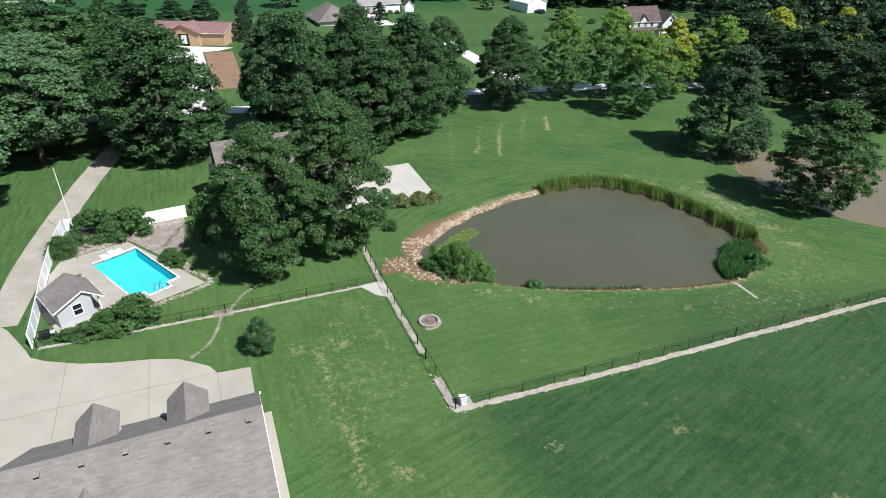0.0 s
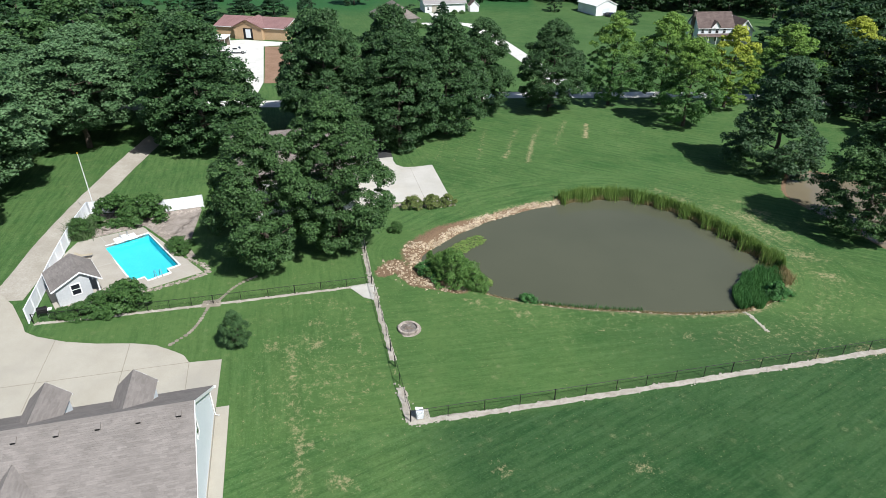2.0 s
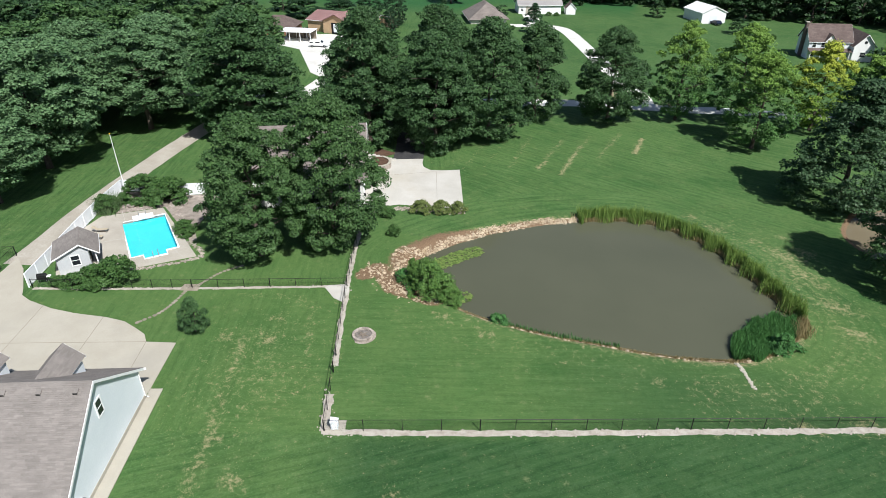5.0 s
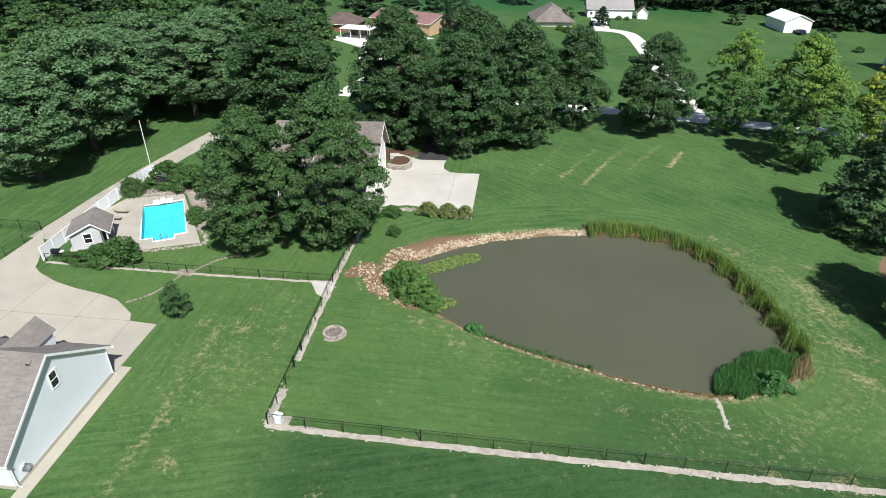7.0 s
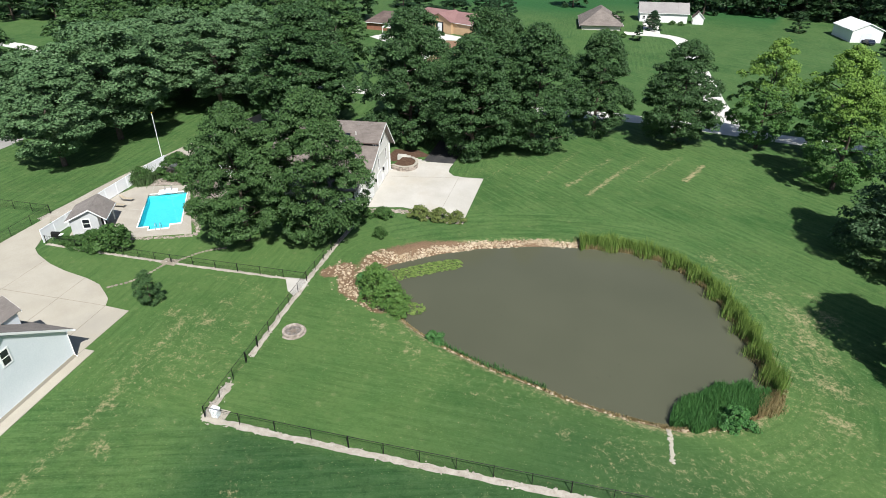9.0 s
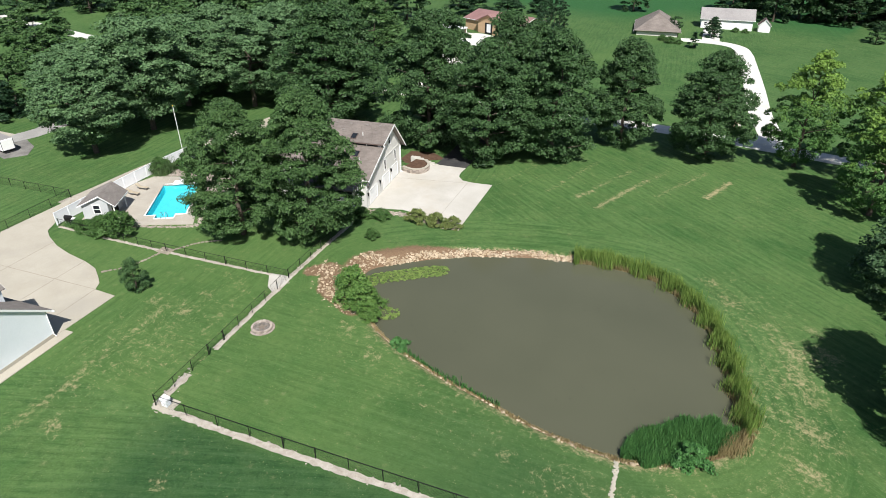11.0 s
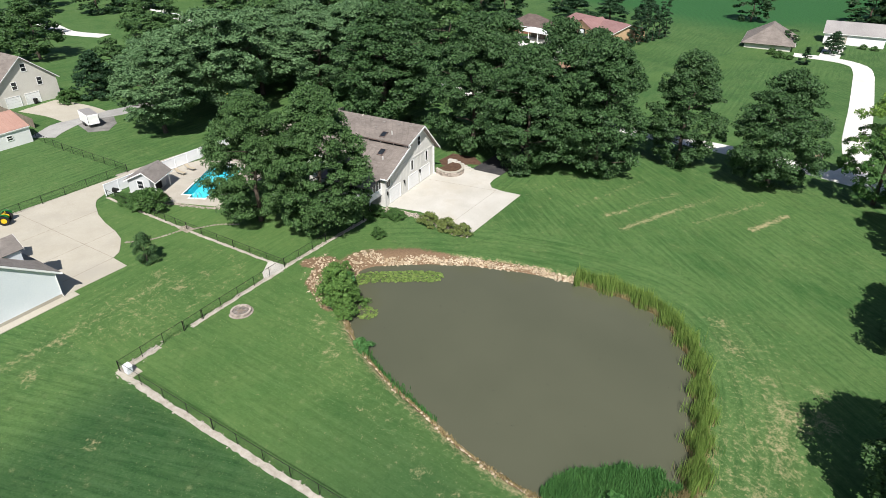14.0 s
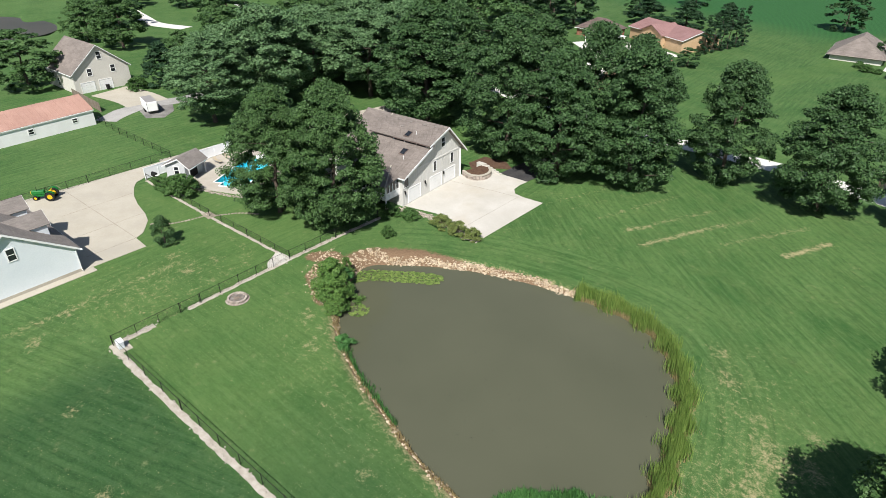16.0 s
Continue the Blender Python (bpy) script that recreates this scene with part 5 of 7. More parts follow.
# ---- foliage ----
def spray_mesh(name, centres, normals, sizes, material, rng):
    """Very many small three-cornered leaves, one mesh."""
    n = len(centres)
    normals = normals / (np.linalg.norm(normals, axis=1, keepdims=True) + 1e-9)
    a = np.cross(normals, rng.normal(size=(n, 3)))
    a /= np.linalg.norm(a, axis=1, keepdims=True) + 1e-9
    b = np.cross(normals, a)
    s = sizes[:, None]
    v = np.stack([centres - a * s - b * s * 0.6, centres + a * s - b * s * 0.6, centres + b * s * 1.1], 1).reshape(-1, 3)
    me = bpy.data.meshes.new(name)
    me.vertices.add(3 * n)
    me.vertices.foreach_set("co", v.astype(np.float32).ravel())
    me.loops.add(3 * n)
    me.loops.foreach_set("vertex_index", np.arange(3 * n).astype(np.int32))
    me.polygons.add(n)
    me.polygons.foreach_set("loop_start", np.arange(0, 3 * n, 3).astype(np.int32))
    me.update()
    me.materials.append(material)
    return me


def crown_mesh(seed, h, rad, bottom, profile, clusters, per, leaf, material, layered=0.0, cluster_r=1.25):
    """A crown of boughs, each a loose dome of leafy sprays: profile gives the crown's half width (0 to 1) over its height (0 to 1)."""
    rng = np.random.RandomState(seed)

    def unit(v):
        return v / (np.linalg.norm(v, axis=-1, keepdims=True) + 1e-9)

    boughs = max(8, clusters // 5)
    k = np.arange(boughs)
    u = ((k + rng.rand(boughs)) / boughs) ** (1 + 0.4 * layered)
    ang = k * 2.39996 + rng.normal(scale=0.3, size=boughs)
    big = rad * 0.215 * np.exp(rng.normal(scale=0.24, size=boughs)) * np.interp(u, [0, 0.7, 1], [1.0, 1.0, 0.62])
    r = np.interp(u, np.linspace(0, 1, len(profile)), profile) * rad * rng.uniform(0.86, 1.09, boughs) - 0.8 * big
    r = np.maximum(r, 0) * np.where(rng.rand(boughs) < 0.82, 1.0, 0.5)
    c = np.stack([np.cos(ang) * r, np.sin(ang) * r, bottom + 0.3 * big + u * (h - bottom - 0.9 * big)], 1)
    c[:, 2] += rng.normal(scale=0.025 * h, size=boughs) * (u < 0.9)
    out = unit(c - np.array((0, 0, bottom + 0.3 * (h - bottom))))
    # sprays stand on the outer and upper side of each bough
    n = clusters // boughs
    d = unit(rng.normal(size=(boughs, n, 3)))
    face = unit(out * 0.8 + np.array((0, 0, 0.6)))[:, None, :]
    d = np.where(np.sum(d * face, axis=2, keepdims=True) < -0.1, -d, d)
    flat = np.array((1.08, 1.08, 0.78 - 0.3 * layered))
    s = (c[:, None, :] + d * (big[:, None, None] * rng.uniform(0.62, 1.08, (boughs, n, 1))) * flat).reshape(-1, 3)
    s[:, 2] = np.minimum(s[:, 2], h)
    sd = unit(d.reshape(-1, 3) * 0.8 + np.array((0, 0, 0.55)))
    m = len(s)
    size = cluster_r * 0.62 * np.exp(rng.normal(scale=0.3, size=m))
    e = unit(rng.normal(size=(m, per, 3)))
    e = np.where(np.sum(e * sd[:, None, :], axis=2, keepdims=True) < -0.2, -e, e)
    p = s[:, None, :] + e * (size[:, None, None] * (1.1 - 0.75 * rng.rand(m, per, 1) ** 1.6)) * np.array((1.15, 1.15, 0.62))
    nrm = e * 0.6 + rng.normal(scale=0.5, size=e.shape) + np.array((0, 0, 0.55))
    return spray_mesh("crown", p.reshape(-1, 3), nrm.reshape(-1, 3), leaf * rng.uniform(0.65, 1.3, m * per), material, rng)


def trunk_mesh(seed, h, rad, bottom, girth):
    rng = random.Random(seed)
    bm = bmesh.new()
    top = h * 0.82
    pts = [(rng.uniform(-0.12, 0.12) * i, rng.uniform(-0.12, 0.12) * i, top * i / 6) for i in range(7)]
    pts[0] = (0, 0, -0.4)
    tube(bm, pts, [girth * 1.35, girth, girth * 0.85, girth * 0.65, girth * 0.45, girth * 0.28, girth * 0.1], 9)
    for i in range(11):
        z = bottom * 0.9 + (h * 0.68 - bottom) * i / 11
        a = i * 2.4 + rng.uniform(-0.4, 0.4)
        reach = rad * rng.uniform(0.6, 0.85)
        rise = rng.uniform(0.15, 0.45) * reach
        g = girth * rng.uniform(0.25, 0.42)
        tube(bm, [(0, 0, z), (math.cos(a) * reach * 0.4, math.sin(a) * reach * 0.4, z + rise * 0.45), (math.cos(a + 0.15) * reach, math.sin(a + 0.15) * reach, z + rise)], [g, g * 0.6, g * 0.2], 6)
    bmesh.ops.recalc_face_normals(bm, faces=bm.faces)
    me = bpy.data.meshes.new("trunk")
    bm.to_mesh(me)
    bm.free()
    me.materials.append(BARK)
    return me


BROAD = (0.55, 0.86, 0.98, 1.0, 0.97, 0.90, 0.78, 0.58, 0.22)
OVAL = (0.50, 0.82, 0.97, 1.0, 0.95, 0.85, 0.70, 0.48, 0.14)
CONE = (0.80, 1.0, 0.98, 0.88, 0.76, 0.62, 0.47, 0.31, 0.10)
SPIRE = (0.6, 0.9, 1.0, 0.98, 0.9, 0.76, 0.55, 0.3, 0.05)
HIGH = (0.40, 0.76, 0.95, 1.0, 1.0, 0.94, 0.82, 0.62, 0.24)


class Kind:
    """A kind of tree with a few crowns to draw from; each planted tree shares one of them."""

    def __init__(self, material, profile, bottom, clusters, per, leaf, label, layered=0.0, variants=2, seed=0, h=18.0, rad=6.5, cluster_r=1.25, girth=0.32, category="tree", name="tree"):
        self.label, self.category, self.name, self.h, self.rad, self.count = label, category, name, h, rad, seed
        self.crowns = [crown_mesh(seed + i, h, rad, bottom, profile, clusters, per, leaf, material, layered, cluster_r) for i in range(variants)]
        self.trunk = trunk_mesh(seed, h, rad, max(bottom, 0.6), girth)

    def plant(self, x, y, h, width, group="", label=""):
        self.count += 1
        i = self.count
        e = thing(self.name, pose(x, y, z_at(x, y) - 0.05, 0, 0, (i * 77) % 360) @ Matrix.Diagonal((width / 2 / self.rad, width / 2 / self.rad, h / self.h, 1)), label or self.label, self.category, group)
        part("trunk", self.trunk, None, e)
        part("crown", self.crowns[i % len(self.crowns)], None, e)
        return e


NEAR = Kind(LEAF_MAPLE, OVAL, 1.3, 620, 150, 0.125, "large dark green maple", seed=10, variants=2, cluster_r=1.15)
MAPLE = Kind(LEAF_MAPLE, BROAD, 1.3, 520, 110, 0.15, "broad dark green maple with a dense rounded crown", seed=20, variants=1, cluster_r=1.2)
DARKM = Kind(LEAF_DARK, OVAL, 1.2, 540, 104, 0.15, "tall dark green maple with a dense oval crown", seed=30, variants=4, cluster_r=1.2)
SILVER = Kind(LEAF_SILVER, HIGH, 3.8, 430, 100, 0.16, "silver maple with pale grey-green leaves", seed=50, variants=3, cluster_r=1.25)
OAK = Kind(LEAF_OAK, CONE, 0.8, 560, 90, 0.15, "pin oak with a broad conical crown", layered=0.3, seed=70, variants=1, cluster_r=1.15)
LIME = Kind(LEAF_LIME, OVAL, 2.2, 380, 90, 0.155, "lime green tree with yellowing top leaves", layered=0.1, seed=90, variants=3, cluster_r=1.1)
GOLD = Kind(LEAF_YELLOW, OVAL, 1.6, 330, 76, 0.175, "tree with bright yellow-green leaves", seed=110, variants=2, cluster_r=1.1)
GROVE = Kind(LEAF_MAPLE, BROAD, 1.8, 230, 52, 0.27, "green shade tree in a grove beside the road", seed=120, variants=3, cluster_r=1.4)
FARM = Kind(LEAF_WOOD, BROAD, 1.0, 120, 25, 0.47, "dark leafy tree in a distant wood", seed=130, variants=3, cluster_r=1.6)
EAST = Kind(LEAF_WOOD, BROAD, 1.6, 300, 64, 0.22, "dark shade tree beyond the second pond", seed=140, variants=2, cluster_r=1.4)
CEDAR = Kind(LEAF_CEDAR, SPIRE, 0.3, 120, 40, 0.14, "slim dark columnar juniper", seed=150, variants=2, h=10.0, rad=1.2, cluster_r=0.5, girth=0.12)
SPRUCE = Kind(LEAF_CEDAR, CONE, 0.4, 200, 50, 0.16, "dense dark evergreen tree", layered=0.4, seed=160, variants=1, h=8.0, rad=3.0, cluster_r=0.75, girth=0.18)

YOUNG = Kind(LEAF_DARK, OVAL, 0.25, 130, 80, 0.085, "small bushy young tree", seed=170, variants=1, h=4.0, rad=2.0, cluster_r=0.62, girth=0.12)

for x, y, h, w in ((-19.9, 62.6, 17.6, 11.4), (-13.0, 68.6, 19.2, 12.0)):
    NEAR.plant(x, y, h, w, "maples beside the house", "large dark green maple shading the yard beside the house")
for x, y, h, w in ((-24.4, 103.2, 22.4, 14.4), (-12.6, 104.8, 19.6, 13.6), (-5.6, 113.6, 20.8, 14.2), (-29.8, 113.6, 20.6, 13.6), (-15.6, 114.4, 22.0, 14.2), (-17.0, 124.5, 19.0, 13.5)):
    DARKM.plant(x, y, h, w, "maples behind the house")
DARKM.plant(-0.2, 128.2, 18.2, 12.0, "trees along the road", "rounded green tree beside the gravel road")
DARKM.plant(13.7, 131.8, 17.8, 13.0, "trees along the road", "dark pin oak beside the gravel road")
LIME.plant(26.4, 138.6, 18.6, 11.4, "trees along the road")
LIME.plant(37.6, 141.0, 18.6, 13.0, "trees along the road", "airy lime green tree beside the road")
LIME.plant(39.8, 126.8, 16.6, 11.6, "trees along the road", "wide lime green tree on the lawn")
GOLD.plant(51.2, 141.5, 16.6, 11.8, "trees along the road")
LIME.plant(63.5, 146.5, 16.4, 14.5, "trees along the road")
OAK.plant(49.8, 105.4, 18.4, 14.4, "", "dark drooping pin oak on the open lawn")
MAPLE.plant(54.6, 83.4, 15.6, 12.2, "", "rounded maple between two ponds")
for x, y, h, w in ((-45.6, 98.8, 21.2, 18.6), (-54.5, 110.0, 19.8, 16.0)):
    DARKM.plant(x, y, h, w, "trees along the lane")
for x, y, h, w in ((-62.0, 62.0, 15.8, 14.6), (-66.4, 74.2, 19.4, 17.6), (-65.0, 95.0, 17.4, 17.0), (-75.0, 86.0, 17.4, 18.0), (-70.0, 106.0, 18.0, 17.0), (-80.0, 68.0, 14.0, 15.0), (-83.0, 100.0, 17.0, 17.0)):
    SILVER.plant(x, y, h, w, "silver maples along the lane")
for x, y, h, w in ((-64.0, 128.0, 17.0, 15.0), (-74.0, 118.0, 16.0, 15.0), (-90.0, 84.0, 15.0, 15.0), (-97.0, 100.0, 16.0, 17.0), (-88.0, 118.0, 17.0, 16.0), (-104.0, 118.0, 17.0, 17.0), (-112.0, 95.0, 15.0, 16.0),
                   (-80.0, 138.0, 16.0, 16.0), (-96.0, 140.0, 18.0, 17.0), (-118.0, 135.0, 17.0, 18.0), (-130.0, 112.0, 17.0, 18.0), (-110.0, 75.0, 13.0, 14.0)):
    GROVE.plant(x, y, h, w, "trees of the western grove", "green shade tree in a grove beside the road")
for x, y, h, w in ((-102.5, 30.5, 12.5, 13.5), (-137.5, 52.0, 14.0, 13.0), (-152.0, 44.0, 11.0, 12.0), (-134.0, 80.0, 14.0, 15.0), (-100.0, 62.5, 10.0, 10.0)):
    GROVE.plant(x, y, h, w, "trees round the neighbouring house", "green tree on a neighbouring lawn")
SPRUCE.plant(-93.0, 57.0, 9.5, 8.5, "", "dense dark evergreen beside a neighbouring garage")
for x, y, h, w in ((78.0, 137.0, 15.5, 16.0), (90.0, 146.0, 17.0, 17.0), (84.0, 121.0, 14.5, 14.0), (74.0, 154.0, 16.0, 15.0), (98.0, 132.0, 16.0, 16.0), (106.0, 118.0, 15.0, 15.0), (112.0, 140.0, 17.0, 17.0)):
    EAST.plant(x, y, h, w, "dark trees beyond the second pond")
for x, y in ((82.0, 160.0), (97.0, 158.0)):
    GOLD.plant(x, y, 16.5, 13.0, "yellowing trees beyond the second pond")
for i in range(6):
    CEDAR.plant(-59.6 - 0.45 * i, 190.5 + 3.6 * i, 10.0 + 0.4 * (i % 3), 2.7, "junipers in a row beside the barn")
for x, y, h, w, k in ((-52.3, 176.5, 4.6, 5.6, FARM), (-88.0, 214.0, 8.0, 11.0, SPRUCE), (-99.0, 208.0, 8.5, 12.0, SPRUCE), (-112.0, 216.0, 8.0, 9.0, FARM), (-82.0, 226.0, 7.5, 9.0, SPRUCE), (-33.0, 226.0, 5.0, 5.0, FARM),
                      (-20.5, 211.0, 4.4, 2.6, CEDAR), (-22.0, 229.0, 6.0, 5.5, SPRUCE), (17.0, 256.0, 5.5, 5.5, FARM), (43.0, 236.0, 5.0, 6.0, FARM), (-117.0, 250.0, 11.0, 11.0, FARM), (-60.0, 253.0, 12.0, 11.0, FARM)):
    k.plant(x, y, h, w, "", "small yard tree on a distant lawn")
# the wood that closes the view
rng = random.Random(21)
for i in range(70):
    t = i / 70
    x = -35 + 190 * t + rng.uniform(-4, 4)
    y = 270 + 20 * rng.random() - 45 * max(0, t - 0.35) + rng.uniform(-6, 6)
    if i % 3 == 0:
        y += 22
    FARM.plant(x, y, rng.uniform(11, 17), rng.uniform(11, 15), "trees of the far wood")
for i in range(54):
    x, y = rng.uniform(68, 165), rng.uniform(165, 235)
    if x - 60 > (y - 200) * 0.4 + 24:
        FARM.plant(x, y, rng.uniform(13, 18), rng.uniform(12, 16), "trees of the far wood")
for i in range(44):
    x, y = rng.uniform(-230, -105), rng.uniform(118, 205)
    if abs(y - 215 - (x + 165) * 0.45) > 6 and not (x < -150 and y > 190):
        FARM.plant(x, y, rng.uniform(11, 16), rng.uniform(12, 16), "trees of the western wood")
for i in range(16):
    FARM.plant(-250 + rng.uniform(-10, 90), 20 + i * 6 + rng.uniform(-5, 5) + 30, rng.uniform(9, 13), rng.uniform(11, 15), "trees of the western wood")


# ---- shrubs ----
DOME = (0.8, 1.0, 0.98, 0.93, 0.84, 0.7, 0.5, 0.2)
GREEN_S = Kind(LEAF_SHRUB, DOME, 0.05, 130, 44, 0.075, "rounded green shrub", seed=200, variants=2, h=2.0, rad=1.4, cluster_r=0.42, girth=0.06, category="shrub", name="shrub")
GOLD_S = Kind(LEAF_GOLD, DOME, 0.05, 110, 44, 0.07, "golden-green rounded shrub", seed=210, variants=2, h=1.5, rad=1.3, cluster_r=0.36, girth=0.05, category="shrub", name="shrub")
RUST_S = Kind(LEAF_RUST, (0.9, 1.0, 0.9, 0.82, 0.7, 0.62, 0.42, 0.25), 0.1, 120, 60, 0.10, "willowy shrub with rust-tinged leaves at the pond", seed=220, variants=3, h=4.0, rad=2.6, cluster_r=0.7, girth=0.1, category="shrub", name="shrub")
LUSH_S = Kind(LEAF_LUSH, DOME, 0.02, 110, 44, 0.09, "lush green bush at the water's edge", seed=230, variants=1, h=1.6, rad=1.6, cluster_r=0.4, girth=0.05, category="shrub", name="shrub")
for x, y, h, w in ((-6.1, 80.8, 1.8, 2.8), (-3.5, 81.8, 1.75, 2.7), (-1.3, 82.9, 1.5, 2.3)):
    GOLD_S.plant(x, y, h, w, "shrubs along the parking pad", "golden-green rounded shrub in a stone-edged bed")
for x, y, h, w in ((-12.2, 76.0, 1.7, 2.9), (-10.2, 77.9, 1.5, 2.6)):
    GREEN_S.plant(x, y, h, w, "shrubs at the sunroom", "dark green shrub beside the sunroom")
GREEN_S.plant(-7.0, 73.3, 1.5, 1.9, "", "single small shrub on the lawn")
for x, y, h, w in ((-44.4, 70.4, 3.5, 5.4), (-40.1, 71.0, 3.5, 5.2), (-42.2, 70.6, 2.8, 4.0)):
    GREEN_S.plant(x, y, h, w, "shrubs beside the pool", "large rounded green shrub beside the pool")
for x, y, h, w in ((-32.6, 64.4, 1.5, 3.0), (-31.3, 63.3, 1.1, 2.0), (-46.2, 68.0, 1.2, 2.2), (-43.4, 68.4, 0.9, 1.6), (-41.9, 69.0, 0.8, 1.5)):
    GREEN_S.plant(x, y, h, w, "shrubs beside the pool", "low green shrub in a river-stone bed")
GREEN_S.plant(-46.0, 65.0, 2.6, 3.2, "", "feathery grey-green ornamental grass mound beside the vinyl fence")
for x, y, h, w in ((-31.5, 51.6, 3.1, 4.6), (-33.6, 50.6, 2.2, 3.4), (-35.4, 49.5, 1.4, 2.6), (-36.9, 48.9, 1.1, 2.2), (-33.0, 49.9, 1.2, 2.6)):
    GREEN_S.plant(x, y, h, w, "shrubs before the pool house", "leafy green shrub before the pool house")
for x, y, h, w in ((-32.5, 78.5, 2.4, 5.0), (-28.6, 71.5, 6.5, 6.0)):
    GREEN_S.plant(x, y, h, w, "", "tall dense green shrub beside the house")
for x, y, h, w in ((2.0, 62.3, 4.3, 4.2), (3.6, 61.9, 3.6, 4.0), (0.6, 63.0, 3.4, 3.4), (4.9, 61.7, 2.4, 2.8), (3.0, 63.6, 2.2, 3.4), (-1.2, 65.4, 2.6, 1.5)):
    RUST_S.plant(x, y, h, w, "willowy shrubs at the pond")
LUSH_S.plant(-0.6, 63.8, 1.6, 3.8)
LUSH_S.plant(38.6, 65.6, 1.7, 3.0)
LUSH_S.plant(10.6, 60.4, 1.2, 2.2)
for x, y, h, w in ((-17.4, 47.2, 4.0, 2.7),):
    YOUNG.plant(x, y, h, w, "", "small bushy young tree on the lawn")
for x, y, s in ((-31.5, 214.6, 1.6), (-28.2, 212.6, 1.8), (-25.6, 213.2, 1.2), (-19.5, 242.0, 1.3), (-16.8, 243.0, 1.2), (-92.0, 51.4, 2.6), (52.5, 231, 1.6)):
    GREEN_S.plant(x, y, s, s * 1.8, "shrubs round distant houses", "dark shrub beside a distant house")


def blades(name, spots, hmin, hmax, width, material, label, category, seed, lean=0.25):
    """Upright grass-like blades, each a bent two-piece strip."""
    rng = np.random.RandomState(seed)
    p = np.array(spots)
    n = len(p)
    h = rng.uniform(hmin, hmax, n)
    a = rng.rand(n) * 2 * np.pi
    side = np.stack([np.cos(a), np.sin(a), np.zeros(n)], 1) * width
    b = rng.rand(n) * 2 * np.pi
    tilt = np.stack([np.cos(b), np.sin(b), np.zeros(n)], 1) * (h * lean * rng.rand(n))[:, None]
    up = np.array((0, 0, 1.0))
    v = np.stack([p - side, p + side, p + tilt * 0.35 + up * (h * 0.6)[:, None] - side * 0.8, p + tilt * 0.35 + up * (h * 0.6)[:, None] + side * 0.8, p + tilt + up * h[:, None]], 1).reshape(-1, 3)
    k = np.arange(n) * 5
    faces = [q for i in k for q in ((i, i + 1, i + 3, i + 2), (i + 2, i + 3, i + 4))]
    ob = new(name, mesh_of(name, v, [tuple(int(w) for w in f) for f in faces], material))
    return tagged(ob, label, category, kind="stuff")


def along_shore(lo, hi, width, count, seed, shift=0.0):
    """Spots beside the pond's edge between two of its corners."""
    rng = np.random.RandomState(seed)
    pts = np.array(SHORE)
    c = np.array((19, 74))
    out = []
    for _ in range(count):
        i = rng.uniform(lo, hi) * 6
        k = int(i) % len(pts)
        p = pts[k] + (pts[(k + 1) % len(pts)] - pts[k]) * (i - int(i))
        d = pts[(k + 1) % len(pts)] - pts[k]
        nrm = np.array((-d[1], d[0])) / (np.linalg.norm(d) + 1e-9)
        if np.dot(nrm, p - c) < 0:
            nrm = -nrm
        q = p + nrm * (shift + rng.normal() * width * (0.6 + 0.4 * math.sin(i * 0.9)))
        out.append((q[0], q[1], max(z_at(q[0], q[1]), WATER - 0.1)))
    return out


blades("cattails", along_shore(6.2, 17.2, 0.6, 15000, 1, 0.35), 1.0, 2.1, 0.022, LEAF_REED, "dense green cattails lining the pond's edge", "cattails", 5, 0.14)
blades("cattails", along_shore(15.2, 18.4, 0.5, 2200, 2, 0.3), 0.6, 1.3, 0.02, LEAF_DRY, "yellowed reeds at the pond's edge", "cattails", 6)
blades("cattails", along_shore(6.4, 17.4, 0.3, 4200, 21, -0.12), 0.35, 0.95, 0.022, LEAF_DRY, "tan old stems at the foot of the cattails", "cattails", 16)
blades("dry_grass", along_shore(18.4, 28.6, 0.22, 5000, 3, 0.2), 0.12, 0.4, 0.03, LEAF_DRY, "fringe of dry grass along the south bank", "grass", 7)
blades("dry_grass", along_shore(6.0, 18.2, 0.4, 2500, 4, 0.9), 0.15, 0.5, 0.03, LEAF_DRY, "dry grass at the foot of the cattails", "grass", 8)
blades("pond_grass", along_shore(23.8, 26.3, 0.3, 700, 5, -0.1), 0.4, 0.9, 0.03, LEAF_LUSH, "tufts of green grass on the south bank", "grass", 9)
rng2 = np.random.RandomState(12)
spots = []
while len(spots) < 15000:
    x, y = rng2.uniform(33.5, 41), rng2.uniform(61.5, 73)
    if ((x - 37.0 + (y - 67) * -0.45) / 2.5) ** 2 + ((y - 67.2) / 4.6) ** 2 < 1 + 0.2 * math.sin(3 * x) and y > 62.5:
        spots.append((x, y, max(z_at(x, y), WATER - 0.05)))
blades("water_weeds", spots, 0.35, 1.0, 0.035, LEAF_LUSH, "thick patch of bright green water weeds", "water weeds", 13, 0.5)
spots = []
while len(spots) < 1800:
    a, r = rng2.uniform(0, 6.28), abs(rng2.normal()) * 0.7
    spots.append((-45.9 + r * math.cos(a), 65.2 + r * math.sin(a), z_at(-45.9, 65.2)))
blades("ornamental_grass", spots, 1.4, 2.6, 0.03, leaf_mat("grey_green_blades", (0.05, 0.10, 0.035), (0.12, 0.17, 0.075)), "tall feathery grey-green ornamental grass", "ornamental grass", 14, 0.7)


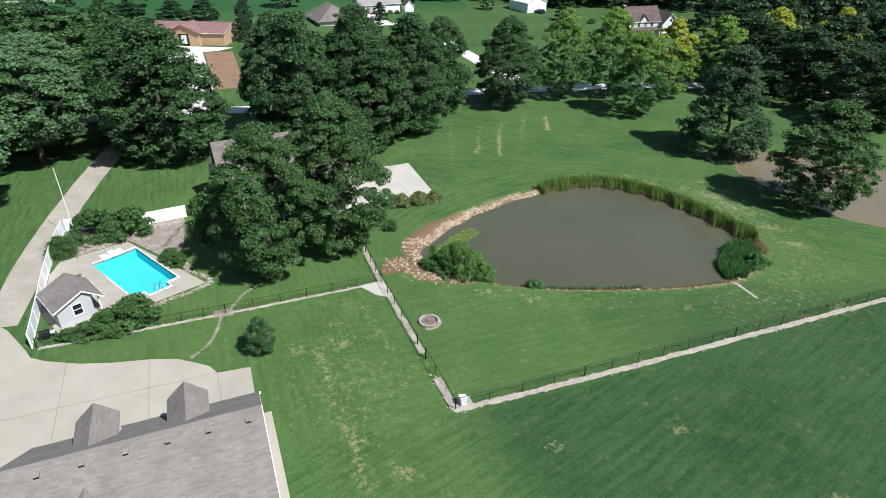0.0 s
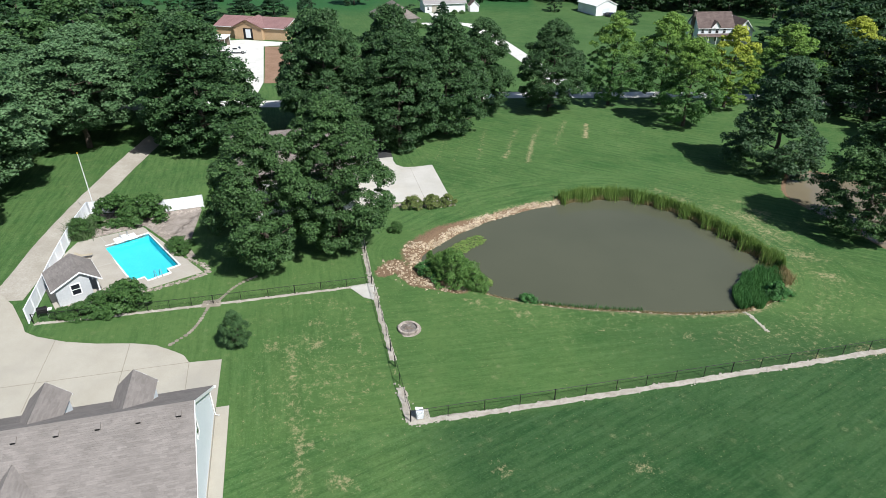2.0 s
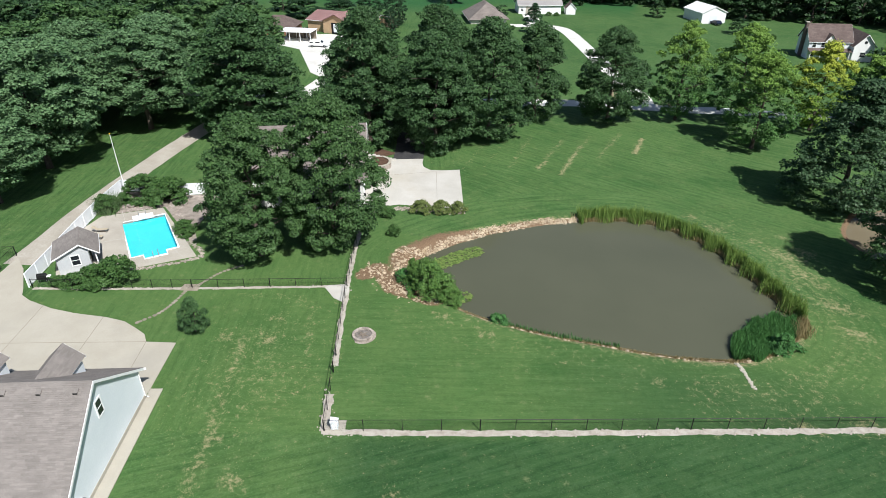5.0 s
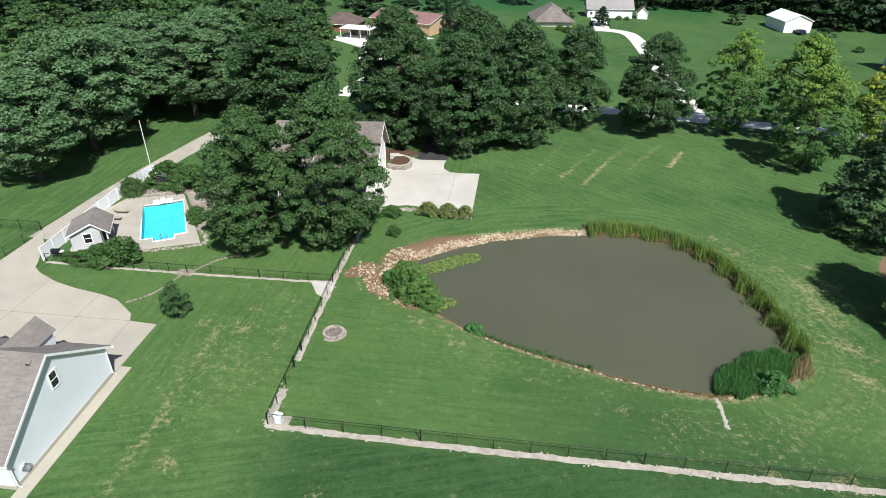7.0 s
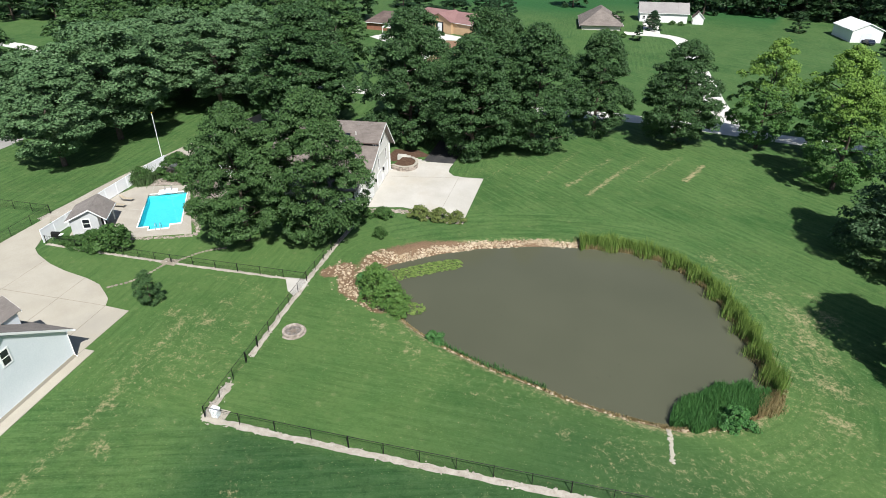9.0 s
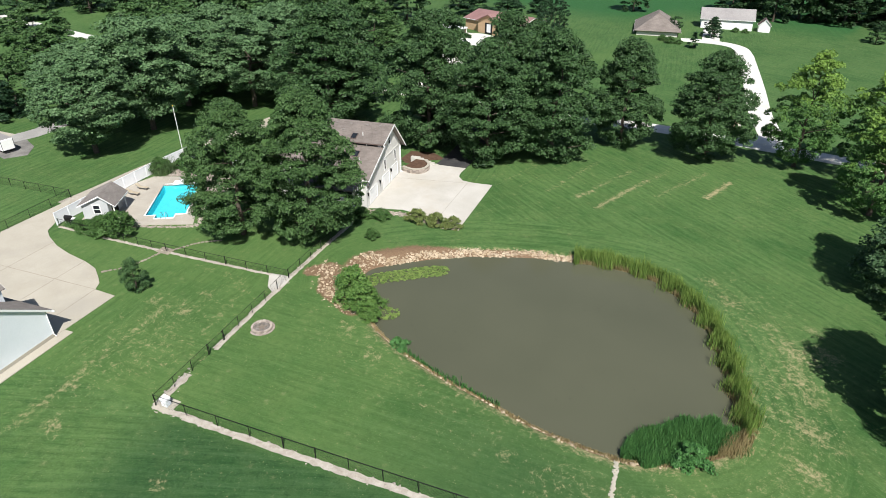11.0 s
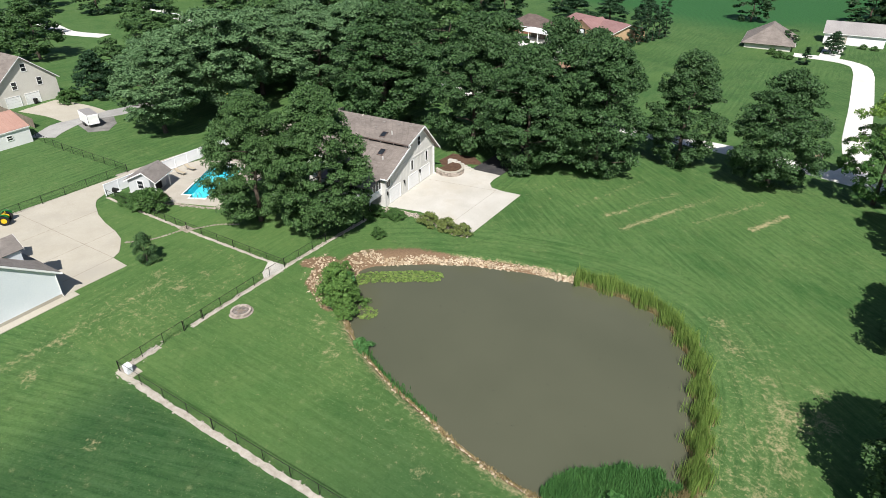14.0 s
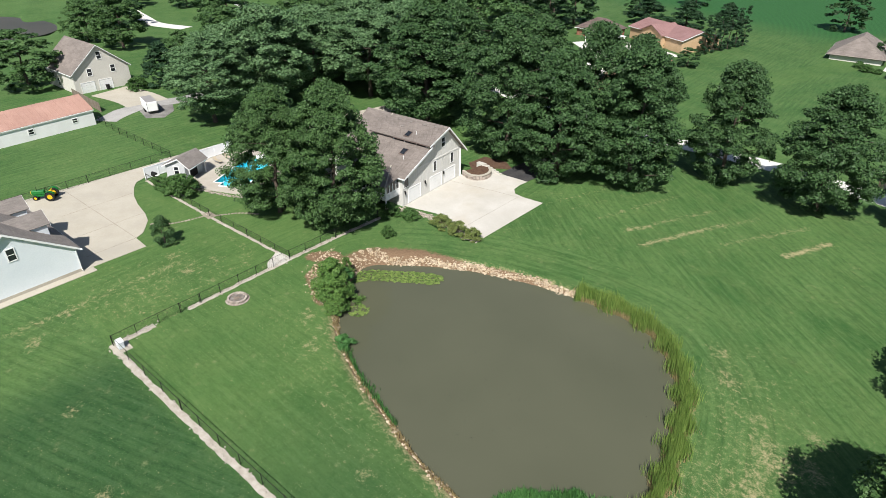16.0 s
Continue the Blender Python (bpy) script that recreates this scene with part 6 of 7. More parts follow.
def lily_pads():
    rng = np.random.RandomState(33)
    v, f = [], []
    cx, cy = rng.uniform(-3, 7, 9000), rng.uniform(62.5, 77, 9000)
    band = line_distance(cx, cy, ((-1.2, 66.6), (-0.6, 68.6), (0.9, 70.6), (2.2, 72.6), (3.7, 74.4)))
    keep = ((band < 1.2) & (inside_distance(cx, cy, SHORE) < -0.1)) | ((np.hypot(cx - 5.4, cy - 64.2) < 1.2) & (rng.rand(9000) < 0.5))
    spots = list(zip(cx[keep], cy[keep]))[:1050]
    for x, y in spots:
        r, a0, t = rng.uniform(0.07, 0.2), rng.rand() * 6.28, rng.uniform(0.015, 0.06)
        tx, ty = rng.uniform(-0.12, 0.12, 2)
        i = len(v)
        v.append((x, y, WATER + t))
        for k in range(9):
            a = a0 + 0.25 + k * (6.28 - 0.5) / 8
            v.append((x + r * math.cos(a), y + r * math.sin(a), WATER + t + r * (tx * math.cos(a) + ty * math.sin(a))))
        f += [(i, i + 1 + k, i + 2 + k) for k in range(8)]
    tagged(new("lily_pads", mesh_of("lily_pads", v, f, LILY)), "raft of yellow-green lily pads on the pond", "lily pads", kind="stuff")
    v, f = [], []
    for k in range(90):
        cx, cy = ((21.5, 80.5) if k < 18 else (rng.uniform(2, 33), rng.uniform(64, 84)))
        x, y, r = cx + rng.normal() * (1.3 if k < 18 else 0), cy + rng.normal() * (2.2 if k < 18 else 0), rng.uniform(0.02, 0.07)
        i = len(v)
        for q in range(5):
            a = q * 1.257 + rng.rand()
            v.append((x + r * math.cos(a) * rng.uniform(0.5, 1.4), y + r * math.sin(a), WATER + 0.012))
        f.append(tuple(range(i, i + 5)))
    tagged(new("floating_leaves", mesh_of("floating_leaves", v, f, DARK)), "dark bits of weed floating on the pond", "pond weed", kind="stuff")


lily_pads()


# ---- stones ----
def stone_shapes(n, seed, flat=0.55):
    out = []
    for i in range(n):
        rng = random.Random(seed + i)
        bm = bmesh.new()
        bmesh.ops.create_icosphere(bm, subdivisions=1, radius=1.0)
        for v in bm.verts:
            v.co *= rng.uniform(0.72, 1.18)
            v.co.z *= flat
        me = bpy.data.meshes.new("stone")
        bm.to_mesh(me)
        bm.free()
        out.append(me)
    return out


def stone_field(name, spots, sizes, material, label, category, seed, parent_count=0):
    """Loose stones: the first ones are separate pieces, the rest one mesh."""
    rng = np.random.RandomState(seed)
    shapes = stone_shapes(6, seed)
    for me in shapes:
        me.materials.append(material)
    e = thing(name, pose(0, 0, 0), label, category, kind="structure")
    co = [np.array([tuple(v.co) for v in me.vertices]) for me in shapes]
    fa = [[tuple(p.vertices) for p in me.polygons] for me in shapes]
    V, F, base = [], [], 0
    for i, ((x, y), s) in enumerate(zip(spots, sizes)):
        z = max(z_at(x, y), WATER - 0.1) + s * 0.12
        k, a = i % 6, rng.rand() * 6.28
        if i < parent_count:
            ob = new("stone", shapes[k])
            ob.parent = e
            ob.matrix_world = Matrix.LocRotScale((x, y, z), Euler((0, 0, a)), (s, s * rng.uniform(0.65, 1.0), s))
        else:
            c = co[k] * s
            r = np.stack([c[:, 0] * math.cos(a) - c[:, 1] * math.sin(a) + x, c[:, 0] * math.sin(a) + c[:, 1] * math.cos(a) + y, c[:, 2] + z], 1)
            V += r.tolist()
            F += [tuple(q + base for q in p) for p in fa[k]]
            base += len(c)
    if V:
        tagged(part("stones", mesh_of("stones", V, F, material), None, e), kind="stuff")
    return e


def bank_spots(count, seed):
    rng = np.random.RandomState(seed)
    pts, out = np.array(SHORE), []
    c = np.array((19, 74))
    while len(out) < count:
        i = rng.uniform(-1.4, 6.4) * 6
        k = int(math.floor(i)) % len(pts)
        p, q = pts[k], pts[(k + 1) % len(pts)]
        d = q - p
        nrm = np.array((-d[1], d[0])) / (np.linalg.norm(d) + 1e-9)
        if np.dot(nrm, p - c) < 0:
            nrm = -nrm
        reach = 2.2 if i < 3 else 1.2 if i < 26 else 0.9
        spread = rng.rand() * reach if i < 4 else min(max(rng.normal(0.36, 0.25), -0.1), reach)
        s = p + d * (i - math.floor(i)) + nrm * (spread + 0.2 * math.sin(i * 0.7))
        out.append((s[0], s[1]))
    return out


r7 = np.random.RandomState(7)
stone_field("stone_bank", bank_spots(2300, 8), np.abs(r7.normal(0.055, 0.06, 2300)) + 0.04, STONE, "bank of tumbled pale limestone above the pond", "stones", 40, 280)
sp = [(p[0] + r7.normal() * 0.8, p[1] + r7.normal() * 0.6) for p in smooth_line(WEST_BANK, 0.12) for _ in range(4)]
sp = [p for p in sp if inside_distance(np.array([p[0]]), np.array([p[1]]), SHORE)[0] > 0.1]
stone_field("stone_bank", sp, np.abs(r7.normal(0.06, 0.06, len(sp))) + 0.04, STONE, "scattered pale limestone on bare soil by the fence", "stones", 45, 60)
sp = along_shore(18.8, 28.6, 0.25, 500, 9, 0.25)
stone_field("stone_edge", [(p[0], p[1]) for p in sp], np.abs(r7.normal(0.08, 0.05, 500)) + 0.04, STONE, "pale stones along the pond's south edge", "stones", 50, 120)
SPILL = [(34.0, 61.9), (34.6, 60.6), (35.4, 58.3)]
line = smooth_line(SPILL, 0.1)
sp = [(p[0] + r7.normal() * 0.08, p[1] + r7.normal() * 0.08) for p in line for _ in range(5)]
stone_field("stone_spillway", sp, np.abs(r7.normal(0.05, 0.03, len(sp))) + 0.04, CONCRETE, "narrow stone spillway running down from the pond", "stones", 60, 60)
RIVER_BED = [(-46.2, 66.6), (-44.5, 64.9), (-39.9, 69.2), (-33.6, 64.9), (-31.2, 63.2), (-30.2, 62.2), (-29.6, 62.9), (-31.6, 65.0), (-34.0, 66.4), (-36.8, 69.0), (-38.2, 72.0), (-36.6, 73.2), (-34.8, 75.0), (-35.4, 75.8), (-39.2, 73.4), (-44.4, 72.4), (-48.8, 71.0)]
single("stone_bed", draped(RIVER_BED, 0.035), RIVER, "bed of rounded river stones beside the pool", "stones", kind="structure")
cx, cy = r7.uniform(-48, -29.5, 4500), r7.uniform(62, 78, 4500)
keep = inside_distance(cx, cy, RIVER_BED) < -0.05
pts = list(zip(cx[keep], cy[keep]))
stone_field("river_stones", pts, np.abs(r7.normal(0.08, 0.03, len(pts))) + 0.06, RIVER, "rounded tan and grey river stones", "stones", 70, 100)
edge = smooth_line([(-30.2, 62.2), (-26.6, 59.5), (-31.5, 54.5), (-33.6, 52.6)], 0.12)
pts = [(p[0] + r7.normal() * 0.16, p[1] + r7.normal() * 0.16) for p in edge for _ in range(3)]
stone_field("stone_border", pts, np.abs(r7.normal(0.07, 0.03, len(pts))) + 0.05, RIVER, "stone border along the pool deck", "stones", 80, 60)
bed = smooth_line([(-13.6, 78.0), (-9.6, 81.0), (-5.2, 82.3), (-0.8, 83.5)], 0.12)
pts = [(p[0] + r7.normal() * 0.3 + 0.1, p[1] + r7.normal() * 0.35 - 0.4) for p in bed for _ in range(5)]
stone_field("stone_border", pts, np.abs(r7.normal(0.09, 0.03, len(pts))) + 0.05, RIVER, "stone-filled bed along the parking pad", "stones", 90, 60)
single("boulder", mesh_of("boulder", *(lambda me: ([tuple(Vector(v.co) * 0.75) for v in me.vertices], [tuple(p.vertices) for p in me.polygons]))(stone_shapes(1, 99)[0]), RIVER), RIVER, "grey boulder among river stones", "boulder", m=pose(-44.0, 67.4, z_at(-44, 67.4) + 0.25))


# ---- wire fences on their gravel strips ----
def strand_mesh(a, b, za, zb, h, pitch=0.16):
    """Crossed wires of a chain-link panel between two posts."""
    a, b = Vector((*a, za)), Vector((*b, zb))
    length = (b - a).length
    n = int(length / pitch)
    d = (b - a) / length
    v, f = [], []
    w = 0.0035
    rise = int(h / pitch)
    for i in range(-rise, n + 1):
        for sgn in (1, -1):
            s0, s1 = i * pitch, (i + rise) * pitch
            z0, z1 = (0.05, h) if sgn > 0 else (h, 0.05)
            c0, c1 = max(s0, 0), min(s1, length)
            if c1 - c0 < 0.02:
                continue
            t0, t1 = (c0 - s0) / (s1 - s0), (c1 - s0) / (s1 - s0)
            p, q = a + d * c0 + UP * (z0 + (z1 - z0) * t0), a + d * c1 + UP * (z0 + (z1 - z0) * t1)
            k = len(v)
            o = UP * w * 1.4
            v += [p - o, q - o, q + o, p + o]
            f.append((k, k + 1, k + 2, k + 3))
    return mesh_of("wire_mesh", v, f, IRON)


def wire_fence(pts, spacing, h, label, group="", gate_at=None, strip=True, rails=1):
    e = thing("fence", pose(0, 0, 0), label, "fence", group)
    posts = []
    for a, b in zip(pts, pts[1:]):
        a, b = np.array(a, float), np.array(b, float)
        n = max(1, round(float(np.linalg.norm(b - a)) / spacing))
        posts += [tuple(a + (b - a) * i / n) for i in range(n)]
    posts.append(tuple(pts[-1]))
    for i, p in enumerate(posts):
        z = float(land(*p))
        corner = any(math.hypot(p[0] - q[0], p[1] - q[1]) < 0.05 for q in pts) or (gate_at is not None and i in (gate_at, gate_at + 1))
        r = 0.05 if corner else 0.032
        bm = tube(bmesh.new(), [(p[0], p[1], z - 0.3), (p[0], p[1], z + h + 0.02)], r, 8)
        tube(bm, [(p[0], p[1], z + h + 0.02), (p[0], p[1], z + h + 0.09)], [r * 1.25, 0.01], 8)
        part("post", bm, IRON, e)
    for i, (a, b) in enumerate(zip(posts, posts[1:])):
        za, zb = float(land(*a)), float(land(*b))
        low = 0.0 if gate_at is None or i != gate_at else 0.05
        part("top_rail", tube(bmesh.new(), [(*a, za + h - low), (*b, zb + h - low)], 0.024, 6), IRON, e)
        for k in range(1, rails):
            part("rail", tube(bmesh.new(), [(*a, za + h * k / rails * 0.6 + 0.08), (*b, zb + h * k / rails * 0.6 + 0.08)], 0.02, 6), IRON, e)
        part("wire_mesh", strand_mesh(a, b, za, zb, h), IRON, e, "black chain-link wire")
        if gate_at is not None and i == gate_at:
            for s in (0.06, 0.94):
                q = tuple(np.array(a) + (np.array(b) - np.array(a)) * s)
                part("gate_stile", tube(bmesh.new(), [(*q, za + 0.05), (*q, za + h - 0.05)], 0.028, 6), IRON, e, "black gate frame")
    return e


CORNER, GATE = (1.1, 39.9), (-7.1, 60.2)
wire_fence([CORNER, (13.2, 44.5), (29.9, 50.9), (50.3, 58.7), (75, 68)], 3.05, 1.25, "black chain-link fence beside the mown field", "yard fences")
wire_fence([CORNER, GATE], 2.42, 1.25, "black chain-link fence with a gate", "yard fences", gate_at=3)
wire_fence([GATE, (-9.6, 67.0), (-12.0, 74.0)], 2.4, 1.25, "black chain-link fence running up to the house", "yard fences")
wire_fence([GATE, (-15.0, 56.9), (-22.9, 53.6), (-31.0, 50.4), (-39.2, 47.4)], 2.45, 1.1, "black chain-link fence between yard and pool", "yard fences")
wire_fence([(-37.4, 28.5), (-41.8, 39.5), (-46.9, 51.9), (-62.5, 45.4), (-70.8, 42.6)], 3.0, 1.3, "black chain-link fence round the neighbouring lawn", "yard fences")


def strip_run(pts, width, seed, label, stones=8, material=GRAVEL, gap=None):
    single("gravel_strip", ribbon(pts, width, 0.035, 0.1, 0.5, width * 0.16, seed), material, label, "gravel", kind="structure")
    rng = np.random.RandomState(seed)
    spots = [(p[0] + rng.normal() * width * 0.3, p[1] + rng.normal() * width * 0.3) for p in smooth_line(pts, 0.35) for _ in range(stones)]
    stone_field("edging_stones", spots, np.abs(rng.normal(0.07, 0.04, len(spots))) + 0.03, GRAVEL, "pale broken stones under a fence", "stones", seed, 60)


off = Vector((0.12, -0.33))
strip_run([(CORNER[0] + 0.0, CORNER[1] - 0.1), (13.3, 44.2), (30.0, 50.6), (50.4, 58.4), (75, 67.7)], 0.6, 301, "pale rubble strip under the wire fence", 4)
strip_run([CORNER, (-0.55, 43.9)], 0.8, 302, "pale rubble strip at the fence corner", 5)
strip_run([(-2.0, 47.6), (-4.4, 53.5), GATE], 0.6, 303, "pale concrete strip along the fence", 3)
strip_run([GATE, (-9.6, 67.0), (-12.2, 74.6)], 0.55, 304, "narrow gravel strip along the fence to the house", 3)
strip_run([(-7.4, 60.0), (-15.0, 56.8), (-22.9, 53.5), (-31.0, 50.3), (-39.0, 47.3)], 0.4, 305, "tan gravel strip along the pool fence", 2)
single("concrete_pad", draped([(-7.0, 60.6), (-9.6, 59.3), (-7.4, 57.5), (-6.2, 57.2), (-6.4, 59.2)], 0.05, 0.2, 1.0), CONCRETE_PALE, "triangular concrete pad at the fence corner", "concrete pad", kind="structure")
single("concrete_pad", draped([(1.0, 39.5), (2.8, 40.2), (2.3, 41.6), (0.5, 41.0)], 0.05, 0.2, 1.0), CONCRETE, "small concrete pad at the fence corner", "concrete pad", kind="structure")
single("concrete_pad", draped([(-23.9, 52.7), (-22.0, 53.3), (-22.5, 54.5), (-24.2, 53.9)], 0.06, 0.2, 1.0), PATHM, "stone pad under the pool fence gate", "stone pad", kind="structure")


def path():
    e = thing("stone_path", pose(0, 0, 0), "narrow path of grey stepping stones across the grass", "path", kind="structure")
    rng = random.Random(6)
    for p in smooth_line([(-23.9, 46.3), (-23.0, 48.4), (-22.9, 50.5), (-23.2, 53.0)], 0.4) + smooth_line([(-22.6, 54.6), (-22.0, 57.4), (-20.6, 59.6)], 0.4):
        z, s = float(land(*p)) + rng.uniform(-0.012, 0.012), rng.uniform(0.185, 0.23)
        loop = [(p[0] + s * math.cos(a) * rng.uniform(0.85, 1.15), p[1] + s * math.sin(a) * rng.uniform(0.85, 1.15), z - 0.05) for a in np.linspace(0, 5.4, 7)]
        part("stone", prism(bmesh.new(), loop, (0, 0, 0.085)), PATHM, e)


path()


# ---- white vinyl fence ----
def vinyl_fence():
    e = thing("vinyl_fence", pose(0, 0, 0), "tall white vinyl privacy fence along the lane", "fence")
    line = [(-39.6, 47.3), (-42.2, 53.4), (-44.5, 58.6), (-47.1, 65.0), (-49.1, 71.2)], [(-49.1, 71.2), (-44.4, 72.6), (-39.2, 73.6), (-35.0, 76.0)]
    for run in line:
        for a, b in zip(run, run[1:]):
            a, b = np.array(a), np.array(b)
            n = max(1, round(float(np.linalg.norm(b - a)) / 2.4))
            for i in range(n):
                p, q = a + (b - a) * i / n, a + (b - a) * (i + 1) / n
                zp, zq = float(land(*p)), float(land(*q))
                d = Vector((*(q - p), 0)).normalized()
                s = Vector((-d.y, d.x, 0)) * 0.025
                P, Q = Vector((*p, zp)), Vector((*q, zq))
                pan = part("panel", prism(bmesh.new(), [P - s + UP * 0.08, Q - s + UP * 0.08, Q - s + UP * 1.72, P - s + UP * 1.72], s * 2), VINYL, e)
                for z in (0.08, 1.68):
                    part("rail", prism(bmesh.new(), [P - s * 1.8 + UP * z, Q - s * 1.8 + UP * z, Q - s * 1.8 + UP * (z + 0.14), P - s * 1.8 + UP * (z + 0.14)], s * 3.6), VINYL, pan)
                part("post", a_box(-0.065, 0.065, -0.065, 0.065, -0.2, 1.85, bevel=0.015), VINYL, e).location = P
        z = float(land(*run[-1]))
        part("post", a_box(-0.065, 0.065, -0.065, 0.065, -0.2, 1.85, bevel=0.015), VINYL, e).location = (*run[-1], z)


vinyl_fence()


# ---- loose things ----
def flagpole():
    e = thing("flagpole", pose(-46.6, 69.4, z_at(-46.6, 69.4)), "slim white flagpole with no flag", "flagpole")
    part("pole", tube(bmesh.new(), [(0, 0, -0.3), (0, 0, 4), (0, 0, 9.6)], [0.06, 0.05, 0.03], 8), WHITE, e)
    b = bmesh.new()
    bmesh.ops.create_icosphere(b, subdivisions=2, radius=0.09, matrix=Matrix.Translation((0, 0, 9.68)))
    part("finial", b, YELLOWP, e, "gold ball finial")
    part("halyard", tube(bmesh.new(), [(0.09, 0, 1.2), (0.07, 0, 9.5)], 0.008, 4), WHITE, e)


def fire_pit():
    e = thing("fire_pit", pose(-1.45, 52.6, z_at(-1.45, 52.6)), "round stone fire pit with ash inside", "fire pit")
    for row in range(2):
        for i in range(18):
            a = (i + 0.5 * row) * 2 * math.pi / 18
            ob = part("stone", a_box(-0.12, 0.12, -0.155, 0.155, row * 0.17 - 0.02, row * 0.17 + 0.145, bevel=0.025), RIVER, e)
            ob.matrix_basis = pose(0.98 * math.cos(a), 0.98 * math.sin(a), 0, 0, 0, math.degrees(a))
    bm = bmesh.new()
    bmesh.ops.create_circle(bm, cap_ends=True, segments=24, radius=0.9, matrix=Matrix.Translation((0, 0, 0.09)))
    part("ash", bm, ASH, e, "dark ash and charred wood")
    bm = bmesh.new()
    for i in range(5):
        a = i * 1.3
        tube(bm, [(0.5 * math.cos(a), 0.5 * math.sin(a), 0.12), (-0.35 * math.cos(a + 0.4), -0.35 * math.sin(a + 0.4), 0.2)], 0.05, 6)
    part("logs", bm, WOODG, e, "charred logs")
    bm = bmesh.new()
    bmesh.ops.create_circle(bm, cap_ends=True, segments=26, radius=1.32, matrix=Matrix.Translation((0, 0, 0.025)))
    part("gravel_ring", bm, RIVER, e, "ring of tan gravel")


def utility_box():
    e = thing("utility_box", pose(1.75, 40.55, z_at(1.75, 40.55) + 0.05, 0, 0, 20), "pale grey electrical box on a pad by the fence", "utility box")
    part("body", a_box(-0.3, 0.3, -0.28, 0.28, 0, 0.72, bevel=0.03), SIDING, e)
    part("lid", prism(bmesh.new(), [(-0.33, -0.31, 0.7), (0.33, -0.31, 0.7), (0.33, -0.31, 0.76), (-0.33, -0.31, 0.92)], (0, 0.62, 0)), VINYL, e, "white sloping lid")
    part("door", a_box(-0.24, 0.24, -0.3, -0.28, 0.08, 0.6), VINYL, e)
    part("latch", a_box(0.14, 0.18, -0.32, -0.3, 0.3, 0.42), STEEL, e)


def lounger(x, y, rot):
    e = thing("sun_lounger", pose(x, y, z_at(x, y) + 0.06, 0, 0, rot), "tan sling sun lounger on the pool deck", "sun lounger", "sun loungers")
    for s in (-0.32, 0.32):
        part("side_rail", tube(bmesh.new(), [(-0.95, s, 0.36), (0.35, s, 0.36), (0.95, s, 0.78)], 0.025, 6), STEEL, e)
    part("seat", prism(bmesh.new(), [(-0.95, -0.3, 0.36), (0.35, -0.3, 0.36), (0.35, -0.3, 0.39), (-0.95, -0.3, 0.39)], (0, 0.6, 0)), SLING, e)
    part("backrest", prism(bmesh.new(), [(0.35, -0.3, 0.36), (0.95, -0.3, 0.78), (0.93, -0.3, 0.81), (0.35, -0.3, 0.39)], (0, 0.6, 0)), SLING, e)
    for lx in (-0.75, 0.45):
        for s in (-0.32, 0.32):
            part("leg", tube(bmesh.new(), [(lx, s, 0.36), (lx - 0.06, s, 0.0)], 0.022, 6), STEEL, e)


def wheel(parent, x, y, r, w, rim_mat, name="wheel"):
    bm = bmesh.new()
    prof = [(r * 0.55, -w / 2), (r * 0.93, -w / 2), (r, -w / 4), (r, w / 4), (r * 0.93, w / 2), (r * 0.55, w / 2)]
    n = 24
    rows = [[bm.verts.new((x + p * math.cos(6.28318 * i / n), y + q, r + p * math.sin(6.28318 * i / n))) for p, q in prof] for i in range(n)]
    for i in range(n):
        a, b = rows[i], rows[(i + 1) % n]
        for k in range(len(prof)):
            j = (k + 1) % len(prof)
            bm.faces.new((a[k], a[j], b[j], b[k]))
    t = part("tyre", bm, RUBBER, parent, "black rubber tyre")
    bm = bmesh.new()
    bmesh.ops.create_cone(bm, cap_ends=True, segments=20, radius1=r * 0.57, radius2=r * 0.57, depth=w * 0.55, matrix=Matrix.Translation((x, y, r)) @ Matrix.Rotation(math.pi / 2, 4, "X"))
    bmesh.ops.create_cone(bm, cap_ends=True, segments=12, radius1=r * 0.2, radius2=r * 0.15, depth=w * 0.8, matrix=Matrix.Translation((x, y, r)) @ Matrix.Rotation(math.pi / 2, 4, "X"))
    part("rim", bm, rim_mat, t)


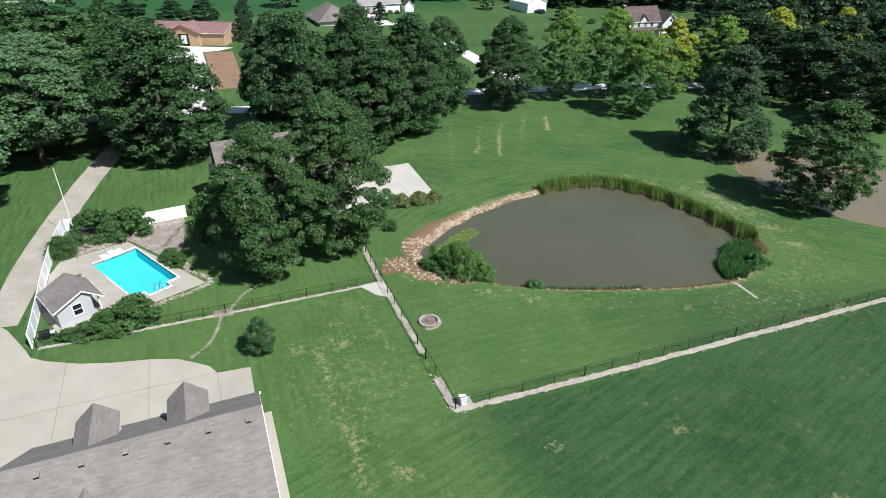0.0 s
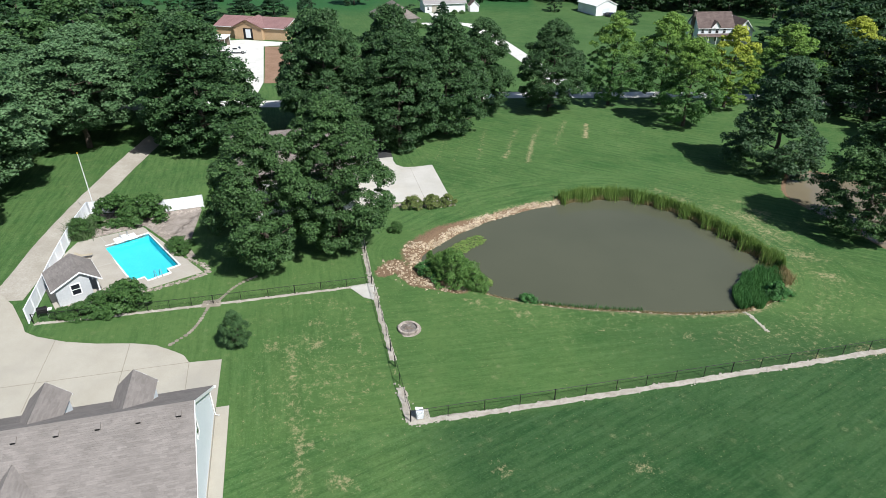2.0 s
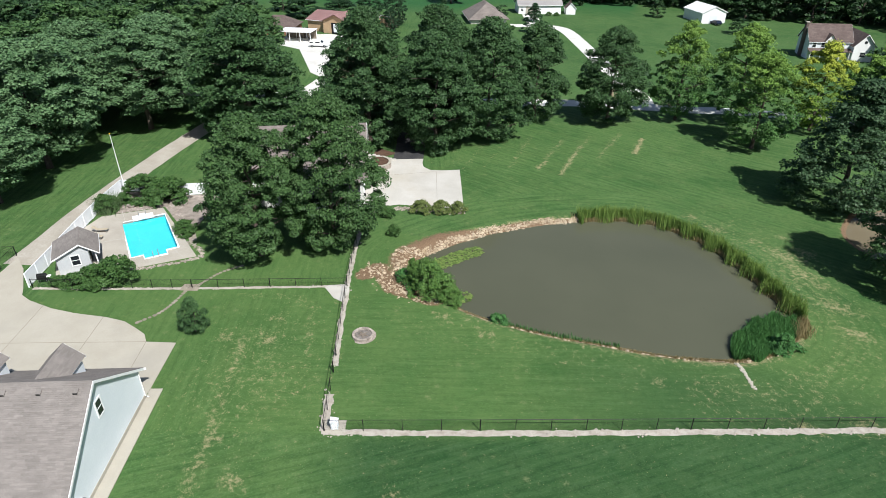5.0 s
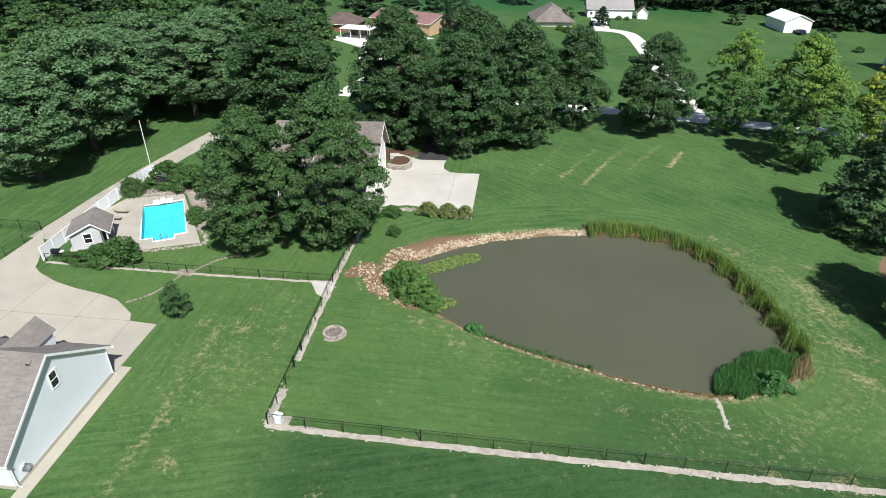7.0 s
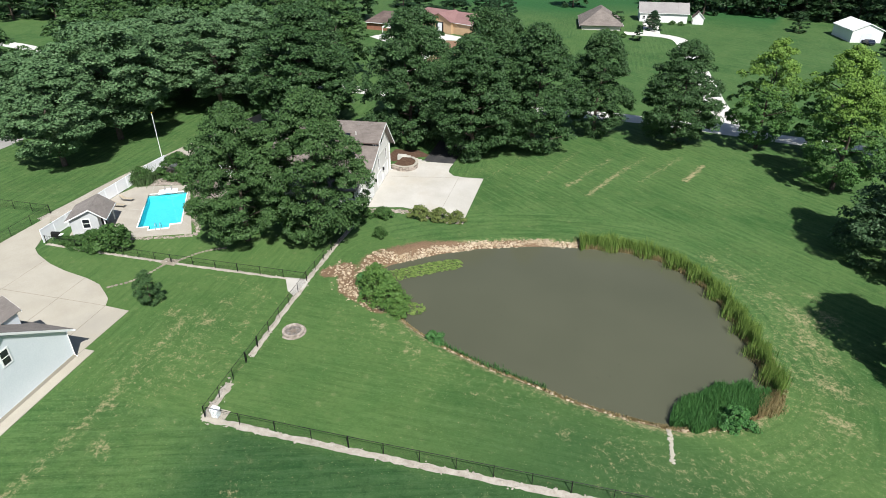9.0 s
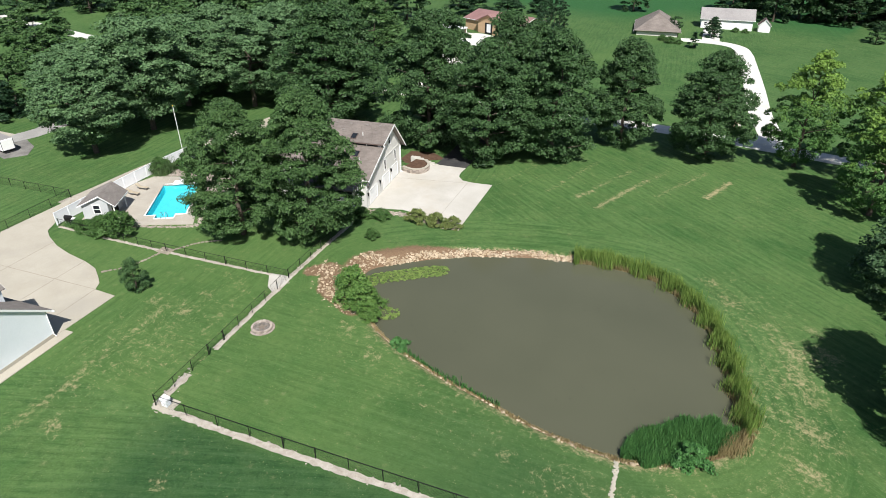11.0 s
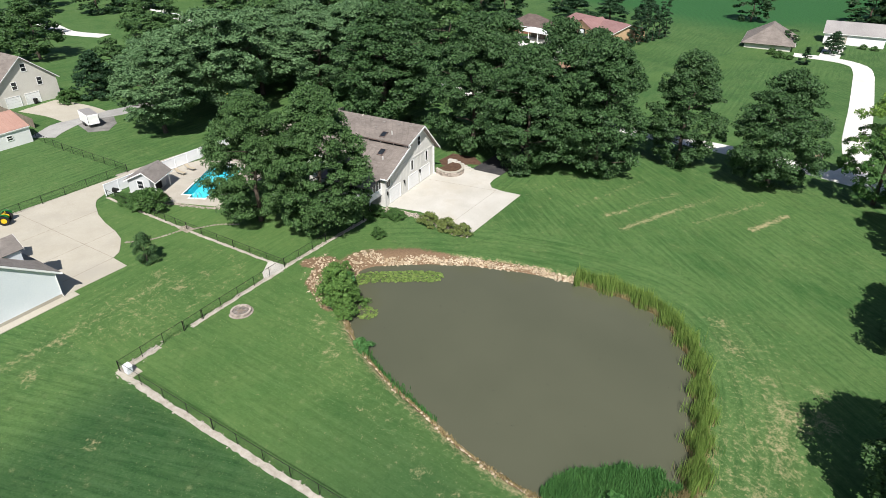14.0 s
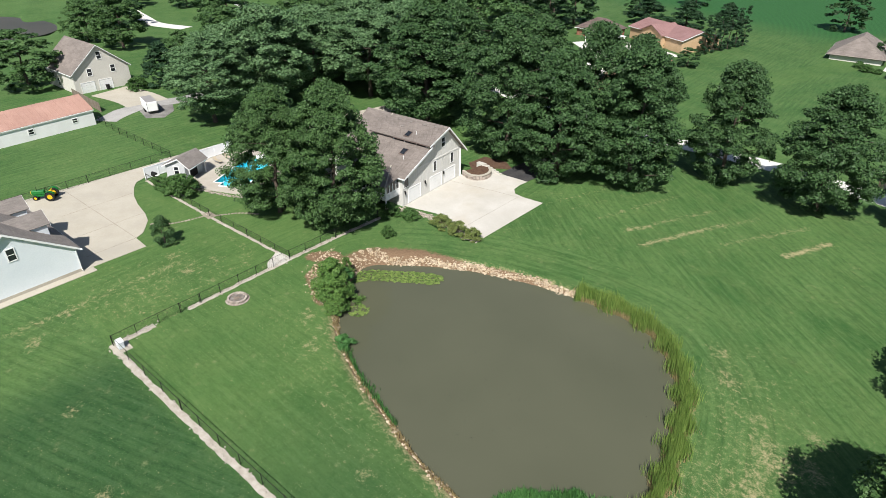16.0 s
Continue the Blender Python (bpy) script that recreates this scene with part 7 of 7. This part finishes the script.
def tractor():
    e = thing("tractor", pose(-38.4, 34.0, z_at(-38.4, 34.0) + 0.05, 0, 0, 252), "old green farm tractor with yellow wheels on the driveway", "tractor")
    for s in (-0.8, 0.8):
        wheel(e, -0.9, s, 0.68, 0.36, YELLOWP)
    for s in (-0.3, 0.3):
        wheel(e, 1.25, s, 0.36, 0.2, YELLOWP)
    part("hood", a_box(-0.1, 1.65, -0.28, 0.28, 0.85, 1.42, bevel=0.08), GREENP, e, "green engine hood")
    part("grille", a_box(1.65, 1.7, -0.22, 0.22, 0.88, 1.35), YELLOWP, e, "yellow grille")
    part("chassis", a_box(-1.2, 1.5, -0.18, 0.18, 0.5, 0.86, bevel=0.04), GREENP, e)
    part("axle", tube(bmesh.new(), [(-0.9, -0.8, 0.68), (-0.9, 0.8, 0.68)], 0.1, 8), GREENP, e)
    for s in (-0.8, 0.8):
        part("fender", prism(bmesh.new(), [(-0.9 + 0.82 * math.cos(a), s - 0.2, 0.68 + 0.82 * math.sin(a)) for a in np.linspace(0.5, 2.6, 8)] + [(-0.9 + 0.77 * math.cos(a), s - 0.2, 0.68 + 0.77 * math.sin(a)) for a in np.linspace(2.6, 0.5, 8)], (0, 0.4, 0)), GREENP, e)
    part("seat", a_box(-1.0, -0.6, -0.24, 0.24, 1.2, 1.3, bevel=0.04), YELLOWP, e, "yellow seat")
    part("backrest", a_box(-1.08, -1.0, -0.24, 0.24, 1.25, 1.6, bevel=0.03), YELLOWP, e)
    part("steering_column", tube(bmesh.new(), [(-0.05, 0, 1.2), (-0.35, 0, 1.65)], 0.03, 6), IRON, e)
    part("steering_wheel", tube(bmesh.new(), [(-0.35 + 0.08 * math.sin(a), 0.2 * math.cos(a), 1.65 + 0.18 * math.sin(a)) for a in np.linspace(0, 6.283, 15)], 0.018, 5, cap=False), IRON, e)
    part("exhaust", tube(bmesh.new(), [(0.9, 0, 1.4), (0.9, 0, 2.0)], 0.04, 6), IRON, e, "black exhaust pipe")


def trailer():
    e = thing("trailer", pose(-74.0, 52.0, z_at(-74, 52.0) + 0.05, 0, 0, 7), "white enclosed cargo trailer parked on gravel", "trailer")
    part("body", a_box(-3.0, 2.0, -1.05, 1.05, 0.5, 2.35, bevel=0.08), WHITE, e)
    part("roof", a_box(-2.9, 1.9, -0.98, 0.98, 2.35, 2.4), ROOF_GREY, e, "grey trailer roof")
    part("rear_door", a_box(2.0, 2.04, -0.9, 0.9, 0.6, 2.2), WHITE, e)
    for y in (-0.98, 0.94):
        part("trim", a_box(2.0, 2.06, y, y + 0.05, 0.5, 2.3), IRON, e, "dark corner trim")
    part("sill", a_box(2.0, 2.06, -1.0, 1.0, 0.45, 0.56), IRON, e)
    for s in (-1.08, 1.08):
        for x in (-0.9, -0.1):
            wheel(e, x, s, 0.33, 0.2, STEEL)
    part("tongue", prism(bmesh.new(), [(-3.0, -0.5, 0.5), (-4.1, 0, 0.5), (-3.0, 0.5, 0.5)], (0, 0, 0.1)), IRON, e, "black tow tongue")


def pickup(name, x, y, rot, paint, label):
    e = thing(name, pose(x, y, z_at(x, y) + 0.05, 0, 0, rot), label, "vehicle")
    truck = name == "pickup_truck"
    prof = [(-2.8, 0.5), (2.7, 0.5), (2.75, 1.0), (1.2, 1.15), (0.6, 1.75), (-0.9, 1.78), (-1.0, 1.15), (-2.8, 1.1)] if truck else [(-2.2, 0.4), (2.2, 0.4), (2.2, 0.85), (1.0, 0.98), (0.4, 1.45), (-1.4, 1.5), (-2.15, 1.0)]
    bm = prism(bmesh.new(), [(a, -0.95, b) for a, b in prof], (0, 1.9, 0))
    bmesh.ops.bevel(bm, geom=bm.edges[:], offset=0.06, segments=1, affect="EDGES")
    part("body", bm, paint, e)
    part("windscreen", prism(bmesh.new(), [(prof[3][0] - 0.05, -0.8, prof[3][1] + 0.05), (prof[4][0] + 0.06, -0.8, prof[4][1] - 0.03), (prof[4][0] + 0.06, 0.8, prof[4][1] - 0.03), (prof[3][0] - 0.05, 0.8, prof[3][1] + 0.05)], (0.05, 0, 0.03)), GLASS, e)
    for s in (-0.97, 0.95):
        part("side_window", a_box(-0.8, 0.5, s, s + 0.02, 1.2, 1.6) if truck else a_box(-1.3, 0.4, s, s + 0.02, 1.02, 1.38), GLASS, e)
    for s in (-0.88, 0.88):
        for wx in (-1.75, 1.75) if truck else (-1.35, 1.35):
            wheel(e, wx, s, 0.4 if truck else 0.32, 0.24, STEEL)
    if truck:
        part("bed_liner", a_box(-2.65, -1.1, -0.75, 0.75, 1.08, 1.13), DARK, e, "dark truck bed")
    for s in (-0.65, 0.65):
        part("headlight", a_box(2.68 if truck else 2.18, 2.78 if truck else 2.24, s - 0.15, s + 0.15, 0.75, 0.9), STEEL, e)


def bin_(x, y, material, label):
    e = thing("wheeled_bin", pose(x, y, z_at(x, y) + 0.05, 0, 0, 25), label, "bin", "wheeled bins")
    part("body", prism(bmesh.new(), [(-0.25, -0.28, 0), (0.25, -0.28, 0), (0.32, -0.3, 0.95), (-0.32, -0.3, 0.95)], (0, 0.58, 0)), material, e)
    part("lid", a_box(-0.35, 0.35, -0.34, 0.34, 0.95, 1.03, bevel=0.03), material, e)


# made-up grill, added where a gate and whitish air conditioner belong
def grill():
    e = thing("grill_stand_in", pose(-38.9, 48.6, z_at(-38.9, 48.6), 0, 0, 30), "dark grill shape with white shelf, standing in for a gate and whitish air conditioner", "grill")
    part("body", a_box(-0.5, 0.5, -0.28, 0.28, 0.55, 0.9, bevel=0.05), IRON, e)
    part("hood", tube(bmesh.new(), [(-0.45, 0, 0.95), (0.45, 0, 0.95)], 0.27, 12), IRON, e)
    for x in (-0.42, 0.42):
        for y in (-0.22, 0.22):
            part("leg", tube(bmesh.new(), [(x, y, 0), (x, y, 0.6)], 0.025, 6), STEEL, e)
    part("side_shelf", a_box(0.5, 0.9, -0.25, 0.25, 0.82, 0.87), WHITE, e)


def gate_pillar(x, y):
    e = thing("gate_pillar", pose(x, y, z_at(x, y)), "square brick entrance pillar with stone cap", "pillar", "entrance pillars")
    part("shaft", a_box(-0.4, 0.4, -0.4, 0.4, -0.2, 1.7, bevel=0.02), STONE, e)
    part("cap", a_box(-0.48, 0.48, -0.48, 0.48, 1.7, 1.84, bevel=0.03), CONCRETE_PALE, e)


def rail_fence(a, b, n, label):
    e = thing("rail_fence", pose(0, 0, 0), label, "fence")
    a, b = np.array(a, float), np.array(b, float)
    for i in range(n + 1):
        p = a + (b - a) * i / n
        part("post", a_box(-0.07, 0.07, -0.07, 0.07, -0.2, 1.3), WHITE, e).location = (p[0], p[1], z_at(*p))
    for h in (0.45, 0.85, 1.2):
        part("rail", tube(bmesh.new(), [(*a, z_at(*a) + h), (*b, z_at(*b) + h)], 0.06, 4), WHITE, e)


flagpole(), fire_pit(), utility_box(), tractor(), trailer(), grill()
lounger(-41.4, 58.4, 205)
lounger(-42.3, 60.2, 205)
pickup("pickup_truck", -70.4, 167.6, 15, WHITE, "white pickup truck parked on a gravel yard")
pickup("car", 36.7, 250.0, 120, CARBLUE, "dark blue car parked before a white barn")
bin_(-94.6, 45.6, RUBBER, "black wheeled bin between garage doors")
bin_(-97.2, 50.3, BINGREEN, "green wheeled bin beside a garage door")
gate_pillar(12.6, 150.4)
gate_pillar(13.8, 147.9)
rail_fence((-205, 225), (-150, 197), 22, "white rail fence across a distant pasture")
rail_fence((-230, 240), (-150, 262), 26, "white rail fence at the far field's edge")


def board_fence():
    e = thing("board_fence", pose(0, 0, 0), "dark weathered board fence behind a barn", "fence")
    a, b = np.array((-78.0, 43.2)), np.array((-92.0, 38.6))
    n = 52
    for i in range(n):
        p = a + (b - a) * i / n
        part("board", a_box(-0.125, 0.125, -0.02, 0.02, 0, 1.75 + 0.03 * (i % 3)), WOODG, e).matrix_basis = pose(p[0], p[1], z_at(*p), 0, 0, 18)
    for h in (0.4, 1.4):
        part("rail", tube(bmesh.new(), [(*a, z_at(*a) + h), (*b, z_at(*b) + h)], 0.05, 4), WOODG, e)


board_fence()
# tufts of longer grass that catch the light on the near lawns
tuft = np.random.RandomState(77)
tx, ty = tuft.uniform(-22, 52, 26000), tuft.uniform(20, 60, 26000)
clump = np.sin(tx * 0.7 + 2 * np.sin(ty * 0.4)) * np.sin(ty * 0.9 + 1.5 * np.sin(tx * 0.5)) + tuft.normal(scale=0.6, size=26000)
ok = (clump > 1.0) & (inside_distance(tx, ty, SHORE) > 1.0) & (inside_distance(tx, ty, DRIVE) > 0.4) & ((tx + 14.5) * 0.93 + (ty - 38) * 0.367 > 1.6)
blades("grass_tufts", [(x, y, z_at(x, y)) for x, y in zip(tx[ok], ty[ok])], 0.04, 0.10, 0.035, leaf_mat("pale_grass_blades", (0.06, 0.12, 0.03), (0.24, 0.25, 0.12), size=0.5), "scattered pale tufts in the mown grass", "grass", 15, 1.2)
